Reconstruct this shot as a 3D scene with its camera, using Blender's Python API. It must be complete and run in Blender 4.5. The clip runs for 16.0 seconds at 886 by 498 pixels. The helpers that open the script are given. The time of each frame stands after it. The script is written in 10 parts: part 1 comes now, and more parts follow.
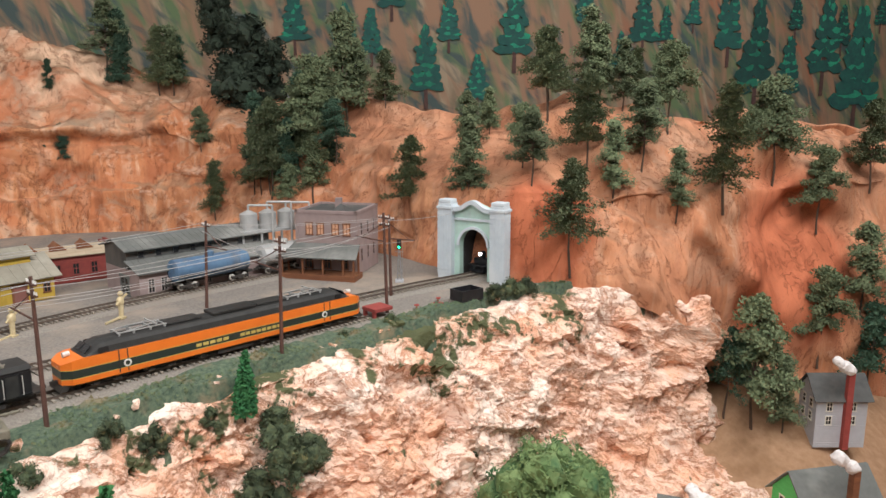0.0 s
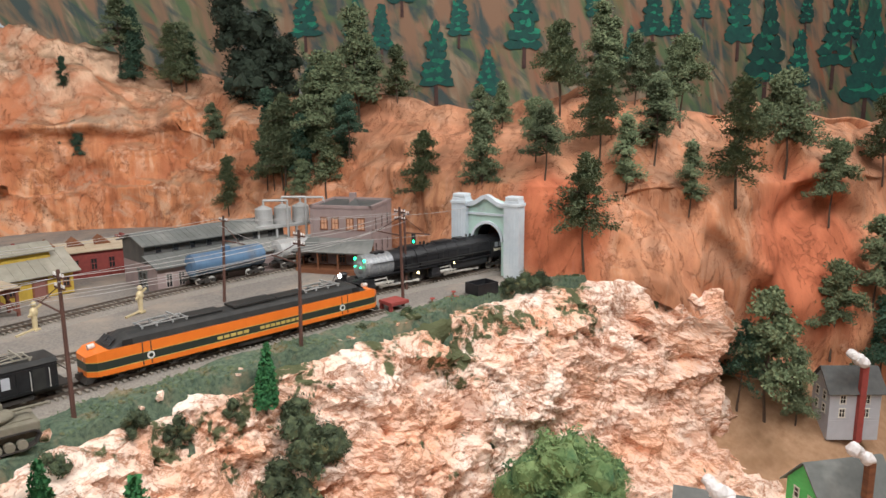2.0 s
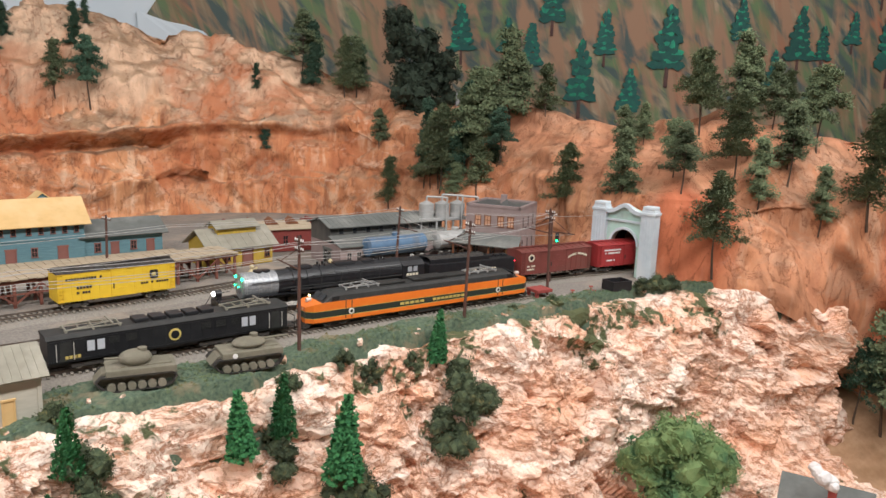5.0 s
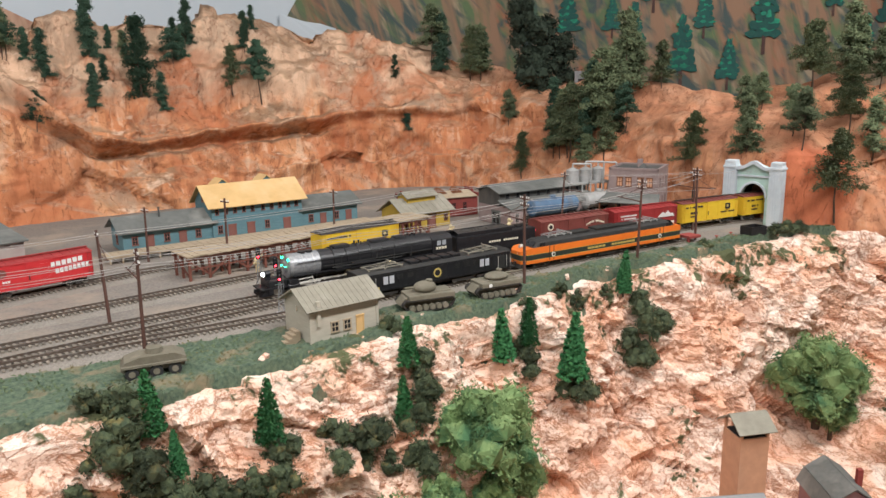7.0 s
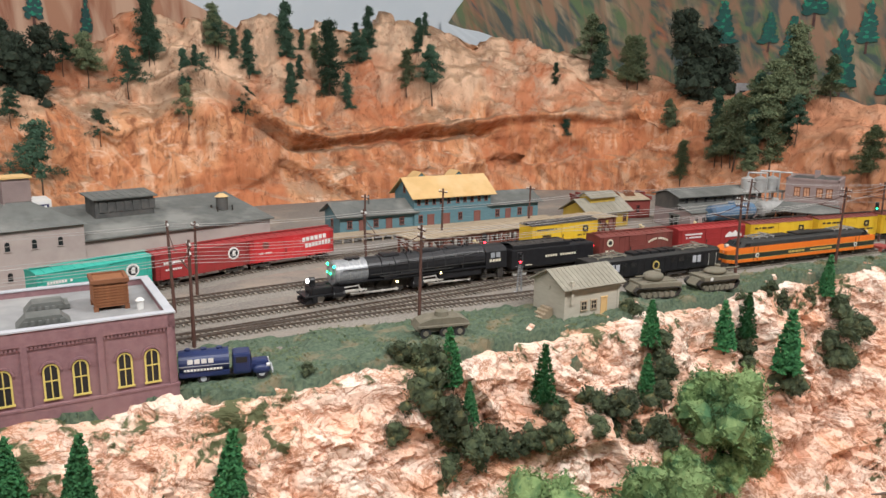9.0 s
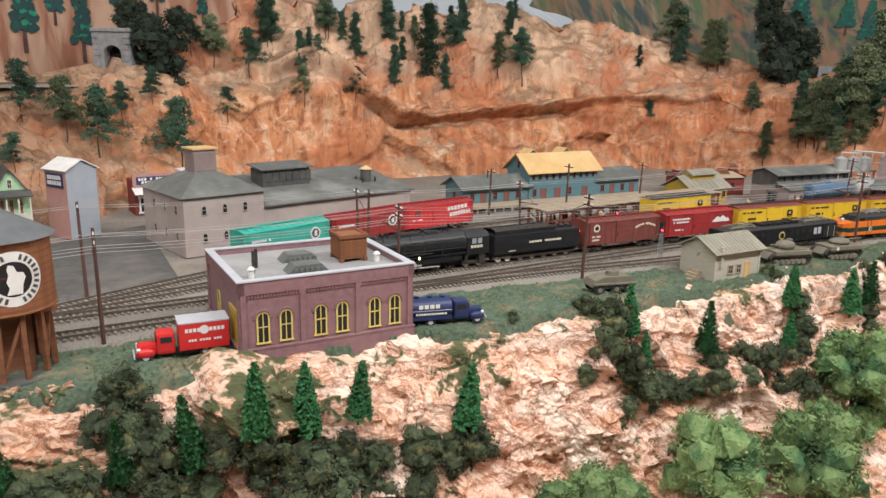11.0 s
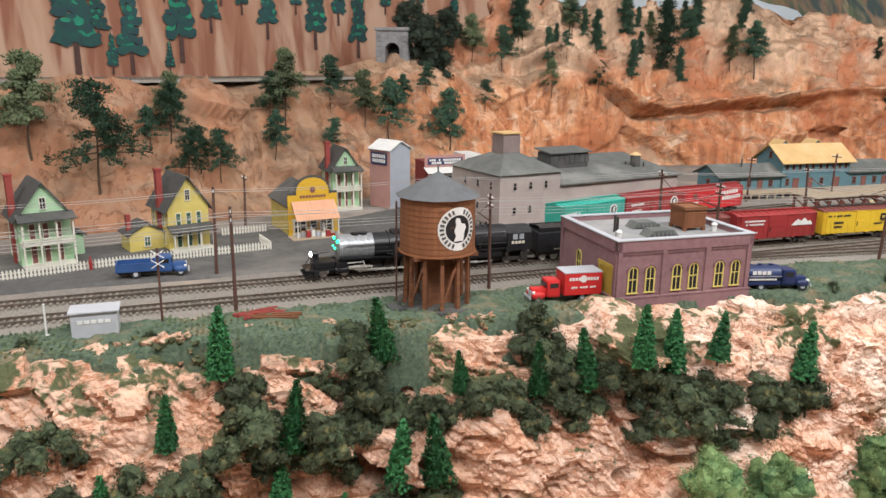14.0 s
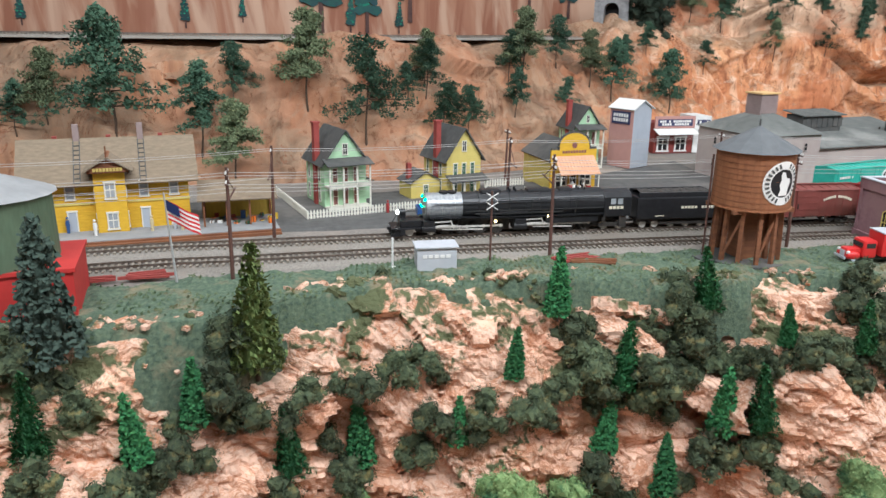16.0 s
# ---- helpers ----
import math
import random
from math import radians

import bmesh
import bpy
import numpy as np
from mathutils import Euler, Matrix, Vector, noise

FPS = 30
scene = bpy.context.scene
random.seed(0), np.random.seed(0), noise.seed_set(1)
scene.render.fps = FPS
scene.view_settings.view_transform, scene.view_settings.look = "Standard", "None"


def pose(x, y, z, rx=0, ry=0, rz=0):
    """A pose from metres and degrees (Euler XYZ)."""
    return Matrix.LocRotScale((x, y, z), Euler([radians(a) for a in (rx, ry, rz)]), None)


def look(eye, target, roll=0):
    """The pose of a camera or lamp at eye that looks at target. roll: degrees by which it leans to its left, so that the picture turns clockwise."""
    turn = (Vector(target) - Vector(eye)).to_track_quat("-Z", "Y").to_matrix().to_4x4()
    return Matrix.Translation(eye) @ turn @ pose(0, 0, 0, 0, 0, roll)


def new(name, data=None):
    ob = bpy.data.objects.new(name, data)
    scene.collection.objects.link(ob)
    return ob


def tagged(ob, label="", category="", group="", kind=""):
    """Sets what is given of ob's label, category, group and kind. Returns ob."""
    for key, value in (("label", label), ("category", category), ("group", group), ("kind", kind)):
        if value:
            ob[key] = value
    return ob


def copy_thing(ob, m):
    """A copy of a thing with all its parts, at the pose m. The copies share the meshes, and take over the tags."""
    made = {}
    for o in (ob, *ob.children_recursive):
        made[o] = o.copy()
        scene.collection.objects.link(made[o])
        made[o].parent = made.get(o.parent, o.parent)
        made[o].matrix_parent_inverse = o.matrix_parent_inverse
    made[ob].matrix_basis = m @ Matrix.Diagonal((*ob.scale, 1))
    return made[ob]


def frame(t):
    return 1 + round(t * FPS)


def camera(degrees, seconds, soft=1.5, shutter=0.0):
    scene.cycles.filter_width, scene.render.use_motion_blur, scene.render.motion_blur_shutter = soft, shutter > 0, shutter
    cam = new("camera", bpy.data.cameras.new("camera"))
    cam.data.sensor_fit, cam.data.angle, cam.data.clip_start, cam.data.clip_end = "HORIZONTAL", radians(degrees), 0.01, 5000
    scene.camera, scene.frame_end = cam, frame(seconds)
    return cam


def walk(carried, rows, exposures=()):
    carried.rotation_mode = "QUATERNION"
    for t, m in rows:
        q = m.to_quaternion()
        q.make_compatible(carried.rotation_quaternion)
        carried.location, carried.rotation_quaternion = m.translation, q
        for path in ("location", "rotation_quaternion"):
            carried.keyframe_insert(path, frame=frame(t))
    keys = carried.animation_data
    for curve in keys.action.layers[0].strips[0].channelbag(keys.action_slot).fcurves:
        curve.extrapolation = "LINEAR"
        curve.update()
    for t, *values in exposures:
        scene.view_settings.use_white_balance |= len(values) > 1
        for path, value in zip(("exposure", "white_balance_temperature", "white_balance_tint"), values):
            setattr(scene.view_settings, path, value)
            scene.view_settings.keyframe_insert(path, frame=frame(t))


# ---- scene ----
cam = camera(60.9, 16.0)
METRES, EYE, TILT, LEAN, TURN = 1.43, 0.259, -11.0, 0.0, -50.0
ROWS = [
    (0.0, 0.0, 0.0, 0.0, 0.0, 0.0, -0.0),
    (0.5, -0.0025, -0.0009, -0.0003, -0.01, 0.1, -0.16),
    (1.0, -0.0041, -0.0022, -0.0004, 0.1, 0.03, 0.03),
    (1.5, -0.0064, -0.0035, -0.0019, 0.3, -0.1, 0.2),
    (2.0, -0.008, -0.0046, -0.0022, 0.49, -0.28, 0.19),
    (2.5, -0.0121, -0.0055, -0.0035, 0.7, -0.41, 0.1),
    (3.0, -0.0191, -0.0141, -0.0043, 1.52, -0.48, -0.49),
    (5.5, -0.0368, -0.1523, -0.0221, 12.65, -0.77, -2.96),
    (6.0, -0.0526, -0.1911, -0.0287, 15.32, -1.7, -1.25),
    (6.5, -0.0866, -0.2332, -0.0379, 15.26, -1.91, -1.61),
    (7.0, -0.13, -0.2982, -0.0442, 13.73, -1.97, -1.63),
    (7.5, -0.1787, -0.3476, -0.0532, 12.0, -1.73, -3.88),
    (8.0, -0.1921, -0.3442, -0.0504, 14.54, -1.02, -5.26),
    (8.5, -0.2108, -0.361, -0.0595, 18.94, -1.02, -4.31),
    (9.0, -0.2439, -0.3961, -0.0693, 20.06, -1.65, -4.45),
    (11.5, -0.35, -0.5247, -0.0951, 23.51, -3.75, -5.45),
    (12.0, -0.3575, -0.5461, -0.0988, 28.82, -4.1, -5.65),
    (12.5, -0.3741, -0.5806, -0.1054, 33.3, -4.12, -5.08),
    (13.0, -0.3866, -0.6118, -0.1066, 33.96, -4.1, -4.22),
    (13.5, -0.4088, -0.6374, -0.1165, 32.85, -4.22, -5.63),
    (14.0, -0.4327, -0.6707, -0.1244, 33.09, -4.9, -6.82),
    (14.5, -0.4644, -0.707, -0.1344, 34.06, -5.39, -7.92),
    (15.0, -0.4924, -0.7433, -0.1491, 34.68, -6.23, -6.9),
    (15.5, -0.5238, -0.7681, -0.1574, 37.52, -7.98, -8.49),
    (16.0, -0.5321, -0.776, -0.1576, 42.7, -8.52, -8.31),
]
walk(cam, [(t, pose(0, 0, EYE, TILT, LEAN, TURN) @ pose(METRES * x, METRES * y, METRES * z, 90 + pitch, roll, yaw)) for t, x, y, z, yaw, pitch, roll in ROWS], [(0.0, -0.06, 6350, 10), (13.0, -0.1, 6400, 10), (14.5, 0.02, 6200, 9), (16.0, 0.17, 5800, 6)])


# ---- light ----
world = bpy.data.worlds.new("room")
world.use_nodes = True
world.node_tree.nodes["Background"].inputs[0].default_value = (1.0, 0.95, 0.88, 1)
world.node_tree.nodes["Background"].inputs[1].default_value = 0.28
scene.world = world


def area(x, y, z, tx, ty, tz, sx, sy, watts, colour):
    la = bpy.data.lights.new("ceiling_lamp", "AREA")
    la.shape, la.size, la.size_y, la.energy, la.color = "RECTANGLE", sx, sy, watts, colour
    ob = new("ceiling_lamp", la)
    ob.matrix_basis = look((x, y, z), (tx, ty, tz))
    return ob


NEUTRAL = (1.0, 0.985, 0.97)
for lx in (-2.0, -0.9, 0.2, 1.2):
    area(lx, -0.3, 1.42, lx, 0.62, -0.05, 0.9, 0.16, {-2.0: 17.0, -0.9: 19.5, 0.2: 17.5, 1.2: 19.0}[lx], NEUTRAL)
for lx, watts in ((-1.3, 5.6), (0.3, 3.6)):
    area(lx, 0.95, 1.42, lx, 1.3, 0.0, 0.9, 0.16, watts, NEUTRAL)


# ---- materials ----
def mat(name, c1, c2=None, scale=40.0, rough=0.85, metal=0.0, bump=0.25, detail=6.0, c3=None, scale3=6.0, stretch=(1, 1, 1), dist=0.002, lo=0.35, hi=0.65, lo3=0.5, hi3=0.68, rand=0.0):
    """Two-scale procedural paint: c1/c2 grain, c3 stains; bump from the grain."""
    m = bpy.data.materials.new(name)
    m.use_nodes = True
    nt = m.node_tree
    N, L = nt.nodes, nt.links
    b = N["Principled BSDF"]
    b.inputs["Roughness"].default_value, b.inputs["Metallic"].default_value = rough, metal
    tc = N.new("ShaderNodeTexCoord")
    mp = N.new("ShaderNodeMapping")
    mp.inputs["Scale"].default_value = stretch
    L.new(tc.outputs["Object"], mp.inputs["Vector"])

    def tex(sc, de):
        n = N.new("ShaderNodeTexNoise")
        n.inputs["Scale"].default_value, n.inputs["Detail"].default_value, n.inputs["Roughness"].default_value = sc, de, 0.62
        L.new(mp.outputs["Vector"], n.inputs["Vector"])
        return n

    def mixed(fac, a, z):
        n = N.new("ShaderNodeMix")
        n.data_type = "RGBA"
        L.new(fac, n.inputs["Factor"])
        for v, k in ((a, 6), (z, 7)):
            if isinstance(v, tuple):
                n.inputs[k].default_value = (*v[:3], 1)
            else:
                L.new(v, n.inputs[k])
        return n.outputs[2]

    def ramp(out, a, z):
        n = N.new("ShaderNodeMapRange")
        n.inputs["From Min"].default_value, n.inputs["From Max"].default_value = a, z
        L.new(out, n.inputs["Value"])
        return n.outputs["Result"]

    c2 = c2 or tuple(v * 0.75 for v in c1)
    n1 = tex(scale, detail)
    col = mixed(ramp(n1.outputs["Fac"], lo, hi), c1, c2)
    if c3:
        n3 = tex(scale3, 4.0)
        col = mixed(ramp(n3.outputs["Fac"], lo3, hi3), col, c3)
    if rand:
        oi = N.new("ShaderNodeObjectInfo")
        hs = N.new("ShaderNodeHueSaturation")
        mr = N.new("ShaderNodeMapRange")
        mr.inputs["To Min"].default_value, mr.inputs["To Max"].default_value = 1 - rand, 1 + rand
        L.new(oi.outputs["Random"], mr.inputs["Value"])
        L.new(mr.outputs["Result"], hs.inputs["Value"])
        L.new(col, hs.inputs["Color"])
        col = hs.outputs["Color"]
    L.new(col, b.inputs["Base Color"])
    if bump:
        bu = N.new("ShaderNodeBump")
        bu.inputs["Strength"].default_value, bu.inputs["Distance"].default_value = bump, dist
        L.new(n1.outputs["Fac"], bu.inputs["Height"])
        L.new(bu.outputs["Normal"], b.inputs["Normal"])
    return m


def glow(name, colour, strength):
    m = bpy.data.materials.new(name)
    m.use_nodes = True
    b = m.node_tree.nodes["Principled BSDF"]
    b.inputs["Base Color"].default_value = (*colour, 1)
    b.inputs["Emission Color"].default_value = (*colour, 1)
    b.inputs["Emission Strength"].default_value = strength
    return m


M = dict(
    rock=mat("pale_rock", (0.80, 0.60, 0.46), (0.62, 0.34, 0.20), 34, 0.9, bump=0.6, c3=(0.86, 0.74, 0.63), scale3=16, dist=0.004, stretch=(1, 1, 1.7), lo=0.45, hi=0.68, lo3=0.46, hi3=0.6),
    cliff=mat("orange_cliff", (0.62, 0.33, 0.17), (0.42, 0.16, 0.065), 14, 0.85, bump=0.5, c3=(0.68, 0.44, 0.27), scale3=5, stretch=(1.3, 1.3, 0.55), dist=0.004),
    earth=mat("brown_earth", (0.30, 0.17, 0.09), (0.40, 0.24, 0.14), 60, 0.95, bump=0.5, c3=(0.22, 0.12, 0.06), scale3=9),
    gravel=mat("yard_gravel", (0.275, 0.243, 0.212), (0.175, 0.156, 0.138), 320, 0.95, bump=0.4, dist=0.0012, c3=(0.35, 0.285, 0.225), scale3=7),
    asphalt=mat("grey_street", (0.112, 0.108, 0.103), (0.078, 0.075, 0.071), 90, 0.9, bump=0.2, c3=(0.17, 0.155, 0.138), scale3=8, dist=0.001),
    ballast=mat("track_ballast", (0.30, 0.27, 0.235), (0.19, 0.17, 0.145), 520, 0.95, bump=0.5, dist=0.0009, c3=(0.25, 0.215, 0.18), scale3=14),
    turf=mat("green_turf", (0.130, 0.172, 0.108), (0.052, 0.084, 0.058), 260, 0.97, bump=0.9, dist=0.002, c3=(0.22, 0.185, 0.115), scale3=26, lo3=0.54, hi3=0.68),
    sky=mat("painted_sky", (0.55, 0.60, 0.64), (0.50, 0.56, 0.61), 3, 0.8, bump=0),
    tie=mat("weathered_tie", (0.285, 0.25, 0.205), (0.205, 0.175, 0.14), 300, 0.9, bump=0.3, dist=0.0005, rand=0.25),
    rail=mat("rail_steel", (0.22, 0.19, 0.17), (0.15, 0.11, 0.085), 200, 0.45, 0.6, bump=0.1, dist=0.0003),
    black=mat("loco_black", (0.011, 0.011, 0.013), (0.020, 0.020, 0.022), 120, 0.40, bump=0.06, dist=0.0004),
    under=mat("grimy_underframe", (0.025, 0.022, 0.02), (0.05, 0.042, 0.035), 200, 0.7, bump=0.3, dist=0.0004),
    silver=mat("silver_paint", (0.40, 0.41, 0.42), (0.25, 0.26, 0.27), 260, 0.42, 0.45, bump=0.15, dist=0.0004),
    steel=mat("bright_rod", (0.72, 0.69, 0.63), (0.50, 0.48, 0.44), 200, 0.4, 0.15, bump=0.1, dist=0.0003),
    orange=mat("loco_orange", (0.83, 0.20, 0.022), (0.76, 0.17, 0.018), 60, 0.38, bump=0.03, dist=0.0004),
    dkgreen=mat("loco_dark_green", (0.022, 0.032, 0.024), (0.03, 0.038, 0.03), 60, 0.4, bump=0.03, dist=0.0004),
    roofgrey=mat("loco_roof_black", (0.019, 0.019, 0.018), (0.034, 0.033, 0.031), 90, 0.55, bump=0.1, dist=0.0004),
    cream=mat("lettering_cream", (0.75, 0.70, 0.55), (0.68, 0.62, 0.48), 100, 0.6, bump=0),
    gold=mat("lettering_gold", (0.62, 0.47, 0.14), (0.5, 0.38, 0.1), 100, 0.6, bump=0),
    white=mat("white_paint", (0.80, 0.79, 0.76), (0.70, 0.69, 0.66), 80, 0.6, bump=0.05, dist=0.0004),
    boxbrown=mat("boxcar_brown", (0.21, 0.055, 0.045), (0.17, 0.045, 0.035), 50, 0.55, bump=0.05, dist=0.0005, c3=(0.16, 0.06, 0.045), scale3=18),
    boxred=mat("boxcar_red", (0.36, 0.035, 0.035), (0.30, 0.03, 0.03), 50, 0.5, bump=0.05, dist=0.0005, c3=(0.27, 0.04, 0.035), scale3=18),
    brightred=mat("bright_red", (0.62, 0.035, 0.04), (0.55, 0.03, 0.035), 50, 0.45, bump=0.03, dist=0.0005),
    reefer=mat("reefer_yellow", (0.78, 0.52, 0.035), (0.72, 0.46, 0.03), 50, 0.5, bump=0.05, dist=0.0005),
    teal=mat("boxcar_teal", (0.05, 0.43, 0.34), (0.04, 0.37, 0.29), 50, 0.5, bump=0.05, dist=0.0005),
    tankblue=mat("tank_blue", (0.10, 0.19, 0.30), (0.07, 0.13, 0.22), 60, 0.5, bump=0.05, dist=0.0005, c3=(0.12, 0.13, 0.15), scale3=25),
    wood=mat("brown_wood", (0.24, 0.095, 0.04), (0.15, 0.055, 0.025), 30, 0.8, bump=0.3, stretch=(1, 1, 6), dist=0.0006),
    staves=mat("tank_staves", (0.30, 0.12, 0.05), (0.22, 0.085, 0.035), 30, 0.7, bump=0.2, stretch=(5, 5, 0.4), dist=0.0006),
    plank=mat("pale_planks", (0.47, 0.38, 0.27), (0.36, 0.28, 0.19), 40, 0.85, bump=0.3, stretch=(1, 4, 4), dist=0.0006),
    trestle=mat("red_trestle", (0.22, 0.075, 0.05), (0.14, 0.05, 0.035), 60, 0.8, bump=0.2, dist=0.0005),
    pole=mat("pole_wood", (0.12, 0.055, 0.04), (0.08, 0.04, 0.03), 60, 0.8, bump=0.2, stretch=(4, 4, 0.5), dist=0.0005),
    wire=mat("grey_wire", (0.45, 0.43, 0.41), (0.38, 0.36, 0.34), 60, 0.5, bump=0),
    brick=mat("purple_brick", (0.270, 0.150, 0.160), (0.215, 0.112, 0.122), 160, 0.85, bump=0.3, dist=0.0006, c3=(0.28, 0.16, 0.16), scale3=14),
    brickred=mat("red_brick", (0.24, 0.045, 0.035), (0.18, 0.035, 0.03), 160, 0.85, bump=0.3, dist=0.0006),
    flatroof=mat("flat_roof_grey", (0.30, 0.30, 0.30), (0.25, 0.25, 0.25), 60, 0.9, bump=0.2, dist=0.0006, c3=(0.36, 0.35, 0.34), scale3=12),
    mauve=mat("mauve_plaster", (0.43, 0.36, 0.33), (0.38, 0.31, 0.285), 40, 0.85, bump=0.1, dist=0.0006, c3=(0.47, 0.40, 0.36), scale3=9),
    pinkgrey=mat("pink_grey_plaster", (0.33, 0.25, 0.235), (0.28, 0.21, 0.20), 60, 0.85, bump=0.15, dist=0.0006),
    slate=mat("grey_green_roof", (0.15, 0.155, 0.145), (0.115, 0.12, 0.11), 50, 0.85, bump=0.2, dist=0.0006, c3=(0.25, 0.25, 0.23), scale3=12),
    darkslate=mat("dark_slate_roof", (0.13, 0.135, 0.14), (0.10, 0.105, 0.11), 60, 0.8, bump=0.15, dist=0.0005),
    paintmid=mat("painted_deep_teal", (0.012, 0.085, 0.065), (0.012, 0.055, 0.05), 60, 0.85, bump=0, rand=0.3),
    darkroof=mat("dark_roof", (0.085, 0.085, 0.08), (0.06, 0.06, 0.058), 90, 0.8, bump=0.25, dist=0.0006, c3=(0.12, 0.11, 0.10), scale3=14),
    shingle=mat("brown_shingles", (0.26, 0.20, 0.135), (0.19, 0.145, 0.10), 90, 0.9, bump=0.3, stretch=(1, 1, 5), dist=0.0006),
    tanroof=mat("tan_roof", (0.70, 0.455, 0.20), (0.62, 0.40, 0.17), 50, 0.85, bump=0.15, dist=0.0006, c3=(0.72, 0.50, 0.25), scale3=14),
    depotblue=mat("depot_blue", (0.13, 0.245, 0.28), (0.10, 0.20, 0.235), 60, 0.75, bump=0.15, stretch=(1, 1, 6), dist=0.0005),
    depotdoor=mat("depot_door", (0.24, 0.10, 0.08), (0.20, 0.08, 0.065), 60, 0.75, bump=0.1, dist=0.0005),
    hut=mat("hut_grey_tan", (0.50, 0.465, 0.385), (0.44, 0.405, 0.33), 60, 0.85, bump=0.15, stretch=(1, 1, 5), dist=0.0005, c3=(0.42, 0.38, 0.30), scale3=18),
    hutroof=mat("hut_roof", (0.30, 0.28, 0.22), (0.24, 0.22, 0.175), 60, 0.85, bump=0.2, dist=0.0006, c3=(0.36, 0.33, 0.27), scale3=20),
    yellow=mat("station_yellow", (0.72, 0.44, 0.03), (0.62, 0.36, 0.022), 70, 0.75, bump=0.15, stretch=(1, 1, 5), dist=0.0005),
    ochre=mat("ochre_boards", (0.50, 0.34, 0.05), (0.42, 0.28, 0.04), 70, 0.8, bump=0.2, stretch=(4, 4, 1), dist=0.0005),
    trimyel=mat("trim_yellow", (0.70, 0.57, 0.17), (0.62, 0.50, 0.14), 70, 0.6, bump=0.05, dist=0.0005),
    mint=mat("mint_green", (0.45, 0.66, 0.42), (0.40, 0.60, 0.37), 70, 0.75, bump=0.12, stretch=(1, 1, 6), dist=0.0005),
    vividgreen=mat("vivid_green", (0.12, 0.58, 0.16), (0.10, 0.5, 0.13), 70, 0.75, bump=0.12, stretch=(1, 1, 6), dist=0.0005),
    housegreen=mat("shutter_green", (0.04, 0.11, 0.06), (0.03, 0.09, 0.05), 70, 0.7, bump=0.05, dist=0.0005),
    chimney=mat("chimney_red", (0.33, 0.06, 0.05), (0.27, 0.05, 0.04), 120, 0.85, bump=0.3, dist=0.0006),
    awning=mat("awning_salmon", (0.66, 0.36, 0.22), (0.58, 0.31, 0.19), 70, 0.8, bump=0.1, dist=0.0005),
    silogrey=mat("silo_bluegrey", (0.42, 0.45, 0.50), (0.37, 0.40, 0.45), 40, 0.7, bump=0.1, dist=0.0005),
    silopink=mat("silo_pink", (0.50, 0.27, 0.235), (0.45, 0.24, 0.21), 40, 0.8, bump=0.1, dist=0.0005),
    signnavy=mat("sign_navy", (0.03, 0.035, 0.09), (0.04, 0.045, 0.11), 40, 0.6, bump=0),
    portal=mat("portal_stone", (0.62, 0.68, 0.72), (0.54, 0.60, 0.645), 60, 0.8, bump=0.2, dist=0.0006, c3=(0.68, 0.72, 0.74), scale3=18),
    portalgreen=mat("portal_mint", (0.50, 0.68, 0.60), (0.44, 0.61, 0.54), 60, 0.8, bump=0.2, dist=0.0006, c3=(0.36, 0.38, 0.40), scale3=14, lo3=0.55, hi3=0.72),
    # near-black; also colours the blocks that stand for darkness in tunnel mouths
    nearblack=mat("near_black", (0.02, 0.02, 0.02), (0.035, 0.03, 0.028), 60, 0.95, bump=0.3, dist=0.001),
    stone=mat("grey_stone", (0.30, 0.30, 0.30), (0.20, 0.20, 0.205), 120, 0.9, bump=0.5, dist=0.0012),
    olive=mat("olive_armour", (0.19, 0.172, 0.125), (0.14, 0.126, 0.09), 120, 0.75, bump=0.15, dist=0.0004, c3=(0.24, 0.21, 0.16), scale3=60),
    navy=mat("truck_navy", (0.022, 0.035, 0.11), (0.018, 0.03, 0.095), 60, 0.35, bump=0.02, dist=0.0003),
    truckblue=mat("truck_blue", (0.04, 0.10, 0.27), (0.03, 0.08, 0.22), 60, 0.4, bump=0.03, dist=0.0003),
    truckred=mat("truck_red", (0.62, 0.03, 0.03), (0.56, 0.025, 0.025), 60, 0.35, bump=0.02, dist=0.0003),
    tyre=mat("tyre_black", (0.02, 0.02, 0.02), (0.03, 0.03, 0.03), 90, 0.85, bump=0.1, dist=0.0003),
    boxgrey=mat("box_light_grey", (0.50, 0.51, 0.54), (0.45, 0.46, 0.49), 60, 0.6, bump=0.05, dist=0.0004),
    glass=mat("dark_glass", (0.018, 0.018, 0.02), (0.03, 0.03, 0.03), 30, 0.25, bump=0),
    palewin=mat("lit_glass", (0.38, 0.40, 0.42), (0.30, 0.32, 0.34), 60, 0.15, bump=0),
    tankgrey=mat("tank_aluminium", (0.50, 0.50, 0.49), (0.40, 0.40, 0.39), 60, 0.5, 0.35, bump=0.1, dist=0.0005),
    fencew=mat("fence_white", (0.76, 0.73, 0.64), (0.68, 0.65, 0.56), 60, 0.7, bump=0.05, dist=0.0004),
    statue=mat("pale_gold_metal", (0.68, 0.57, 0.35), (0.58, 0.47, 0.27), 90, 0.5, 0.2, bump=0.1, dist=0.0004),
    redroof=mat("bunkhouse_red", (0.50, 0.035, 0.03), (0.44, 0.03, 0.028), 60, 0.6, bump=0.05, dist=0.0005),
    towergreen=mat("tower_dull_green", (0.10, 0.15, 0.09), (0.08, 0.12, 0.07), 50, 0.75, bump=0.1, stretch=(5, 5, 1), dist=0.0005),
    trunk=mat("tree_trunk", (0.10, 0.065, 0.045), (0.07, 0.045, 0.03), 90, 0.9, bump=0.3, dist=0.0006),
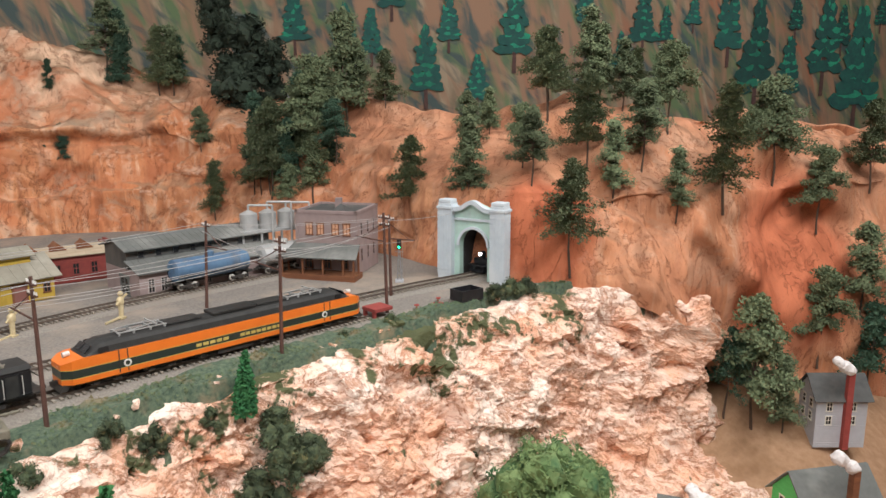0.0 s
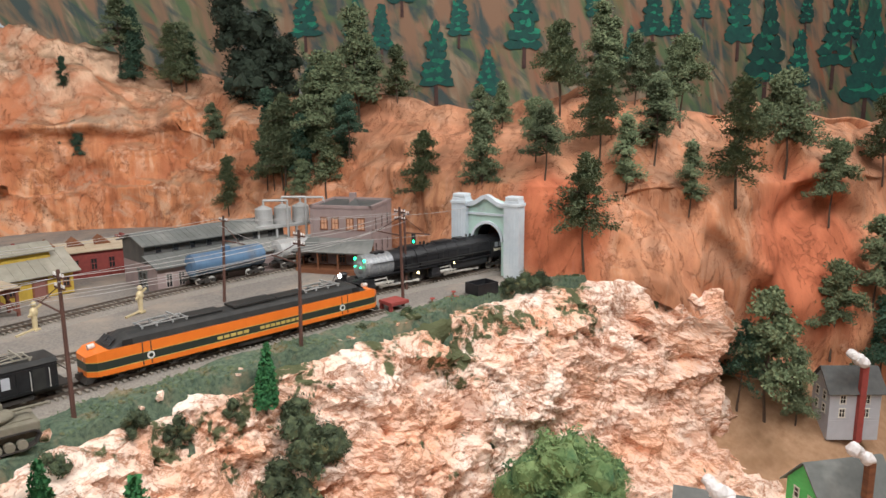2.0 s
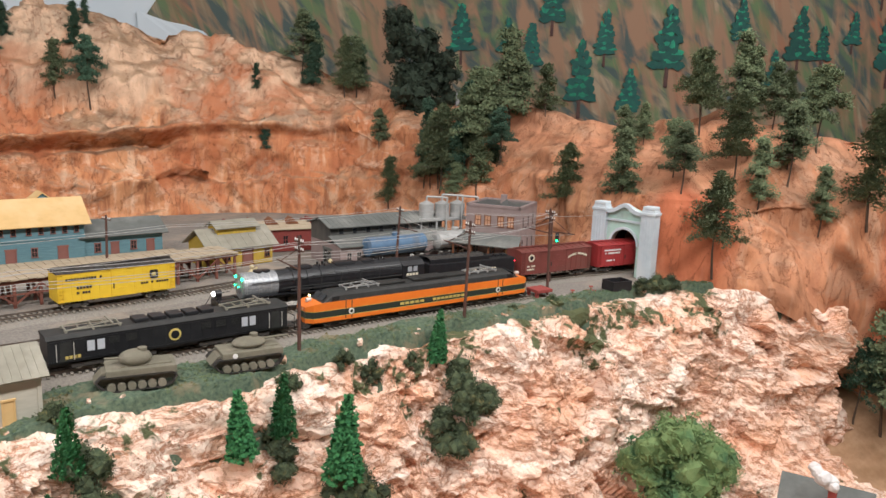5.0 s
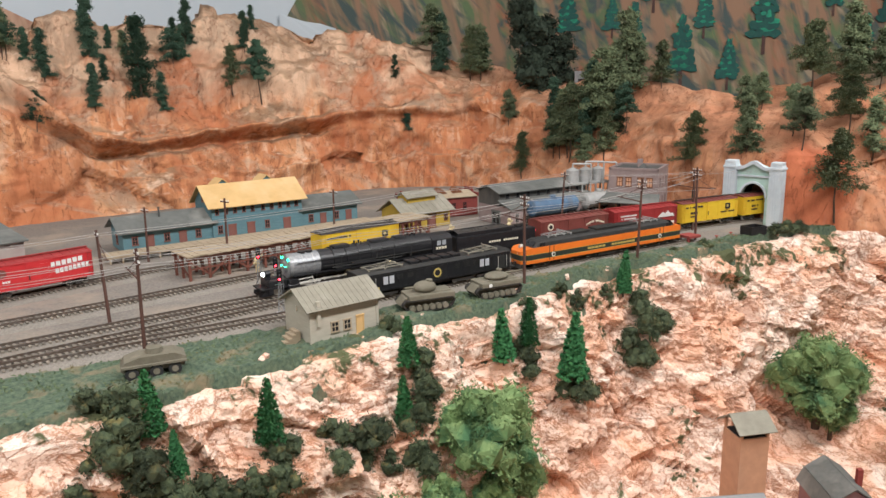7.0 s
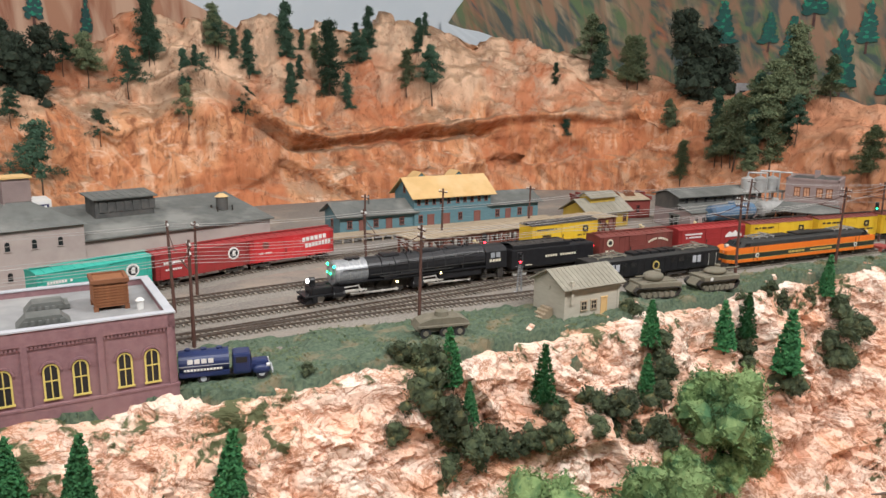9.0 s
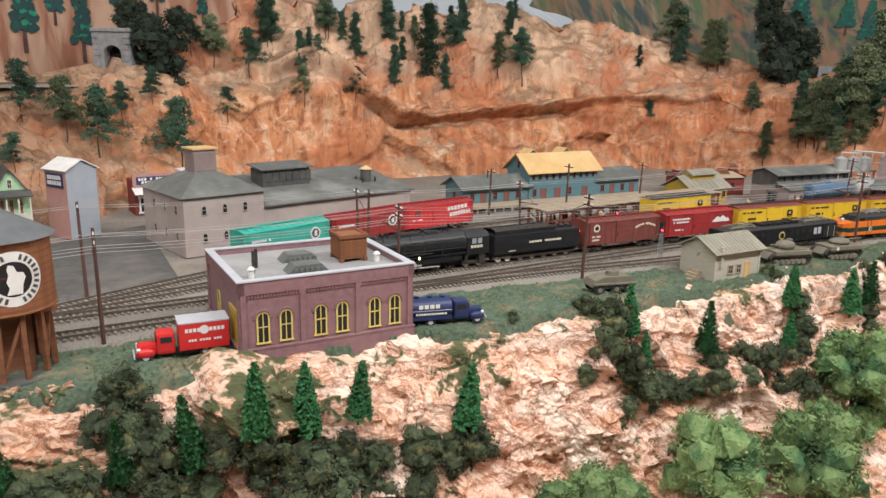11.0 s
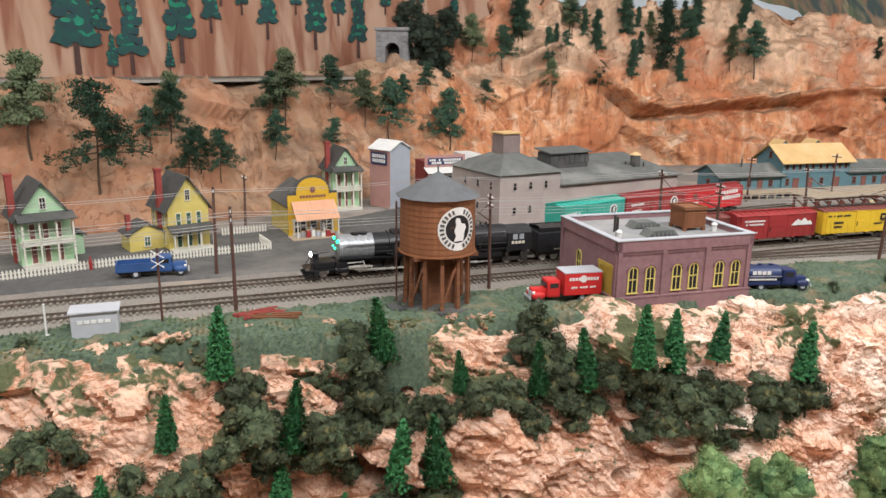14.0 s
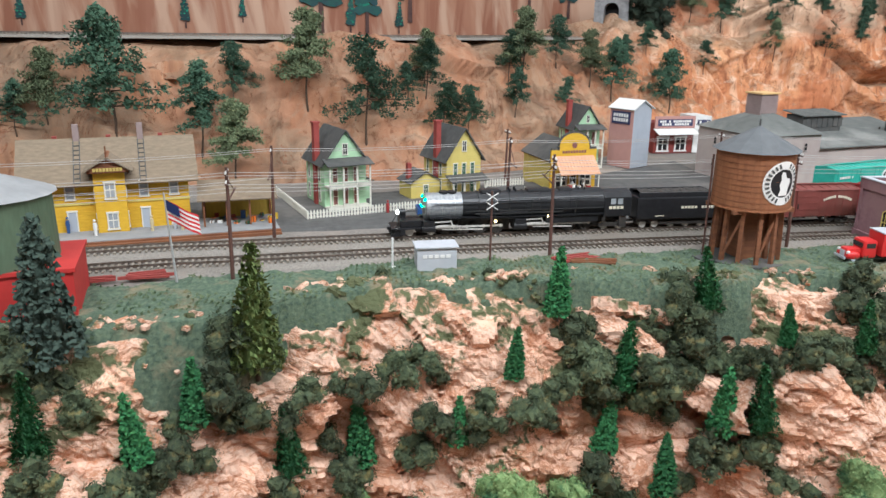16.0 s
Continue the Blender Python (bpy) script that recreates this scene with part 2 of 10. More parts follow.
    pine=mat("pine_foliage", (0.078, 0.112, 0.055), (0.175, 0.205, 0.105), 22, 0.95, bump=0.3, rand=0.3),
    pineteal=mat("blue_green_foliage", (0.032, 0.080, 0.050), (0.070, 0.128, 0.075), 22, 0.95, bump=0.3, rand=0.25),
    spruce=mat("bright_spruce", (0.022, 0.125, 0.045), (0.045, 0.17, 0.05), 22, 0.9, bump=0.3, rand=0.2),
    yspruce=mat("yellow_green_spruce", (0.10, 0.16, 0.045), (0.16, 0.20, 0.06), 22, 0.9, bump=0.3, rand=0.1),
    dspruce=mat("blue_grey_spruce", (0.035, 0.06, 0.045), (0.055, 0.08, 0.06), 22, 0.9, bump=0.3, rand=0.1),
    leafy=mat("leafy_green", (0.12, 0.21, 0.075), (0.25, 0.345, 0.14), 9, 0.95, bump=0.5, c3=(0.055, 0.14, 0.06), scale3=3.5, lo3=0.50, hi3=0.64, rand=0.2),
    bush=mat("dark_bush", (0.032, 0.050, 0.028), (0.090, 0.110, 0.052), 13, 0.97, bump=0.5, c3=(0.17, 0.145, 0.055), scale3=5, lo3=0.57, hi3=0.69, rand=0.3),
    foam=mat("ground_foam", (0.072, 0.112, 0.062), (0.145, 0.180, 0.092), 40, 0.97, bump=0.2, c3=(0.16, 0.13, 0.06), scale3=26, lo3=0.52, hi3=0.64),
    darkbush=mat("black_green_bush", (0.016, 0.027, 0.017), (0.035, 0.050, 0.030), 140, 0.97, bump=0.4),
    cotton=mat("cotton_smoke", (0.78, 0.74, 0.72), (0.66, 0.62, 0.60), 90, 1.0, bump=0.5),
    paintbrown=mat("painted_brown_hill", (0.36, 0.17, 0.095), (0.26, 0.12, 0.065), 5, 0.85, bump=0.1, c3=(0.44, 0.25, 0.15), scale3=3, stretch=(3, 3, 0.7)),
    paintgreen=mat("painted_green_hill", (0.20, 0.155, 0.10), (0.33, 0.22, 0.14), 6, 0.85, bump=0.1, c3=(0.085, 0.13, 0.085), scale3=3.5, stretch=(2.2, 2.2, 0.8), lo3=0.48, hi3=0.62),
    painttree=mat("painted_teal_tree", (0.018, 0.24, 0.13), (0.014, 0.15, 0.10), 60, 0.85, bump=0, rand=0.25),
    paintdark=mat("painted_dark_tree", (0.018, 0.045, 0.055), (0.015, 0.075, 0.06), 60, 0.85, bump=0, rand=0.25),
    painttrunk=mat("painted_trunk", (0.09, 0.045, 0.035), (0.06, 0.03, 0.028), 60, 0.85, bump=0),
    wallpaint=mat("room_wall", (0.74, 0.73, 0.70), (0.70, 0.69, 0.66), 3, 0.9, bump=0),
    green_lamp=glow("green_lamp", (0.02, 1.0, 0.35), 9.0),
    white_lamp=glow("white_lamp", (1.0, 0.95, 0.9), 14.0),
    amber_lamp=glow("amber_lamp", (1.0, 0.75, 0.35), 9.0),
    red_lamp=glow("red_lamp", (1.0, 0.03, 0.05), 9.0),
)



def stone_mat(name, pale, warm, vein, moss, scale, streak, vein_w, moss_lo, upper=None, east=None, west=None, drip=0.0, strength=0.7, edges=(0.78, 0.95), dirt=None, stains=()):
    """Carved plaster rock: pale and warm washes, thin dark veins, moss, drips, and other washes above a height and to either side."""
    m = bpy.data.materials.new(name)
    m.use_nodes = True
    nt = m.node_tree
    N, L = nt.nodes, nt.links
    b = N["Principled BSDF"]
    b.inputs["Roughness"].default_value = 0.88
    b.inputs["Specular IOR Level"].default_value = 0.25
    tc = N.new("ShaderNodeTexCoord")
    xyz = N.new("ShaderNodeSeparateXYZ")
    L.new(tc.outputs["Object"], xyz.inputs[0])

    def tex(sc, de, st, ro=0.6, warp=0.6):
        mp = N.new("ShaderNodeMapping")
        mp.inputs["Scale"].default_value = st
        L.new(tc.outputs["Object"], mp.inputs["Vector"])
        n = N.new("ShaderNodeTexNoise")
        n.inputs["Scale"].default_value, n.inputs["Detail"].default_value, n.inputs["Roughness"].default_value = sc, de, ro
        n.inputs["Distortion"].default_value = warp
        L.new(mp.outputs["Vector"], n.inputs["Vector"])
        return n.outputs["Fac"]

    def math_(op, a, v):
        n = N.new("ShaderNodeMath")
        n.operation = op
        for i, q in enumerate((a, v)):
            if isinstance(q, float):
                n.inputs[i].default_value = q
            else:
                L.new(q, n.inputs[i])
        return n.outputs[0]

    def rng(out, a, z, t0=0.0, t1=1.0):
        n = N.new("ShaderNodeMapRange")
        n.inputs["From Min"].default_value, n.inputs["From Max"].default_value = a, z
        n.inputs["To Min"].default_value, n.inputs["To Max"].default_value = t0, t1
        L.new(out, n.inputs["Value"])
        return n.outputs["Result"]

    def mixed(fac, a, z):
        n = N.new("ShaderNodeMix")
        n.data_type = "RGBA"
        L.new(fac, n.inputs["Factor"])
        for v, k in ((a, 6), (z, 7)):
            if isinstance(v, tuple):
                n.inputs[k].default_value = (*v, 1)
            else:
                L.new(v, n.inputs[k])
        return n.outputs[2]

    wash = tex(scale * 0.35, 5.0, streak)
    grain = tex(scale, 8.0, streak)
    broad = tex(4.5, 4.0, (1, 1, 1), 0.6, 1.2)
    vn = math_("ABSOLUTE", math_("SUBTRACT", tex(scale * 0.8, 6.0, streak, 0.7), 0.5), 0.0)
    vn2 = math_("ABSOLUTE", math_("SUBTRACT", tex(scale * 2.1, 5.0, streak, 0.65), 0.5), 0.0)
    col = mixed(rng(wash, 0.38, 0.62), pale, warm)
    col = mixed(rng(grain, 0.52, 0.72, 0.0, 0.75), col, warm)
    if drip:
        run = tex(11.0, 5.0, (3.2, 3.2, 0.22), 0.6, 0.3)
        col = mixed(rng(run, 0.53, 0.64, 0.0, drip), col, vein)
        col = mixed(rng(run, 0.47, 0.38, 0.0, drip), col, tuple(0.5 * (a + c) for a, c in zip(pale, (0.82, 0.62, 0.46))))
    if upper:
        up = math_("ADD", xyz.outputs["Z"], math_("MULTIPLY", math_("SUBTRACT", broad, 0.5), 0.34))
        col = mixed(rng(up, upper[1], upper[2]), col, mixed(rng(grain, 0.40, 0.6), upper[0], tuple(v * 0.66 for v in upper[0])))
    if dirt:
        geo = N.new("ShaderNodeNewGeometry")
        nrm = N.new("ShaderNodeSeparateXYZ")
        L.new(geo.outputs["Normal"], nrm.inputs[0])
        lie = math_("ADD", nrm.outputs["Z"], math_("MULTIPLY", math_("SUBTRACT", broad, 0.5), 0.9))
        col = mixed(rng(lie, 0.52, 0.80, 0.0, 0.85), col, mixed(rng(grain, 0.42, 0.6), dirt, tuple(v * 0.62 for v in dirt)))
        chalk = tex(24.0, 6.0, (0.8, 0.8, 1.5), 0.7, 0.8)
        col = mixed(rng(chalk, 0.565, 0.67, 0.0, 0.6), col, (0.84, 0.62, 0.46))
        rust = tex(3.2, 5.0, (1.0, 1.0, 0.6), 0.65, 0.9)
        col = mixed(rng(rust, 0.50, 0.62, 0.0, 0.85), col, (0.50, 0.17, 0.075))
        pall = tex(7.0, 6.0, (1.0, 1.0, 1.6), 0.7, 1.2)
        col = mixed(rng(pall, 0.53, 0.63, 0.0, 0.55), col, (0.42, 0.31, 0.22))
    for side, a, z in ((east, edges[0], edges[1]), (west, -0.60, -0.92)):
        if side:
            at_x = math_("ADD", xyz.outputs["X"], math_("MULTIPLY", math_("SUBTRACT", broad, 0.5), 0.7))
            patch = math_("MULTIPLY", rng(at_x, a, z), rng(wash, 0.34, 0.56, 1.0, 0.55))
            col = mixed(patch, col, mixed(rng(grain, 0.4, 0.6), side, tuple(v * 0.6 for v in side)))
    for spot_at, reach in stains:
        off = N.new("ShaderNodeVectorMath")
        off.operation = "DISTANCE"
        L.new(tc.outputs["Object"], off.inputs[0])
        off.inputs[1].default_value = spot_at
        far = math_("ADD", off.outputs["Value"], math_("MULTIPLY", math_("SUBTRACT", wash, 0.5), 0.16))
        col = mixed(rng(far, reach * 0.7, reach * 1.15, 0.85, 0.0), col, mixed(rng(grain, 0.4, 0.62), (0.56, 0.16, 0.075), (0.40, 0.10, 0.045)))
    col = mixed(rng(vn, 0.0, vein_w, 0.85, 0.0), col, vein)
    col = mixed(rng(vn2, 0.0, vein_w * 0.8, 0.6, 0.0), col, vein)
    if moss:
        brink = rng(xyz.outputs["Z"], -0.10, 0.005, 0.0, 0.17)
        col = mixed(rng(math_("ADD", brink, math_("MULTIPLY", tex(9.0, 5.0, (1, 1, 1)), math_("ADD", tex(70.0, 4.0, (1, 1, 1)), 0.5))), moss_lo, moss_lo + 0.06), col, moss)
    L.new(col, b.inputs["Base Color"])
    bu = N.new("ShaderNodeBump")
    bu.inputs["Strength"].default_value, bu.inputs["Distance"].default_value = strength, 0.004
    L.new(math_("ADD", grain, rng(vn, 0.0, vein_w * 1.5, -0.25, 0.0)), bu.inputs["Height"])
    L.new(bu.outputs["Normal"], b.inputs["Normal"])
    return m


M["rock"] = stone_mat("pale_rock", (0.93, 0.78, 0.67), (0.86, 0.51, 0.35), (0.46, 0.18, 0.08), (0.105, 0.115, 0.055), 26.0, (1.0, 1.0, 1.7), 0.034, 0.65, None, (0.34, 0.19, 0.11), (0.76, 0.47, 0.33), strength=0.9, edges=(1.02, 1.16))
M["cliff"] = stone_mat("orange_cliff", (0.70, 0.36, 0.185), (0.55, 0.215, 0.095), (0.26, 0.09, 0.045), None, 17.0, (1.2, 1.2, 0.55), 0.008, 0.6, ((0.74, 0.49, 0.33), 0.19, 0.27), (0.60, 0.27, 0.15), (0.33, 0.215, 0.14), 0.75, strength=0.9, dirt=(0.40, 0.25, 0.15), stains=(((0.93, 0.60, 0.07), 0.10), ((1.36, 0.34, 0.0), 0.16)))


def hill_paint(name, tones, slant):
    """Broad slanting brush strokes of several tones."""
    m = bpy.data.materials.new(name)
    m.use_nodes = True
    N, L = m.node_tree.nodes, m.node_tree.links
    tc = N.new("ShaderNodeTexCoord")
    col = None
    for i, c in enumerate(tones):
        mp = N.new("ShaderNodeMapping")
        mp.inputs["Rotation"].default_value = (0, radians(slant + 14 * (i % 3 - 1)), 0)
        mp.inputs["Location"].default_value = (i * 3.1, i * 1.7, i)
        mp2 = N.new("ShaderNodeMapping")
        mp2.inputs["Scale"].default_value = (7.0 + 3 * (i % 2), 5.0, 0.9)
        n = N.new("ShaderNodeTexNoise")
        n.inputs["Scale"].default_value, n.inputs["Detail"].default_value, n.inputs["Distortion"].default_value = 1.1 + 0.5 * i, 6.0, 0.5
        L.new(tc.outputs["Object"], mp.inputs["Vector"])
        L.new(mp.outputs["Vector"], mp2.inputs["Vector"])
        L.new(mp2.outputs["Vector"], n.inputs["Vector"])
        if col is None:
            col = c
            continue
        r = N.new("ShaderNodeMapRange")
        r.inputs["From Min"].default_value, r.inputs["From Max"].default_value = 0.48, 0.62
        L.new(n.outputs["Fac"], r.inputs["Value"])
        x = N.new("ShaderNodeMix")
        x.data_type = "RGBA"
        L.new(r.outputs["Result"], x.inputs["Factor"])
        for v, k in ((col, 6), (c, 7)):
            if isinstance(v, tuple):
                x.inputs[k].default_value = (*v, 1)
            else:
                L.new(v, x.inputs[k])
        col = x.outputs[2]
    b = N["Principled BSDF"]
    L.new(col, b.inputs["Base Color"])
    b.inputs["Roughness"].default_value = 0.8
    return m


M["paintgreen"] = hill_paint("painted_green_hill", [(0.19, 0.135, 0.085), (0.31, 0.12, 0.065), (0.055, 0.105, 0.065), (0.31, 0.235, 0.155), (0.105, 0.155, 0.07), (0.055, 0.08, 0.075), (0.27, 0.155, 0.095)], 30)
M["paintbrown"] = hill_paint("painted_brown_hill", [(0.36, 0.18, 0.11), (0.29, 0.125, 0.075), (0.43, 0.25, 0.165), (0.26, 0.105, 0.06), (0.48, 0.31, 0.215)], 8)

# ---- builders ----
def box(bm, x0, x1, y0, y1, z0, z1, bev=0.0):
    r = bmesh.ops.create_cube(bm, size=1.0, matrix=Matrix.Translation(((x0 + x1) / 2, (y0 + y1) / 2, (z0 + z1) / 2)) @ Matrix.Diagonal((abs(x1 - x0), abs(y1 - y0), abs(z1 - z0), 1)))
    if bev:
        es = list({e for v in r["verts"] for e in v.link_edges})
        bmesh.ops.bevel(bm, geom=es, offset=bev, segments=2, profile=0.6, affect="EDGES")
    return bm


def rod(bm, p, q, r0, r1=None, n=8):
    """A round or tapered bar from p to q."""
    p, q = Vector(p), Vector(q)
    d = q - p
    m = Matrix.Translation((p + q) / 2) @ d.to_track_quat("Z", "Y").to_matrix().to_4x4()
    bmesh.ops.create_cone(bm, cap_ends=True, segments=n, radius1=r0, radius2=r0 if r1 is None else r1, depth=d.length, matrix=m)
    return bm


def bar(bm, p, q, w, h=None):
    """A square bar from p to q."""
    p, q = Vector(p), Vector(q)
    d = q - p
    m = Matrix.Translation((p + q) / 2) @ d.to_track_quat("Z", "Y").to_matrix().to_4x4() @ Matrix.Diagonal((w, h or w, d.length, 1))
    bmesh.ops.create_cube(bm, size=1.0, matrix=m)
    return bm


def ball(bm, c, r, sx=1, sy=1, sz=1, n=2):
    bmesh.ops.create_icosphere(bm, subdivisions=n, radius=r, matrix=Matrix.Translation(c) @ Matrix.Diagonal((sx, sy, sz, 1)))
    return bm


def prism(bm, pts, y0, y1):
    """A solid from an outline of (x, z) points, from y0 to y1."""
    a = [bm.verts.new((x, y0, z)) for x, z in pts]
    b = [bm.verts.new((x, y1, z)) for x, z in pts]
    n = len(pts)
    bm.faces.new(a)
    bm.faces.new(b[::-1])
    for i in range(n):
        bm.faces.new((a[i], b[i], b[(i + 1) % n], a[(i + 1) % n])[::-1])
    bmesh.ops.recalc_face_normals(bm, faces=bm.faces[:])
    return bm


def B():
    return bmesh.new()


def mesh_of(name, bm, material, smooth=False):
    me = bpy.data.meshes.new(name)
    bm.to_mesh(me)
    bm.free()
    me.materials.append(material)
    if smooth:
        me.shade_smooth()
    return me


def part(name, bm, material, parent, label="", smooth=False):
    me = bm if isinstance(bm, bpy.types.Mesh) else mesh_of(name, bm, material, smooth)
    ob = new(name, me)
    ob.parent = parent
    if label:
        ob["label"] = label
    return ob


def thing(name, label, category, m=None, group=""):
    ob = new(name)
    ob.empty_display_size = 0.01
    if m is not None:
        ob.matrix_basis = m
    return tagged(ob, label, category, group)


def setting(name, bm, material, label="", smooth=False):
    return tagged(new(name, mesh_of(name, bm, material, smooth)), label, name.split("_")[0], kind="structure")


def sheet(name, P, material, label, smooth=True, kind="structure"):
    """A grid mesh from an array of points, columns by rows."""
    n, k = P.shape[:2]
    idx = np.arange(n * k).reshape(n, k)
    f = np.stack([idx[:-1, :-1], idx[1:, :-1], idx[1:, 1:], idx[:-1, 1:]], -1).reshape(-1, 4)
    me = bpy.data.meshes.new(name)
    me.from_pydata(P.reshape(-1, 3).tolist(), [], f.tolist())
    me.materials.append(material)
    if smooth:
        me.shade_smooth()
    return tagged(new(name, me), label, name.split("_")[0], kind=kind)


def spline(pts, per=20):
    """A smooth line through a few plan points."""
    p = np.array(pts, float)
    p = np.vstack([2 * p[0] - p[1], p, 2 * p[-1] - p[-2]])
    out = []
    for i in range(1, len(p) - 2):
        for u in np.linspace(0, 1, per, endpoint=False):
            a, b, c, d = p[i - 1:i + 3]
            out.append(0.5 * (2 * b + (c - a) * u + (2 * a - 5 * b + 4 * c - d) * u * u + (3 * b - a - 3 * c + d) * u ** 3))
    return np.array(out + [p[-2]])


def along(line, s):
    """Place and heading on a plan line, s metres from its start."""
    seg = np.hypot(*np.diff(line[:, :2], axis=0).T)
    cum = np.concatenate([[0], np.cumsum(seg)])
    q = [np.interp(s, cum, line[:, k]) for k in range(line.shape[1])]
    e = 0.01
    h = [np.interp(s + e, cum, line[:, k]) - np.interp(s - e, cum, line[:, k]) for k in (0, 1)]
    return q, math.atan2(h[1], h[0])


def length(line):
    return float(np.hypot(*np.diff(line[:, :2], axis=0).T).sum())


def rough(P, amp, freq, seed=0.0, ridge=False, stretch=(1, 1, 1)):
    """Noise of several octaves at each point of an array."""
    flat = P.reshape(-1, 3)
    out = np.empty(len(flat))
    for i, (x, y, z) in enumerate(flat):
        v = Vector((x * freq * stretch[0] + seed, y * freq * stretch[1] + seed * 0.7, z * freq * stretch[2]))
        out[i] = noise.ridged_multi_fractal(v, 0.9, 2.1, 4, 0.9, 1.6) - 1.0 if ridge else noise.fractal(v, 0.8, 2.0, 4)
    return amp * out.reshape(P.shape[:-1])


def normals(P):
    du = np.gradient(P, axis=0)
    dv = np.gradient(P, axis=1)
    n = np.cross(du, dv)
    return n / (np.linalg.norm(n, axis=-1, keepdims=True) + 1e-9)


# ---- the land ----
EDGE = [(-2.5, 0.42), (-1.9, 0.43), (-1.57, 0.455), (-1.36, 0.55), (-1.1, 0.56), (-0.88, 0.54), (-0.56, 0.535), (-0.3, 0.54), (-0.12, 0.545), (0.15, 0.565), (0.33, 0.59), (0.55, 0.575), (0.83, 0.565), (1.0, 0.50), (1.12, 0.44), (1.35, 0.36)]
edge = spline(EDGE, 12)


def edge_y(x):
    return np.interp(x, edge[:, 0], edge[:, 1])


def turf_y(x):
    return np.interp(x, [-2.5, -1.6, -1.3, -0.9, -0.5, -0.25, 0.0, 0.5, 0.62, 0.8, 1.05], [0.56, 0.58, 0.635, 0.655, 0.675, 0.665, 0.635, 0.635, 0.625, 0.605, 0.52]) + 0.012 * noise.noise(Vector((x * 9, 0, 0)))


# deck: yard gravel sheet
gx, gy = np.linspace(-2.6, 1.15, 240), np.linspace(0, 1, 70)
P = np.zeros((240, 70, 3))
for i, x in enumerate(gx):
    y0 = min(edge_y(x) + 0.045, turf_y(x) - 0.008)
    P[i, :, 0], P[i, :, 1] = x, y0 + (1.72 - y0) * gy
P[..., 2] = rough(P, 0.0012, 9, 3.0) - 0.001
P[:, 0, 2] = -0.03
sheet("ground", P, M["gravel"], "flat grey gravel yard of the model railway")

# turf strip that droops over the brink
P = np.zeros((640, 56, 3))
for i, x in enumerate(np.linspace(-2.5, 1.05, 640)):
    y0 = edge_y(x) - np.interp(x, [-1.6, -1.4, -1.0, -0.7], [0.024, 0.020, 0.016, 0.018])
    P[i, :, 0], P[i, :, 1] = x, np.linspace(y0, max(turf_y(x), y0 + 0.02), 56)
over = np.clip(edge_y(P[..., 0]) + np.interp(P[..., 0], [-1.6, -1.4, -1.06, -0.94], [0.004, -0.004, -0.002, 0.012]) + rough(P, 0.016, 17, 8.0) + np.interp(P[..., 0], [-0.78, -0.74, -0.56, -0.53], [0, 0.016, 0.016, 0]) - P[..., 1], 0, 1)
P[..., 2] = 0.003 + rough(P, 0.0035, 22, 1.0) + rough(P, 0.0028, 80, 4.0) - over * np.interp(P[..., 0], [-1.4, -0.95, -0.7], [2.0, 2.0, 2.6]) - over ** 2 * 40
P[:, -1, 2] = -0.002
P[:, 0, 2] -= 0.03
sheet("grass", P, M["turf"], "dark green turf strip along the brink", smooth=False)

# front rock face
cols, rows_ = 1300, 112
drop = np.array([(0.055, -0.024), (0.022, -0.003), (-0.006, -0.008), (-0.03, -0.05), (-0.05, -0.10), (-0.065, -0.16), (-0.085, -0.22), (-0.14, -0.29), (-0.32, -0.335), (-0.9, -0.35)])
P = np.zeros((cols, rows_, 3))
tt = np.linspace(0, 1, rows_)
key = np.array([0, 0.06, 0.11, 0.24, 0.40, 0.56, 0.70, 0.84, 0.94, 1.0])
for i, x in enumerate(np.linspace(-2.5, 1.35, cols)):
    w = np.clip((x - 0.7) / 0.4, 0, 1)
    d = np.interp(tt, key, drop[:, 0]) * (1 + 0.9 * w * (tt > 0.1))
    P[i, :, 0], P[i, :, 1] = x, edge_y(x) + d + 0.03 * noise.noise(Vector((x * 4.5, 2, 0))) * np.clip(-np.interp(tt, key, drop[:, 1]) * 12, 0, 1)
    P[i, :, 1] = np.maximum(P[i, :, 1], -0.38 + 0.0008 * np.arange(rows_)[::-1])
    P[i, :, 2] = np.interp(tt, key, drop[:, 1])


def chips(P, size, step, tilt, stretch, seed):
    """Broken facets: each cell of a warped pattern stands proud and tilts its own way."""
    flat = P.reshape(-1, 3)
    out = np.empty(len(flat))
    for i, (x, y, z) in enumerate(flat):
        v = Vector((x / size * stretch[0] + seed, y / size * stretch[1], (z + 0.35 * x) / size * stretch[2]))
        v += noise.noise_vector(v * 0.9) * 0.55
        c = noise.voronoi(v)[1][0]
        r = noise.noise_vector(c * 7.31 + Vector((seed, 3.1, 1.7)))
        out[i] = r.x * step + tilt * size * (v - c).dot(r)
    return out.reshape(P.shape[:-1])


P[..., 2] -= 0.045 * np.clip((P[..., 0] - 1.0) / 0.14, 0, 1)
# the pale rock ends in a corner and turns back into the valley side
turn_x = np.interp(P[..., 2], [-0.34, -0.24, -0.165, -0.10, -0.02, 0.0], [0.985, 1.0, 1.03, 1.095, 1.15, 1.155]) + 0.014 * np.array([noise.noise(Vector((z * 16, 4, 0))) for z in P[..., 2].reshape(-1)]).reshape(P.shape[:2])
P[..., 1] += np.clip(P[..., 0] - turn_x, 0, 1) * 0.85
nn = normals(P)
amp = np.clip((-P[..., 2]) * 22, 0.34, 1)
big = rough(P, 0.024, 6.5, 5.0, stretch=(1, 1, 0.7))
rid = rough(P, 0.008, 15, 9.0, ridge=True, stretch=(1, 1, 1.3))
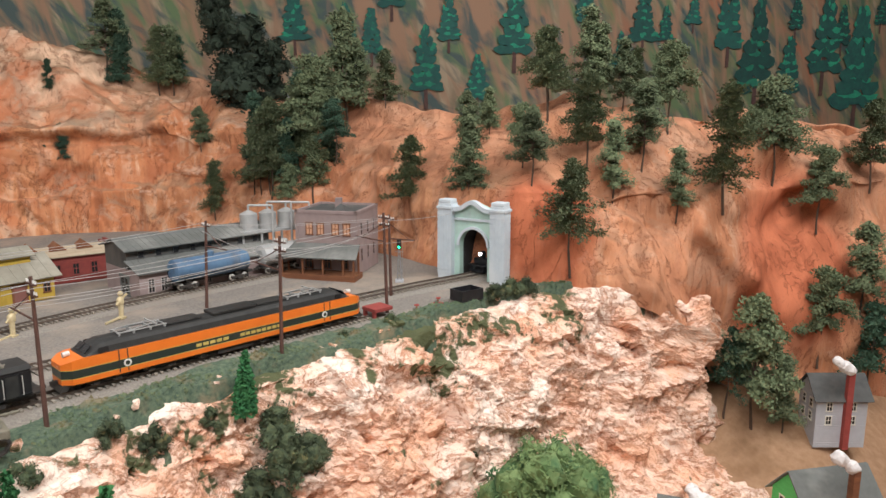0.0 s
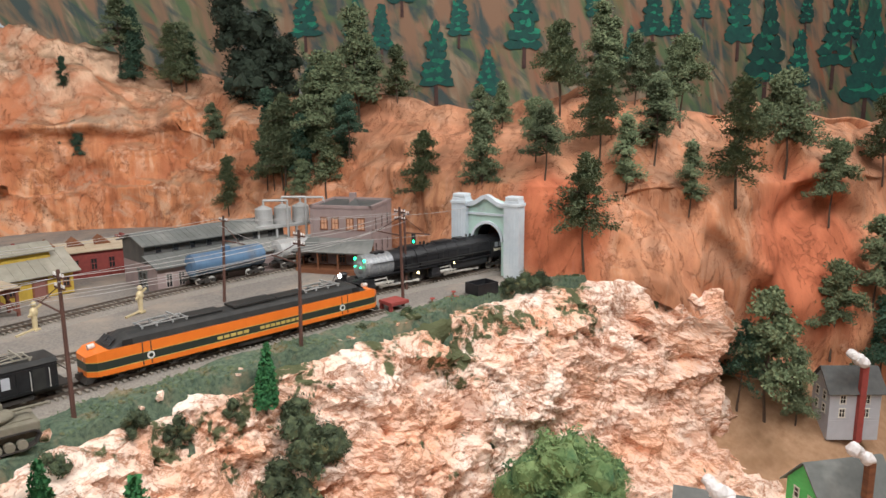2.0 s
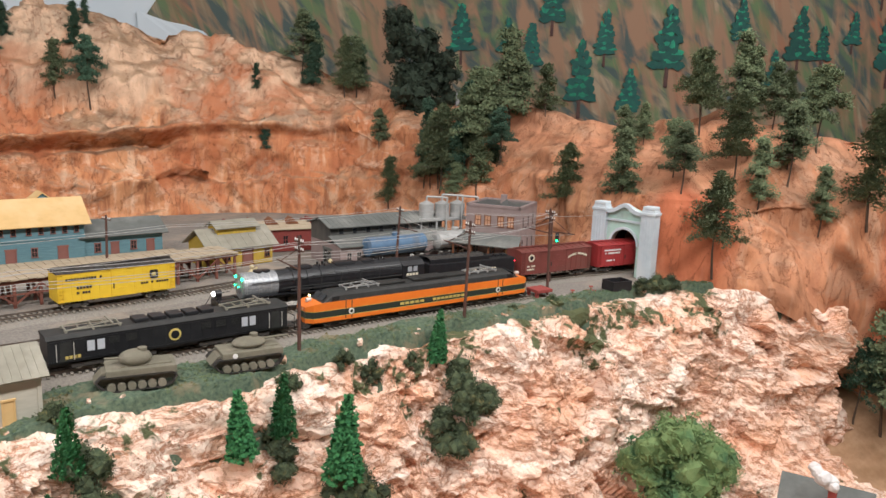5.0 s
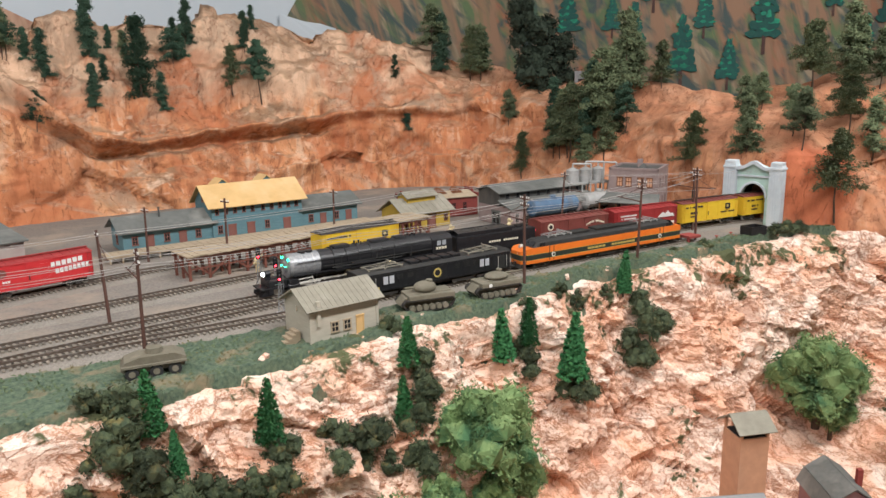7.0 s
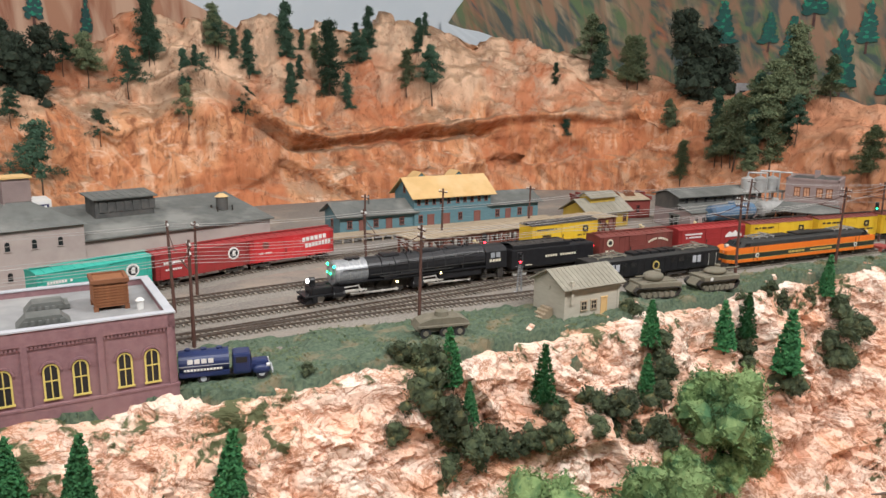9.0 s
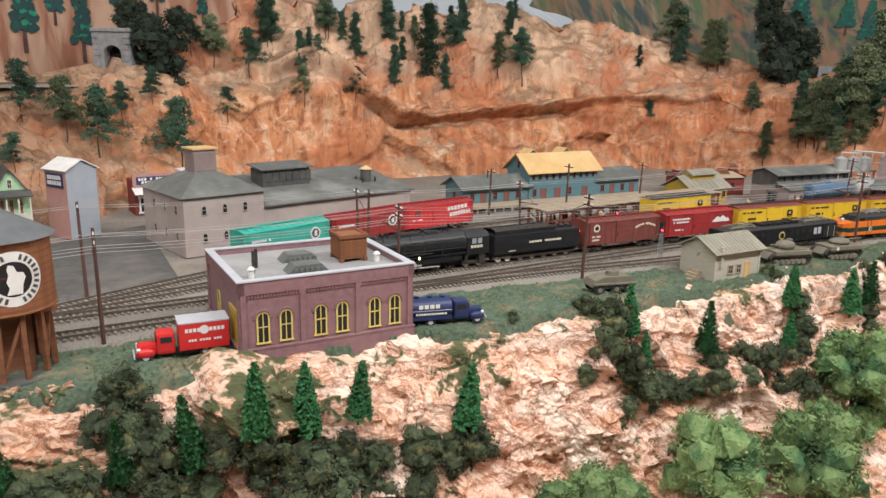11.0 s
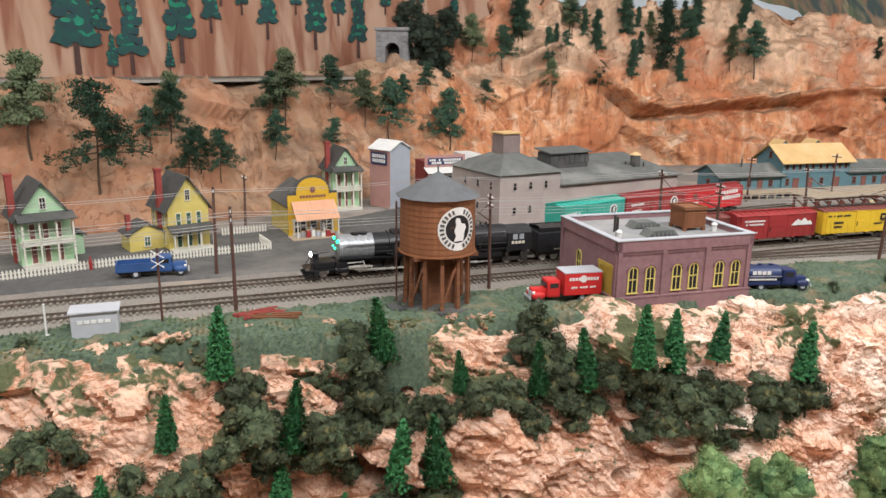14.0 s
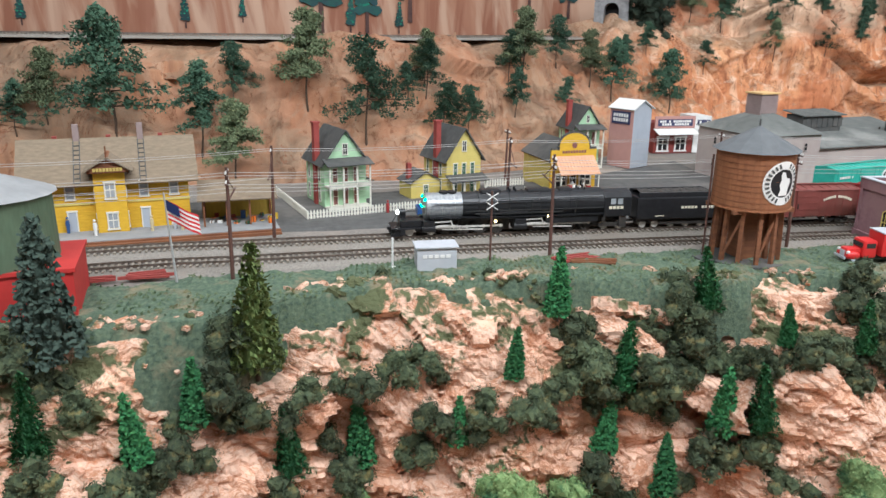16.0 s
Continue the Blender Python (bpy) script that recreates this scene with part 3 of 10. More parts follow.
blocks = chips(P, 0.068, 0.018, 0.55, (0.75, 1, 1.4), 2.0) + chips(P, 0.022, 0.0042, 0.45, (0.7, 1, 1.7), 5.0)
# a pale boulder that bulges at the brink
big += 0.055 * np.exp(-((P[..., 0] + 0.755) / 0.032) ** 2 - ((P[..., 2] + 0.012) / 0.035) ** 2)
fine = rough(P, 0.0022, 60, 2.0, stretch=(1, 1, 2.0)) + rough(P, 0.0016, 130, 6.0, ridge=True, stretch=(1, 1, 1.8))
sgn = -1.0 if nn[:, 40, 1].mean() > 0 else 1.0
P = P + nn * sgn * ((big + rid + blocks + fine) * amp)[..., None]
P[:, :2, 2] = np.minimum(P[:, :2, 2], -0.012)
P[..., 2] = np.minimum(P[..., 2], 0.016)
ROCK = P.reshape(-1, 3)
sheet("rock_face", P, M["rock"], "pale pinkish carved plaster rock face", smooth=False)

# hills behind: foot, brink of the steep face, crest
FOOT = [(-2.8, 1.05), (-2.0, 1.05), (-1.5, 1.07), (-1.2, 1.12), (-0.95, 1.25), (-0.75, 1.42), (-0.58, 1.56), (-0.4, 1.60), (-0.05, 1.62), (0.3, 1.60), (0.6, 1.57), (0.78, 1.45), (0.86, 1.20), (0.925, 0.95), (0.905, 0.77), (0.905, 0.60), (1.04, 0.46), (1.22, 0.36), (1.6, 0.20), (2.4, -0.1)]
BRINK = [(-2.8, 1.12), (-2.0, 1.14), (-1.5, 1.20), (-1.2, 1.28), (-1.0, 1.42), (-0.82, 1.58), (-0.58, 1.65), (-0.4, 1.68), (-0.05, 1.68), (0.3, 1.67), (0.6, 1.63), (0.83, 1.50), (0.94, 1.22), (0.98, 0.98), (0.945, 0.80), (0.945, 0.62), (1.07, 0.52), (1.25, 0.43), (1.62, 0.28), (2.45, 0.0)]
CREST = [(-2.8, 1.26), (-2.0, 1.28), (-1.5, 1.33), (-1.2, 1.44), (-1.03, 1.56), (-0.82, 1.72), (-0.6, 1.78), (-0.4, 1.82), (-0.05, 1.87), (0.3, 1.88), (0.64, 1.82), (0.92, 1.66), (1.08, 1.32), (1.14, 1.08), (1.16, 0.90), (1.22, 0.76), (1.30, 0.62), (1.44, 0.52), (1.78, 0.38), (2.55, 0.1)]
HIGH = [(0, 0.19, 0.222), (0, 0.19, 0.224), (0, 0.18, 0.226), (0, 0.17, 0.228), (0, 0.18, 0.232), (0, 0.19, 0.26), (0, 0.185, 0.325), (0, 0.20, 0.41), (0, 0.185, 0.44), (0, 0.18, 0.44), (0, 0.22, 0.415), (0, 0.21, 0.345), (0, 0.16, 0.27), (0, 0.13, 0.25), (0, 0.125, 0.24), (0, 0.13, 0.24), (-0.02, 0.13, 0.235), (-0.20, 0.12, 0.235), (-0.34, 0.12, 0.23), (-0.36, 0.12, 0.23)]
per = 40
f_, b_, c_, h_ = spline(FOOT, per), spline(BRINK, per), spline(CREST, per), spline(HIGH, per)
n = len(f_)
k = 110
P = np.zeros((n, k, 3))
tv = np.linspace(0, 1, k)
for i in range(n):
    back = c_[i] + (c_[i] - b_[i]) * 0.5
    for j, line in enumerate((0, 1)):
        P[i, :, j] = np.interp(tv, [0, 0.05, 0.5, 0.86, 1], [f_[i][j], f_[i][j], b_[i][j], c_[i][j], back[j]])
    P[i, :, 2] = np.interp(tv, [0, 0.05, 0.5, 0.86, 1], [h_[i][0] - 0.03, h_[i][0], h_[i][1], h_[i][2], h_[i][2] - 0.12])
nn = normals(P)
sgn = 1.0 if (nn[:, 20, 1] < 0).mean() > 0.5 else -1.0
amt = np.interp(tv, [0, 0.06, 0.2, 1], [0.1, 0.3, 1, 1])[None, :]
near_portal = np.clip(np.hypot(P[..., 0] - 0.89, P[..., 1] - 0.675) / 0.09 - 0.6, 0.0, 1)
ledge = np.where(np.arange(n)[:, None] < 5.4 * per, np.interp(tv, [0.6, 0.75, 0.95, 1], [1, 0.1, 0.1, 1])[None, :], 1.0)
d = rough(P, 0.026, 4.5, 4.0) + rough(P, 0.008, 10, 7.0, ridge=True, stretch=(1, 1, 0.35)) + rough(P, 0.0035, 22, 3.0, ridge=True, stretch=(1, 1, 0.5)) + chips(P, 0.17, 0.026, 0.5, (0.7, 0.7, 1.0), 3.0) + chips(P, 0.06, 0.006, 0.42, (0.8, 0.8, 0.8), 8.0) + rough(P, 0.0018, 60, 8.0)
# folded ledge that overhangs the middle cliff
wav = np.array([np.interp(x, [-0.6, -0.33, -0.21, -0.08, 0.04, 0.16, 0.34, 0.8], [0.619, 0.619, 0.549, 0.383, 0.393, 0.439, 0.437, 0.44]) + 0.025 * noise.noise(Vector((x * 12, 3, 0))) for x in P[:, 0, 0]])[:, None]
mid = (np.interp(P[:, 0, 0], [-0.60, -0.42, -0.33, 0.5, 0.8], [0, 0.25, 1, 1, 0]) * [1.0 + 0.9 * noise.noise(Vector((x * 6.3, 8, 0))) for x in P[:, 0, 0]])[:, None] * (f_[:, 1] > 1.3)[:, None]
off = tv[None, :] - wav
d += mid * (0.050 * np.exp(-((off - 0.02) / 0.024) ** 2) - 0.022 * np.exp(-((off + 0.022) / 0.02) ** 2) + 0.016 * np.exp(-((off * 0.6 - 0.12) / 0.022) ** 2) + 0.013 * np.exp(-((off * 1.5 - 0.36) / 0.03) ** 2))
soft = d.copy()
for _ in range(4):
    soft[1:-1] = (soft[:-2] + 2 * soft[1:-1] + soft[2:]) / 4
    soft[:, 1:-1] = (soft[:, :-2] + 2 * soft[:, 1:-1] + soft[:, 2:]) / 4
to_east = np.clip((P[..., 0] - 0.88) / 0.1, 0, 1)
d = d + (soft - d) * to_east
P = P + nn * sgn * (d * amt * near_portal * ledge)[..., None]
HILLS = P.reshape(-1, 3)
sheet("hillside", P, M["cliff"], "orange-brown plaster hillside and cliff")

# painted backdrop: sky sheet and painted hills in front of it
BACK = [(-3.3, 1.45), (-2.9, 1.50), (-1.7, 1.56), (-1.15, 1.76), (-0.7, 1.97), (0.0, 2.10), (0.6, 2.10), (1.1, 1.88), (1.42, 1.48), (1.78, 1.12), (2.7, 0.55), (3.6, 0.05)]
bk = spline(BACK, 24)
P = np.zeros((len(bk), 2, 3))
P[:, 0, :2], P[:, 1, :2] = bk, bk
P[:, 0, 2], P[:, 1, 2] = -0.4, 1.45
backdrop = sheet("backdrop", P, M["sky"], "painted pale grey-blue sky backdrop")


def painted(name, s0, s1, tops, material, label):
    i0, i1 = int(s0 * len(bk)), int(s1 * len(bk))
    line = bk[i0:i1]
    P = np.zeros((len(line), 2, 3))
    u = np.linspace(0, 1, len(line))
    nrm = np.gradient(line, axis=0)
    nrm = np.stack([nrm[:, 1], -nrm[:, 0]], -1) / np.linalg.norm(nrm, axis=1, keepdims=True)
    P[:, 0, :2] = P[:, 1, :2] = line + nrm * 0.006
    P[:, 0, 2] = 0.0
    P[:, 1, 2] = np.interp(u, [a for a, _ in tops], [b for _, b in tops]) + [0.012 * noise.noise(Vector((x * 6, y * 6, 0))) for x, y in line]
    return sheet(name, P, material, label)


painted("backdrop_brown_hill", 0.03, 0.47, [(0, 0.30), (0.2, 0.30), (0.26, 0.55), (0.4, 0.9), (0.75, 0.85), (0.9, 0.50), (1, 0.36)], M["paintbrown"], "painted red-brown hill on the backdrop")
green_hill = painted("backdrop_green_hill", 0.543, 0.99, [(0, 0.45), (0.02, 0.53), (0.06, 0.66), (0.14, 0.86), (0.3, 1.0), (1, 1.0)], M["paintgreen"], "painted streaky green and brown hill on the backdrop")
bm = B()
bm.faces.new([bm.verts.new((x, y - 0.014, z)) for x, y, z in ((0.572, 2.106, 0.35), (0.566, 2.106, 0.486), (0.60, 2.10, 0.474), (0.643, 2.091, 0.462), (0.69, 2.08, 0.456), (0.735, 2.065, 0.442), (0.757, 2.058, 0.42), (0.74, 2.063, 0.395), (0.745, 2.062, 0.35))])
part("painted_sky", bm, M["sky"], green_hill, "patch of pale painted sky")

# room that closes the place
bm = B()
box(bm, -4.6, 4.0, -2.2, 2.9, -1.12, -1.1)
setting("floor", bm, M["wallpaint"], "plain grey room floor")
bm = B()
box(bm, -4.6, 4.0, -2.2, 2.9, 1.5, 1.52)
setting("ceiling", bm, M["wallpaint"], "plain pale room ceiling")
for nm, b6 in (("wall_south", (-4.6, 4.0, -2.22, -2.2)), ("wall_north", (-4.6, 4.0, 2.9, 2.92)), ("wall_west", (-4.62, -4.6, -2.2, 2.9)), ("wall_east", (4.0, 4.02, -2.2, 2.9))):
    bm = B()
    box(bm, *b6, -1.1, 1.5)
    setting(nm, bm, M["wallpaint"], "plain painted room wall")

# ---- tracks ----
MAIN = [(-2.7, 0.42), (-2.2, 0.555), (-1.65, 0.688), (-1.49, 0.708), (-1.3, 0.727), (-1.12, 0.740), (-0.86, 0.755), (-0.36, 0.769), (-0.1, 0.772), (0.14, 0.766), (0.46, 0.739), (0.655, 0.711), (0.77, 0.697), (0.87, 0.678), (1.1, 0.645), (1.3, 0.665), (1.47, 0.78), (1.52, 0.98), (1.38, 1.2), (1.2, 1.5)]
NEAR = [(-2.7, 0.36), (-2.2, 0.49), (-1.65, 0.622), (-1.48, 0.646), (-1.3, 0.665), (-1.05, 0.683), (-0.75, 0.70), (-0.5, 0.707), (-0.3, 0.700), (-0.1, 0.682), (0.1, 0.672), (0.3, 0.666), (0.5, 0.652), (0.615, 0.640)]
MID = [(-0.56, 0.707), (-0.42, 0.716), (-0.28, 0.726), (-0.1, 0.735), (0.08, 0.748), (0.26, 0.758)]
REAR = [(-1.02, 0.752), (-0.85, 0.783), (-0.65, 0.832), (-0.48, 0.857), (-0.3, 0.868), (0.0, 0.888), (0.2, 0.897), (0.45, 0.922), (0.75, 0.915)]
YARD = [(-0.92, 0.776), (-0.78, 0.838), (-0.64, 0.895), (-0.5, 0.943), (-0.36, 0.985), (-0.22, 1.01), (-0.1, 1.03)]
UPPER = [(-2.7, 1.22), (-2.0, 1.235), (-1.5, 1.29), (-1.22, 1.385), (-1.03, 1.52), (-0.86, 1.66), (-0.72, 1.735)]
RAIL_Z = 0.0075


TIE = mesh_of("tie", box(B(), -0.5, 0.5, -0.5, 0.5, -0.5, 0.5), M["tie"])


def track(line, label, z=0.0, bed=True):
    """A railway track: ballast bed, ties and two rails, following a plan line."""
    ln = spline(line, 30)
    L_ = length(ln)
    t = thing("railway_track", label, "railway track")
    n = int(L_ / 0.012)
    if bed:
        P = np.zeros((n, 9, 3))
        for i in range(n):
            (x, y), h = along(ln, i * L_ / (n - 1))
            for j, (o, zz) in enumerate(((-0.027, -0.002), (-0.023, 0.0005), (-0.018, 0.0025), (-0.008, 0.0032), (0, 0.003), (0.008, 0.0032), (0.018, 0.0025), (0.023, 0.0005), (0.027, -0.002))):
                P[i, j] = (x - math.sin(h) * o, y + math.cos(h) * o, z + zz)
        P[..., 2] += rough(P, 0.0007, 120, 2.0)
        b = sheet("ballast_bed", P, M["ballast"], "", kind="stuff")
        del b["category"]
        b.parent = t
    for o, nm in ((-0.00825, "rail"), (0.00825, "rail")):
        bm = B()
        ring = None
        for i in range(n):
            (x, y), h = along(ln, i * L_ / (n - 1))
            c, s_ = math.cos(h), math.sin(h)
            now = [bm.verts.new((x - s_ * (o + e), y + c * (o + e), z + zz)) for e, zz in ((-0.0006, 0.0045), (-0.0006, RAIL_Z), (0.0006, RAIL_Z), (0.0006, 0.0045))]
            if ring:
                for q in range(4):
                    bm.faces.new((ring[q], ring[(q + 1) % 4], now[(q + 1) % 4], now[q]))
            ring = now
        part(nm, bm, M["rail"], t)
    rest, s, count = B(), 0.004, 0
    while s < L_:
        (x, y), h = along(ln, s)
        m = Matrix.Translation((x, y, z + 0.0042)) @ Matrix.Rotation(h + random.uniform(-0.02, 0.02), 4, "Z") @ Matrix.Diagonal((0.0028, 0.0295, 0.002, 1))
        if -1.45 < x < 0.5 and count < 300 and z == 0.0:
            part("tie", TIE, None, t).matrix_basis = m
            count += 1
        else:
            bmesh.ops.create_cube(rest, size=1, matrix=m)
        s += 0.0066
    if len(rest.verts):
        tagged(part("tie_rest", rest, M["tie"], t), kind="stuff")
    return t


track(MAIN, "main railway track on grey ballast through the yard")
track(NEAR, "railway siding beside the turf strip, holding electric locomotives")
track(MID, "railway crossover track between main and siding")
track(REAR, "railway siding behind the main track")
track(YARD, "curved railway yard track holding red boxcars")
track(UPPER, "single upper railway track on the hillside ledge", z=0.222)
main_line, near_line, rear_line, yard_line = spline(MAIN, 30), spline(NEAR, 30), spline(REAR, 30), spline(YARD, 30)


def s_at(line, x):
    cum = np.concatenate([[0], np.cumsum(np.hypot(*np.diff(line[:, :2], axis=0).T))])
    i = np.argsort(line[:, 0][: np.argmax(line[:, 0]) + 1])
    return float(np.interp(x, line[i, 0], cum[i]))


def on_track(line, s, half=0.045):
    """Pose of a vehicle whose middle is s metres along a line."""
    (x0, y0), _ = along(line, s - half)
    (x1, y1), _ = along(line, s + half)
    return Matrix.Translation(((x0 + x1) / 2, (y0 + y1) / 2, RAIL_Z)) @ Matrix.Rotation(math.atan2(y1 - y0, x1 - x0), 4, "Z")


# ---- rolling stock; local x runs back from the front, z from the rail top ----
def wheel_mesh(r, w=0.0022, spokes=0, name="wheel"):
    bm = B()
    rod(bm, (0, -w / 2, 0), (0, w / 2, 0), r * 0.94, n=20)
    rod(bm, (0, w * 0.25, 0), (0, w * 0.5, 0), r, n=20)
    for k in range(spokes):
        a = k * math.tau / spokes
        bar(bm, (0, -w * 0.62, 0), (math.cos(a) * r * 0.8, -w * 0.62, math.sin(a) * r * 0.8), 0.0009)
    if spokes:
        rod(bm, (0, -w * 0.8, 0), (0, 0, 0), r * 0.25, n=10)
    return mesh_of(name, bm, M["steel"] if not spokes else M["under"])


WHEEL = wheel_mesh(0.0047)


def truck(parent, x, wb=0.021, name="truck"):
    """A freight truck: side frames, bolster and four wheels."""
    bm = B()
    for y in (-0.0125, 0.0125):
        box(bm, x - wb / 2 - 0.004, x + wb / 2 + 0.004, y - 0.0012, y + 0.0012, 0.0045, 0.0075, 0.0006)
        box(bm, x - 0.004, x + 0.004, y - 0.0016, y + 0.0016, 0.0022, 0.0072)
        for w in (-wb / 2, wb / 2):
            box(bm, x + w - 0.0022, x + w + 0.0022, y - 0.0018, y + 0.0018, 0.003, 0.0068)
    box(bm, x - 0.003, x + 0.003, -0.0125, 0.0125, 0.0055, 0.0085)
    t = part(name, bm, M["under"], parent)
    for w in (-wb / 2, wb / 2):
        for y, f in ((-0.0088, 1), (0.0088, -1)):
            o = part("wheel", WHEEL, None, t)
            o.matrix_basis = Matrix.Translation((x + w, y, 0.0047)) @ Matrix.Diagonal((1, f, 1, 1))
    return t


def bars(parent, material, x0, x1, y, z0, z1, n, name="lettering", tilt=0.0, arc=0.0, side=-1):
    """A row of upright bars that stands for lettering on a side."""
    bm = B()
    w = (x1 - x0) / n
    for i in range(n):
        if random.random() < 0.1 and 0 < i < n - 1:
            continue
        u = (i + 0.5) / n
        dz = tilt * u + arc * (1 - (2 * u - 1) ** 2)
        box(bm, x0 + i * w + w * 0.12, x0 + (i + 1) * w - w * 0.12, y - 0.00025, y + 0.00025, z0 + dz, z1 + dz)
    return part(name, bm, material, parent)


def boxcar(label, body, roof, letter, style, L_=0.142):
    """A forty-foot boxcar or refrigerator car."""
    t = thing("boxcar" if style != "reefer" else "refrigerator_car", label, "boxcar" if style != "reefer" else "refrigerator car")
    h = L_ / 2
    w = 0.0175
    bm = B()
    box(bm, -h, h, -w, w, 0.0105, 0.0455, 0.0005)
    shell = part("body", bm, M[body], t)
    rib = mesh_of("rib", box(B(), -0.0005, 0.0005, -0.0004, 0.0004, 0.0115, 0.045), M[body])
    for x in np.arange(-h + 0.006, h - 0.004, 0.0105):
        if abs(x) > 0.016:
            for y in (-w, w):
                part("rib", rib, None, shell).matrix_basis = Matrix.Translation((x, y, 0))
    bm = B()
    prism(bm, [(-w - 0.0008, 0.0452), (w + 0.0008, 0.0452), (w * 0.9, 0.0468), (0, 0.0490), (-w * 0.9, 0.0468)], -h - 0.0006, h + 0.0006)
    bm.transform(Matrix.Rotation(radians(90), 4, "Z"))
    top = part("roof", bm, M[roof], t)
    for s in (-1, 1):
        seam = mesh_of("seam", bar(B(), (0, s * w * 0.95, 0.0469), (0, 0, 0.0494), 0.0009), M[roof])
        for x in np.arange(-h + 0.01, h, 0.0118):
            part("seam", seam, None, top).matrix_basis = Matrix.Translation((x, 0, 0))
    bm = B()
    for y in (-0.0022, 0, 0.0022):
        box(bm, -h - 0.001, h + 0.001, y - 0.0009, y + 0.0009, 0.0500, 0.0506)
    part("roof_walk", bm, M[roof if style != "reefer" else "under"], t)
    for y, f in ((-w, -1), (w, 1)):
        bm = B()
        dw = 0.0095 if style == "reefer" else 0.0155
        box(bm, -dw, dw, y + f * 0.0001, y + f * 0.0011, 0.0118, 0.0442, 0.0003)
        for z in (0.02, 0.0285, 0.037):
            box(bm, -dw, dw, y + f * 0.001, y + f * 0.0015, z - 0.0004, z + 0.0004)
        d = part("door", bm, M[body], t)
        bm = B()
        box(bm, -dw + 0.002, -dw + 0.0032, y + f * 0.0012, y + f * 0.002, 0.021, 0.0275)
        part("latch", bm, M["under"], d)
        bm = B()
        box(bm, -dw * 2.2, dw * 2.2, y + f * 0.0002, y + f * 0.0014, 0.0108, 0.0115)
        box(bm, -dw * 2.2, dw * 2.2, y + f * 0.0002, y + f * 0.0012, 0.0444, 0.045)
        part("door_track", bm, M[body], t)
        for xe in (-h, h):
            bm = B()
            s = 1 if xe < 0 else -1
            for dx in (0.001, 0.0065):
                bar(bm, (xe + s * dx, y + f * 0.0009, 0.010), (xe + s * dx, y + f * 0.0009, 0.0455), 0.0005)
            for z in np.arange(0.012, 0.045, 0.0046):
                bar(bm, (xe + s * 0.001, y + f * 0.0009, z), (xe + s * 0.0065, y + f * 0.0009, z), 0.0005)
            part("ladder", bm, M[roof if style != "reefer" else body], t)
    bm = B()
    box(bm, -h, h, -0.003, 0.003, 0.0075, 0.0106)
    for x in (-0.03, 0, 0.03):
        box(bm, x - 0.001, x + 0.001, -w * 0.9, w * 0.9, 0.0085, 0.0106)
    box(bm, -0.012, 0.004, 0.004, 0.010, 0.004, 0.010, 0.001)
    for xe, s in ((-h, -1), (h, 1)):
        box(bm, xe, xe + s * 0.0055, -0.0016, 0.0016, 0.0068, 0.0098)
    part("underframe", bm, M["under"], t)
    for x in (-h + 0.021, h - 0.021):
        truck(t, x)
    for f in (-1, 1):
        y = f * (w + 0.0006)
        if style == "plain":
            bm = B()
            rod(bm, (-0.052, y - 0.0003, 0.036), (-0.052, y + 0.0003, 0.036), 0.0058, n=24)
            e = part("emblem", bm, M[letter], t)
            bm = B()
            rod(bm, (-0.052, y - 0.0006, 0.036), (-0.052, y + 0.0006, 0.036), 0.0034, n=20)
            part("emblem_centre", bm, M["black"], e)
            bars(t, M[letter], 0.022, 0.062, y, 0.030, 0.033, 14, arc=0.005)
            bars(t, M[letter], -0.060, -0.044, y, 0.022, 0.0245, 6)
            bars(t, M[letter], -0.060, -0.046, y, 0.017, 0.0195, 5)
        elif style == "mountain":
            bm = B()
            prism(bm, [(0.026, 0.028), (0.064, 0.028), (0.060, 0.034), (0.055, 0.033), (0.049, 0.0385), (0.043, 0.034), (0.037, 0.037), (0.031, 0.033)], y - 0.0004, y + 0.0004)
            part("emblem", bm, M[letter], t, "white mountain emblem")
            bars(t, M[letter], -0.058, -0.022, y, 0.036, 0.0385, 12)
            bars(t, M[letter], -0.056, -0.024, y, 0.031, 0.0335, 10)
            bars(t, M[letter], -0.052, -0.034, y, 0.019, 0.0215, 6)
        elif style == "big":
            for k, (a, b, zc) in enumerate(((0.006, 0.054, 0.033), (0.012, 0.062, 0.0235))):
                bars(t, M[letter], a * 1.0 + 0.008, b + 0.004, y, zc - 0.0005, zc + 0.006, 6 if k == 0 else 8, tilt=0.003)
            bm = B()
            box(bm, 0.001, 0.012, y - 0.0003, y + 0.0003, 0.0315, 0.0405, 0.001)
            box(bm, 0.001, 0.012, y - 0.0003, y + 0.0003, 0.019, 0.0285, 0.001)
            part("initials", bm, M[letter], t, "large white initials as plain blocks")
            bm = B()
            rod(bm, (-0.045, y - 0.0003, 0.035), (-0.045, y + 0.0003, 0.035), 0.0055, n=24)
            part("emblem", bm, M["boxbrown"], t)
            bars(t, M[letter], -0.056, -0.036, y, 0.022, 0.0245, 6)
        elif style == "round":
            bm = B()
            rod(bm, (0.045, y - 0.0003, 0.031), (0.045, y + 0.0003, 0.031), 0.0088, n=28)
            e = part("emblem", bm, M[letter], t, "round white emblem")
            bm = B()
            rod(bm, (0.045, y - 0.0006, 0.031), (0.045, y + 0.0006, 0.031), 0.0064, n=24)
            part("emblem_ring", bm, M["black"], e)
            bm = B()
            prism(bm, [(0.0425, 0.027), (0.0485, 0.027), (0.047, 0.031), (0.0485, 0.034), (0.045, 0.0355), (0.043, 0.033)], y - 0.0008, y + 0.0008)
            part("emblem_shape", bm, M[letter], e)
            bars(t, M[letter], -0.06, -0.03, y, 0.031, 0.0345, 9)
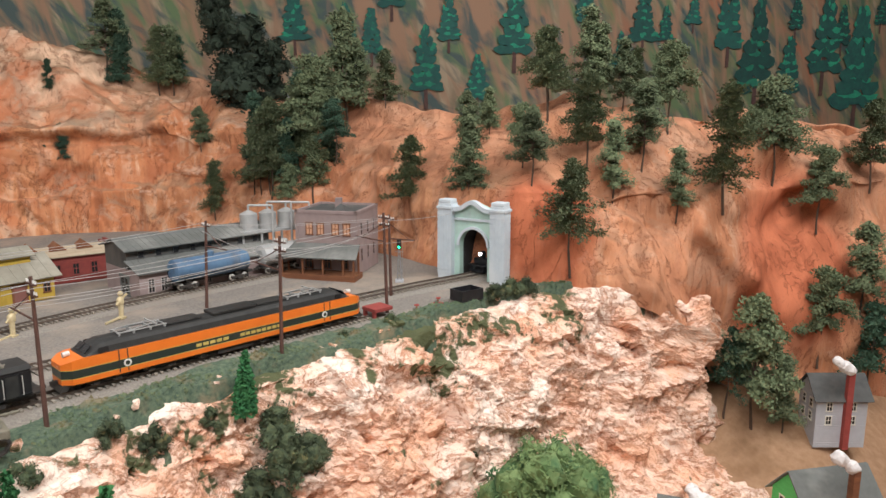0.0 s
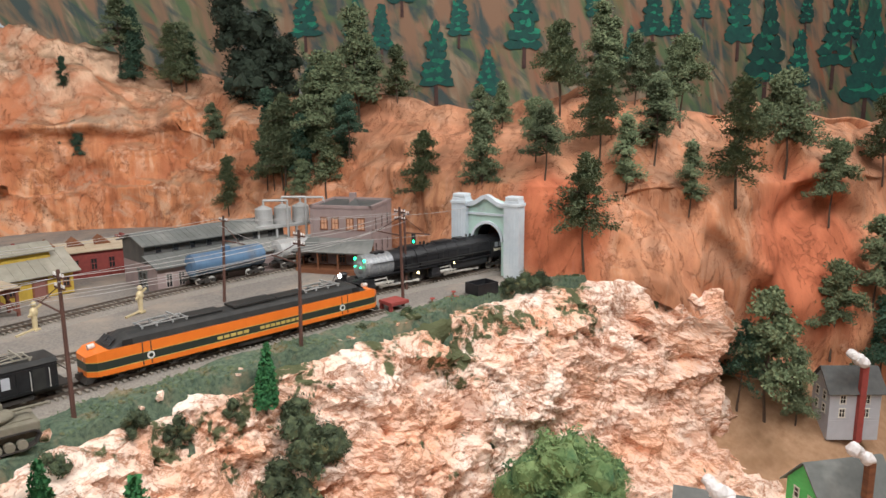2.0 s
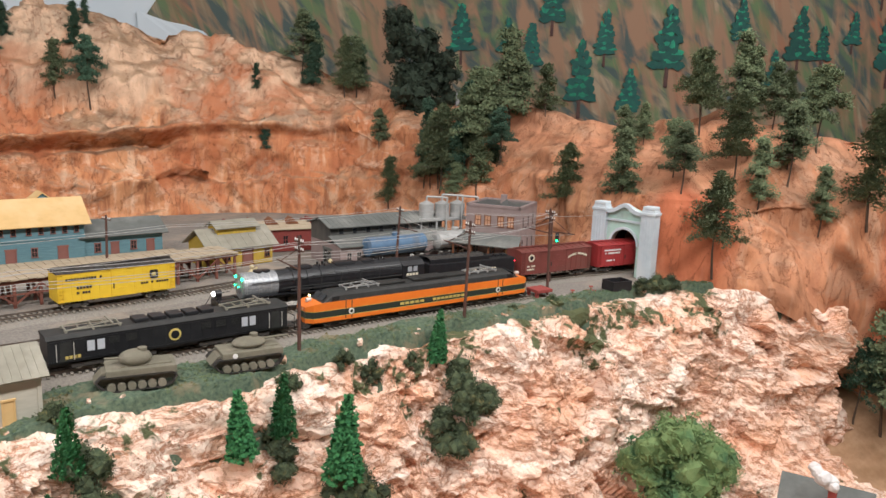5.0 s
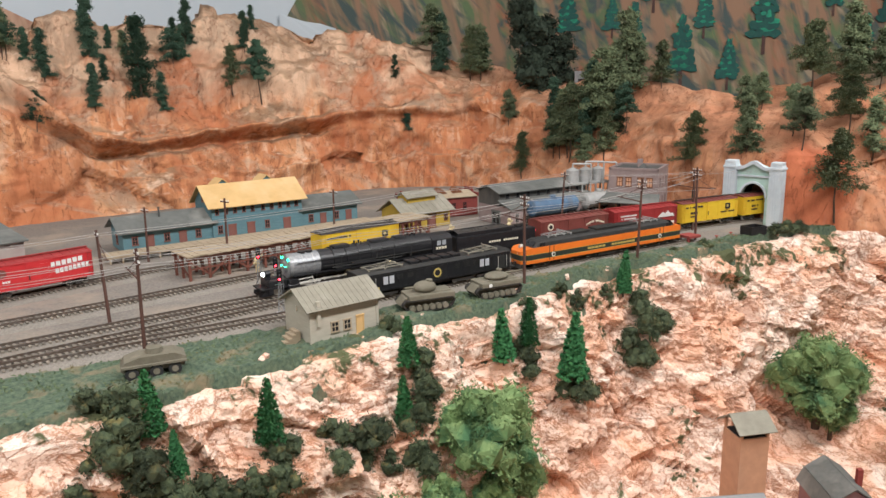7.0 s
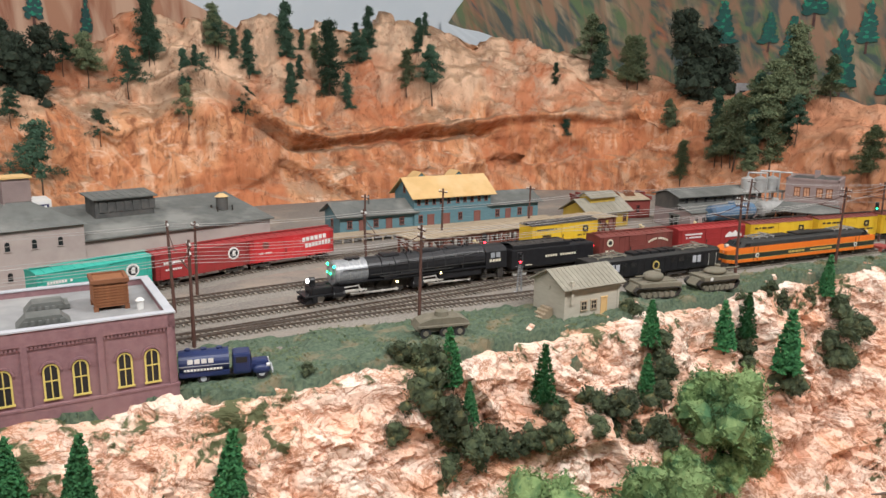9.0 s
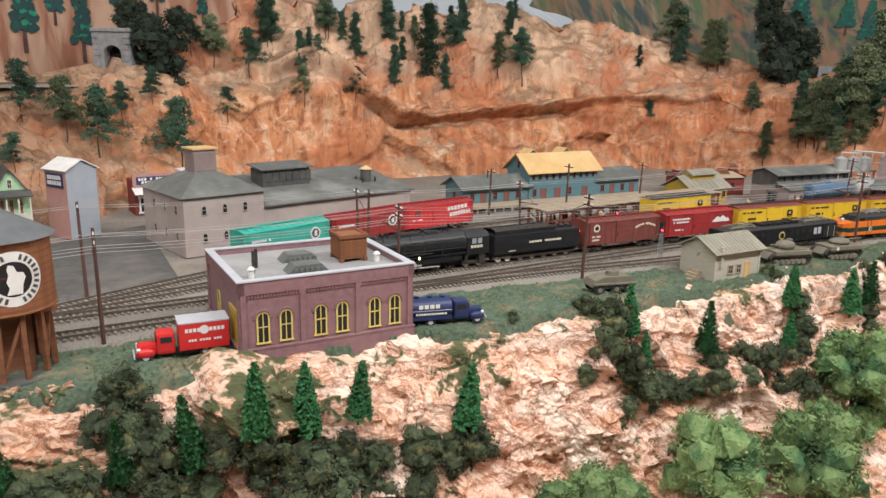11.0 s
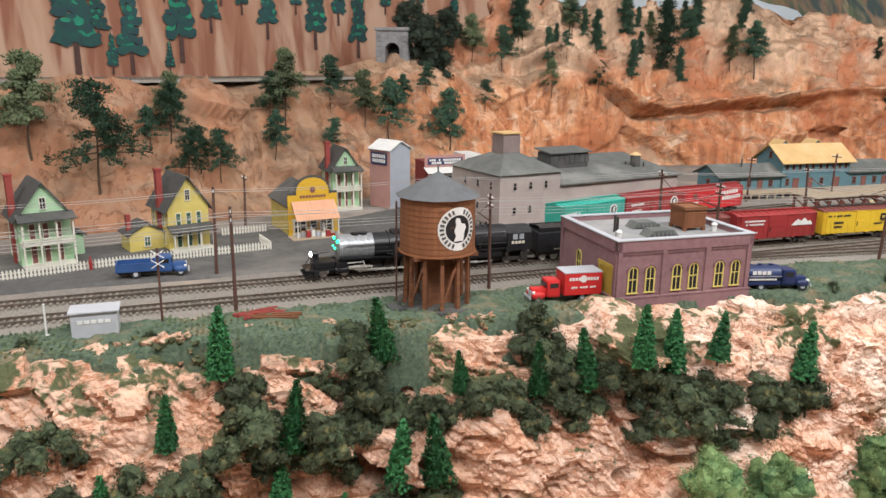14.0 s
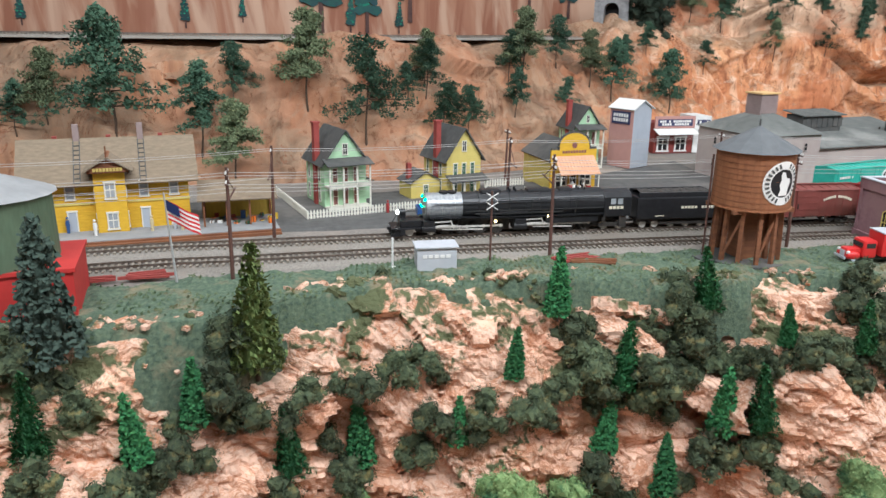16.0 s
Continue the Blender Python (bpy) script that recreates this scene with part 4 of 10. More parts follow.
            bars(t, M[letter], -0.058, -0.034, y, 0.022, 0.0245, 7)
        elif style == "reefer":
            bars(t, M["under"], -0.062, -0.02, y, 0.0365, 0.0392, 13)
            bars(t, M["under"], -0.050, -0.032, y, 0.0255, 0.029, 5)
            bars(t, M["under"], -0.050, -0.034, y, 0.0195, 0.022, 5)
            bars(t, M["under"], 0.026, 0.062, y, 0.022, 0.0243, 11)
            bm = B()
            box(bm, 0.038, 0.048, y - 0.0003, y + 0.0003, 0.028, 0.0385, 0.002)
            e = part("emblem", bm, M["under"], t, "dark shield emblem")
            bm = B()
            box(bm, 0.0405, 0.0455, y - 0.0006, y + 0.0006, 0.031, 0.0355, 0.001)
            part("emblem_centre", bm, M["gold"], e)
    return t


def spot(parent, x, y, z, r, material, name):
    bm = B()
    ball(bm, (x, y, z), r, n=2)
    return part(name, bm, M[material], parent, smooth=True)


DRIVERS = []
RODS = []


def steam_engine():
    """A large articulated 4-8-8-4 steam locomotive, front at x = 0."""
    t = thing("steam_locomotive", "large black articulated steam locomotive with silver smokebox", "locomotive")
    bm = B()
    zc = 0.0335
    for x0, x1, r0, r1 in ((0.085, 0.10, 0.0165, 0.0165), (0.10, 0.18, 0.0165, 0.0172), (0.18, 0.262, 0.0172, 0.0178)):
        rod(bm, (x0, 0, zc), (x1, 0, zc), r0, r1, n=28)
    shell = part("boiler", bm, M["black"], t, "black boiler", smooth=False)
    for x in np.arange(0.105, 0.26, 0.019):
        part("band", rod(B(), (x - 0.0005, 0, zc), (x + 0.0005, 0, zc), 0.0179, n=28), M["black"], shell)
    bm = B()
    rod(bm, (0.042, 0, zc), (0.0855, 0, zc), 0.0163, n=28)
    rod(bm, (0.0405, 0, zc), (0.042, 0, zc), 0.0148, 0.0163, n=28)
    rod(bm, (0.0385, 0, zc), (0.0405, 0, zc), 0.006, 0.009, n=20)
    sb = part("smokebox", bm, M["silver"], t, "silver smokebox")
    bm = B()
    rod(bm, (0.0387, 0.0, zc - 0.004), (0.0387, 0, zc + 0.004), 0.0005)
    for a in range(12):
        an = a * math.tau / 12
        ball(bm, (0.0408, math.cos(an) * 0.0138, zc + math.sin(an) * 0.0138), 0.0007, n=1)
    part("smokebox_clamp", bm, M["silver"], sb)
    bm = B()
    rod(bm, (0.064, 0, zc + 0.014), (0.064, 0, 0.0515), 0.0062, 0.0055, n=18)
    rod(bm, (0.074, 0, zc + 0.014), (0.074, 0, 0.0515), 0.0062, 0.0055, n=18)
    part("smokestack", bm, M["black"], t)
    for x0, x1 in ((0.108, 0.134), (0.166, 0.196), (0.206, 0.224)):
        bm = B()
        box(bm, x0, x1, -0.0075, 0.0075, zc + 0.013, 0.0530, 0.003)
        part("dome", bm, M["black"], t)
    bm = B()
    for x in (0.145, 0.152, 0.232, 0.24):
        rod(bm, (x, 0.003, zc + 0.015), (x, 0.003, 0.0545), 0.0014)
        rod(bm, (x, -0.004, zc + 0.015), (x, -0.004, 0.0535), 0.001)
    for y in (-0.0172, 0.0172):
        rod(bm, (0.05, y, zc + 0.0055), (0.25, y, zc + 0.0055), 0.0005, n=6)
        for x in np.arange(0.055, 0.25, 0.022):
            rod(bm, (x, y * 0.94, zc + 0.0055), (x, y, zc + 0.0055), 0.0006, n=5)
    part("handrail", bm, M["black"], t)
    bm = B()
    for y in (-0.0155, 0.0155):
        box(bm, 0.10, 0.262, y - 0.0045, y + 0.0045, 0.0215, 0.0226)
        box(bm, 0.045, 0.10, y - 0.004, y + 0.004, 0.0222, 0.0232)
        box(bm, 0.188, 0.255, y - 0.0025, y + 0.0025, 0.012, 0.0205, 0.001)
        box(bm, 0.105, 0.125, y - 0.003, y + 0.003, 0.0228, 0.028, 0.001)
        rod(bm, (0.13, y, 0.0265), (0.165, y, 0.0265), 0.0034, n=12)
        rod(bm, (0.20, y * 1.05, 0.0165), (0.245, y * 1.05, 0.0165), 0.0012, n=8)
    part("running_board", bm, M["black"], t)
    for f in (-1, 1):
        for x0, x1, y, z, r in ((0.088, 0.26, 0.0186, 0.0300, 0.0007), (0.10, 0.21, 0.0180, 0.0262, 0.0010), (0.05, 0.15, 0.0168, 0.0200, 0.0008), (0.13, 0.26, 0.0172, 0.0435, 0.0005)):
            part("pipe", rod(B(), (x0, f * y, z), (x1, f * y, z), r, n=6), M["roofgrey"], shell)
        for x in (0.112, 0.140, 0.168, 0.196, 0.224):
            part("pipe", rod(B(), (x, f * 0.0186, 0.0215), (x + 0.003, f * 0.0165, 0.0420), 0.0007, n=6), M["roofgrey"], shell)
        for x in (0.030, 0.142):
            bm = B()
            bar(bm, (x + 0.014, f * 0.0172, 0.0175), (x + 0.040, f * 0.0172, 0.0182), 0.0014)
            bar(bm, (x + 0.040, f * 0.0172, 0.0200), (x + 0.044, f * 0.0172, 0.0095), 0.0013)
            bar(bm, (x + 0.020, f * 0.0172, 0.0120), (x + 0.052, f * 0.0172, 0.0118), 0.0017)
            part("valve_gear", bm, M["steel"], t, "bright steel valve gear")
    for x in (0.045, 0.060, 0.0752):
        part("smokebox_band", rod(B(), (x, 0, zc), (x + 0.0006, 0, zc), 0.01655, n=28), M["tankgrey"], sb)
    # cab
    bm = B()
    prism(bm, [(-0.0185, 0.0185), (0.0185, 0.0185), (0.0185, 0.042), (0.0125, 0.0475), (0, 0.0495), (-0.0125, 0.0475), (-0.0185, 0.042)], 0.262, 0.297)
    bm.transform(Matrix.Rotation(radians(-90), 4, "Z"))
    part("cab", bm, M["black"], t, "black cab")
    for f in (-1, 1):
        for x in (0.27, 0.279):
            bm = B()
            box(bm, x, x + 0.0065, f * 0.0185 - 0.0003, f * 0.0185 + 0.0003, 0.0335, 0.0405)
            part("window", bm, M["palewin"], t, "pale cab window")
        bars(t, M["cream"], 0.2675, 0.287, f * 0.0187, 0.0275, 0.0312, 4, name="number_bars")
    # pilot, deck and steps
    bm = B()
    prism(bm, [(0.0, 0.0012), (0.006, 0.0095), (0.014, 0.0095), (0.014, 0.0012)], -0.014, 0.014)
    for y in np.arange(-0.013, 0.0135, 0.0026):
        bar(bm, (-0.0008, y, 0.0015), (0.0055, y, 0.0095), 0.0007)
    box(bm, 0.0, 0.04, -0.0165, 0.0165, 0.0095, 0.0115, 0.0004)
    box(bm, 0.010, 0.036, -0.0135, 0.0135, 0.0115, 0.020, 0.001)
    box(bm, -0.004, 0.002, -0.0016, 0.0016, 0.0068, 0.0098)
    for y in (-0.0155, 0.0155):
        bar(bm, (0.004, y, 0.011), (0.012, y, 0.024), 0.0007)
        bar(bm, (0.012, y, 0.024), (0.034, y, 0.0245), 0.0007)
        box(bm, 0.01, 0.016, y - 0.001, y + 0.001, 0.003, 0.0095)
    part("pilot", bm, M["black"], t)
    # headlight
    bm = B()
    rod(bm, (0.010, 0, 0.0275), (0.018, 0, 0.0275), 0.0042, n=16)
    box(bm, 0.012, 0.018, -0.003, 0.003, 0.02, 0.025)
    hl = part("headlight", bm, M["black"], t)
    spot(hl, 0.0095, 0, 0.0275, 0.0028, "white_lamp", "lens")
    for f in (-1, 1):
        m_ = spot(t, 0.0405, f * 0.0105, zc + 0.0105, 0.0019, "green_lamp", "marker_lamp")
        spot(m_, 0.0375, f * 0.006, zc + 0.0012, 0.0010, "green_lamp", "lens")
    # amber glowing spots along one side for the firebox's warm light
    spot(t, 0.125, -0.0170, 0.0165, 0.0016, "amber_lamp", "running_lamp")
    spot(t, 0.190, -0.0185, 0.0215, 0.0016, "amber_lamp", "running_lamp")
    # frames and cylinders
    bm = B()
    box(bm, 0.03, 0.145, -0.006, 0.006, 0.004, 0.018)
    box(bm, 0.15, 0.295, -0.006, 0.006, 0.004, 0.018)
    part("frame", bm, M["under"], t)
    for x in (0.036, 0.148):
        for f in (-1, 1):
            bm = B()
            rod(bm, (x, f * 0.0145, 0.0098), (x + 0.016, f * 0.0145, 0.0098), 0.0048, n=16)
            box(bm, x + 0.001, x + 0.015, f * 0.0145 - 0.0042, f * 0.0145 + 0.0042, 0.0098, 0.0195, 0.001)
            part("cylinder", bm, M["black"], t)
    big = wheel_mesh(0.0098, 0.0026, 12, "driving_wheel")
    for base in (0.066, 0.178):
        for k in range(4):
            x = base + k * 0.0207
            for f in (-1, 1):
                o = part("driving_wheel", big, None, t)
                DRIVERS.append((o, (x, f * 0.0095, 0.0098), f))
        for f in (-1, 1):
            bm = B()
            box(bm, base - 0.003, base + 0.0207 * 3 + 0.003, f * 0.0125 - 0.0006, f * 0.0125 + 0.0006, -0.0012, 0.0012, 0.0004)
            for k in range(4):
                rod(bm, (base + k * 0.0207, f * 0.0118, 0), (base + k * 0.0207, f * 0.0134, 0), 0.0021, n=10)
            o = part("side_rod", bm, M["steel"], t, "bright steel side rod")
            RODS.append((o, 0.0098))
            bm = B()
            bar(bm, (base - 0.02, f * 0.0152, 0.0098), (base + 0.005, f * 0.0152, 0.0098), 0.0016)
            bar(bm, (base - 0.016, f * 0.0152, 0.013), (base + 0.01, f * 0.0152, 0.0128), 0.0012)
            bar(bm, (base - 0.006, f * 0.0158, 0.0085), (base + 0.044, f * 0.0158, 0.0072), 0.0013)
            bar(bm, (base + 0.012, f * 0.0158, 0.0135), (base + 0.017, f * 0.0158, 0.007), 0.001)
            part("crosshead", bm, M["steel"], t, "bright steel valve gear")
    small = wheel_mesh(0.0054, 0.0022)
    for x in (0.022, 0.048, 0.266, 0.286):
        for f in (-1, 1):
            o = part("carrying_wheel", small, None, t)
            o.matrix_basis = Matrix.Translation((x, f * 0.0092, 0.0054)) @ Matrix.Diagonal((1, -f, 1, 1))
    bm = B()
    for f in (-1, 1):
        box(bm, 0.258, 0.294, f * 0.0122 - 0.001, f * 0.0122 + 0.001, 0.0045, 0.009, 0.0005)
        rod(bm, (0.2625, f * 0.016, 0.012), (0.2625, f * 0.016, 0.0185), 0.0022)
        box(bm, 0.283, 0.292, f * 0.016 - 0.001, f * 0.016 + 0.001, 0.004, 0.018)
    part("trailing_truck", bm, M["under"], t)
    return t


def tender():
    t = thing("locomotive_tender", "long black coal tender with cream lettering bars", "tender")
    bm = B()
    box(bm, 0.002, 0.150, -0.0178, 0.0178, 0.0125, 0.0405, 0.002)
    for f in (-1, 1):
        box(bm, 0.004, 0.105, f * 0.0155 - 0.0012, f * 0.0155 + 0.0012, 0.040, 0.0462, 0.0008)
    box(bm, 0.100, 0.105, -0.0155, 0.0155, 0.040, 0.0462)
    for x in (0.115, 0.128, 0.14):
        box(bm, x - 0.004, x + 0.004, -0.005, 0.005, 0.040, 0.0432, 0.0006)
    part("tank", bm, M["black"], t)
    bm = B()
    bmesh.ops.create_grid(bm, x_segments=40, y_segments=10, size=0.5, matrix=Matrix.Translation((0.054, 0, 0.044)) @ Matrix.Diagonal((0.094, 0.028, 1, 1)))
    for v in bm.verts:
        v.co.z += 0.0018 * noise.noise(v.co * 260) + 0.003 * (1 - (v.co.y / 0.014) ** 2)
    part("coal", bm, M["under"], t, "heaped black coal")
    bm = B()
    box(bm, 0.004, 0.15, -0.011, 0.011, 0.008, 0.0126)
    for f in (-1, 1):
        box(bm, 0.035, 0.145, f * 0.0122 - 0.001, f * 0.0122 + 0.001, 0.0045, 0.0088, 0.0006)
    box(bm, 0.150, 0.1565, -0.0016, 0.0016, 0.0068, 0.0098)
    box(bm, -0.008, 0.004, -0.002, 0.002, 0.0068, 0.0098)
    part("underframe", bm, M["under"], t)
    for x in (0.014, 0.03, 0.052, 0.072, 0.092, 0.112, 0.132):
        for f in (-1, 1):
            o = part("wheel", WHEEL, None, t)
            o.matrix_basis = Matrix.Translation((x, f * 0.009, 0.0047)) @ Matrix.Diagonal((1, -f, 1, 1))
    for f in (-1, 1):
        bars(t, M["cream"], 0.060, 0.082, f * 0.0179, 0.0255, 0.0285, 5)
        bars(t, M["cream"], 0.087, 0.116, f * 0.0179, 0.0255, 0.0285, 7)
        bars(t, M["cream"], 0.026, 0.038, f * 0.0179, 0.016, 0.0175, 6)
    spot(t, 0.1515, -0.013, 0.034, 0.0018, "red_lamp", "tail_lamp")
    return t


ENGINE, TENDER = steam_engine(), tender()
CARS = [
    boxcar("brown boxcar with arched lettering bars and round emblem", "boxbrown", "boxbrown", "cream", "plain"),
    boxcar("dark red boxcar with white mountain emblem", "boxred", "boxred", "white", "mountain"),
    boxcar("yellow refrigerator car with brown roof", "reefer", "boxbrown", "under", "reefer"),
    boxcar("yellow refrigerator car with brown roof and dark emblem", "reefer", "boxbrown", "under", "reefer"),
    boxcar("yellow refrigerator car with brown roof near the train's end", "reefer", "boxbrown", "under", "reefer"),
]
# standing cars
for lb, bd, rf, st, ln, xc in (("bright red boxcar with large white lettering blocks", "brightred", "boxred", "big", yard_line, -0.315), ("dark red boxcar with round goat-shaped emblem", "boxred", "boxred", "round", yard_line, -0.455), ("teal green boxcar standing in the yard", "teal", "teal", "round", yard_line, -0.595), ("yellow refrigerator car standing beside the timber ramp", "reefer", "under", "reefer", rear_line, 0.127)):
    c = boxcar(lb, bd, rf, "white", st)
    c.matrix_basis = on_track(ln, s_at(ln, xc))


def streamlined_electric():
    """A long double-ended electric locomotive in orange and dark green."""
    t = thing("electric_locomotive", "long orange and dark green streamlined electric locomotive", "locomotive")
    h, w = 0.168, 0.0178

    def shell(z0, z1, wid, ends, material, name, label, front_z=None):
        bm = B()
        N = 44
        ring = None
        for i in range(N + 1):
            u = i / N
            x = -h + 2 * h * u
            e = min(x + h, h - x)
            k = min(1, e / ends) if ends else 1
            ww = wid * (0.62 + 0.38 * math.sqrt(max(0, 1 - (1 - k) ** 2)))
            zt = z1 if front_z is None else front_z(e, z1)
            now = [bm.verts.new((x, y * ww, z)) for y, z in ((-1, z0), (-1, zt), (1, zt), (1, z0))]
            if ring:
                for q in range(4):
                    bm.faces.new((ring[q], ring[(q + 1) % 4], now[(q + 1) % 4], now[q]))
            else:
                bm.faces.new(now)
            ring = now
        bm.faces.new(ring[::-1])
        bmesh.ops.recalc_face_normals(bm, faces=bm.faces[:])
        return part(name, bm, material, t, label)

    shell(0.0075, 0.0125, w + 0.0002, 0.014, M["orange"], "lower_band", "orange lower stripe")
    shell(0.0125, 0.0130, w + 0.0003, 0.014, M["gold"], "pin_stripe", "thin gold stripe")
    shell(0.0130, 0.0205, w, 0.014, M["dkgreen"], "middle_band", "dark green middle band")
    shell(0.0205, 0.0210, w + 0.0003, 0.014, M["gold"], "pin_stripe", "thin gold stripe")
    shell(0.0210, 0.0305, w + 0.0002, 0.014, M["orange"], "upper_band", "orange upper band", lambda e, z: 0.0305 - 0.0045 * max(0, 1 - e / 0.014) ** 1.6)
    # cab roof and rounded roof
    bm = B()
    ring = None
    N = 60
    for i in range(N + 1):
        x = -h + 0.018 + (2 * h - 0.036) * i / N
        e = min(x + h - 0.018, h - 0.018 - x)
        k = min(1, e / 0.018)
        top = 0.0305 + 0.0105 * k
        now = []
        for a in range(9):
            th = math.pi * a / 8
            now.append(bm.verts.new((x, -math.cos(th) * (w - 0.0004), 0.0302 + (top - 0.0302) * (math.sin(th) ** 0.6))))
        if ring:
            for q in range(8):
                bm.faces.new((ring[q], ring[q + 1], now[q + 1], now[q]))
        ring = now
    bmesh.ops.recalc_face_normals(bm, faces=bm.faces[:])
    part("roof", bm, M["roofgrey"], t, "black rounded roof")
    bm = B()
    for s in (-1, 1):
        box(bm, s * 0.05 - 0.018, s * 0.05 + 0.018, -0.009, 0.009, 0.0405, 0.0425, 0.0008)
    box(bm, -0.02, 0.03, -0.010, 0.010, 0.0405, 0.0435, 0.001)
    part("roof_hatch", bm, M["roofgrey"], t)
    for s in (-1, 1):
        bm = B()
        x = s * 0.092
        for y in (-0.008, 0.008):
            bar(bm, (x - 0.024, y, 0.0428), (x + 0.024, y, 0.0428), 0.001)
            bar(bm, (x - 0.018, y, 0.0432), (x + 0.012, y * 0.7, 0.0452), 0.0008)
        for xx in (-0.022, -0.008, 0.008, 0.022):
            bar(bm, (x + xx, -0.009, 0.0428), (x + xx, 0.009, 0.0428), 0.0009)
            rod(bm, (x + xx, -0.008, 0.0400), (x + xx, -0.008, 0.0428), 0.0012)
            rod(bm, (x + xx, 0.008, 0.0400), (x + xx, 0.008, 0.0428), 0.0012)
        bar(bm, (x + 0.012, -0.014, 0.0455), (x + 0.012, 0.014, 0.0455), 0.0012)
        part("pantograph", bm, M["tankgrey"], t, "lowered grey pantograph")
    for s in (-1, 1):
        for y0, y1 in ((-0.0125, -0.001), (0.001, 0.0125)):
            bm = B()
            a = (s * (h - 0.0225), y0)
            m_ = [(s * (h - 0.021), y0, 0.0315), (s * (h - 0.021), y1, 0.0315), (s * (h - 0.0272), y1 * 0.95, 0.0375), (s * (h - 0.0272), y0 * 0.95, 0.0375)]
            vs = [bm.verts.new(p) for p in m_] + [bm.verts.new((p[0] + s * 0.0008, p[1], p[2] + 0.0006)) for p in m_]
            bm.faces.new(vs[4:])
            for q in range(4):
                bm.faces.new((vs[q], vs[(q + 1) % 4], vs[4 + (q + 1) % 4], vs[4 + q]))
            bmesh.ops.recalc_face_normals(bm, faces=bm.faces[:])
            part("windscreen", bm, M["glass"], t, "dark slanted windscreen")
        for f in (-1, 1):
            bm = B()
            box(bm, s * (h - 0.040), s * (h - 0.031), f * 0.0172 - 0.0006, f * 0.0172 + 0.0006, 0.0312, 0.0362)
            part("window", bm, M["glass"], t)
            bm = B()
            for dx in (0.0485, 0.0565):
                box(bm, s * (h - dx) - 0.0005, s * (h - dx) + 0.0005, f * (w + 0.0002) - 0.0003, f * (w + 0.0002) + 0.0003, 0.009, 0.0305)
            part("door", bm, M["under"], t, "dark door edges")
            bm = B()
            rod(bm, (s * 0.112, f * (w - 0.0003), 0.0168), (s * 0.112, f * (w + 0.0006), 0.0168), 0.0036, n=20)
            e = part("emblem", bm, M["white"], t, "small round white emblem")
            bm = B()
            rod(bm, (s * 0.112, f * (w - 0.0003), 0.0168), (s * 0.112, f * (w + 0.0009), 0.0168), 0.0020, n=16)
            part("emblem_centre", bm, M["dkgreen"], e)
        bm = B()
        rod(bm, (s * (h - 0.012), 0, 0.032), (s * (h - 0.006), 0, 0.0315), 0.0026, n=12)
        part("headlight", bm, M["steel"], t)
        bars(t, M["white"], s * h - 0.0002, s * h + 0.0002, -0.004, 0.022, 0.0245, 1, name="number_bars")
    for f in (-1, 1):
        bars(t, M["gold"], -0.045, -0.008, f * (w + 0.0003), 0.0152, 0.0182, 5)
        bars(t, M["gold"], 0.004, 0.055, f * (w + 0.0003), 0.0152, 0.0182, 8)
    bm = B()
    box(bm, -h + 0.012, h - 0.012, -0.012, 0.012, 0.004, 0.0078)
    for f in (-1, 1):
        for c in np.linspace(-0.13, 0.13, 6):
            box(bm, c - 0.019, c + 0.019, f * 0.0135 - 0.0012, f * 0.0135 + 0.0012, 0.0032, 0.0072, 0.0006)
            for k in (-0.010, 0.010):
                box(bm, c + k - 0.003, c + k + 0.003, f * 0.0138 - 0.0016, f * 0.0138 + 0.0016, 0.0022, 0.0068, 0.0006)
        box(bm, -0.02, 0.02, f * 0.0135 - 0.002, f * 0.0135 + 0.002, 0.0015, 0.0072, 0.0006)
    for s in (-1, 1):
        prism(bm, [(s * (h - 0.003), 0.0015), (s * (h + 0.003), 0.002), (s * (h - 0.001), 0.0078), (s * (h - 0.01), 0.0078)], -0.013, 0.013)
        box(bm, s * h, s * (h + 0.006), -0.0016, 0.0016, 0.0068, 0.0098)
    part("running_gear", bm, M["under"], t)
    for c in np.linspace(-0.13, 0.13, 6):
        for k in (-0.010, 0.010):
            for f in (-1, 1):
                o = part("wheel", WHEEL, None, t)
                o.matrix_basis = Matrix.Translation((c + k, f * 0.0095, 0.0047)) @ Matrix.Diagonal((1, -f, 1, 1))
    return t


ob = streamlined_electric()
ob.matrix_basis = on_track(near_line, s_at(near_line, 0.433), 0.1)


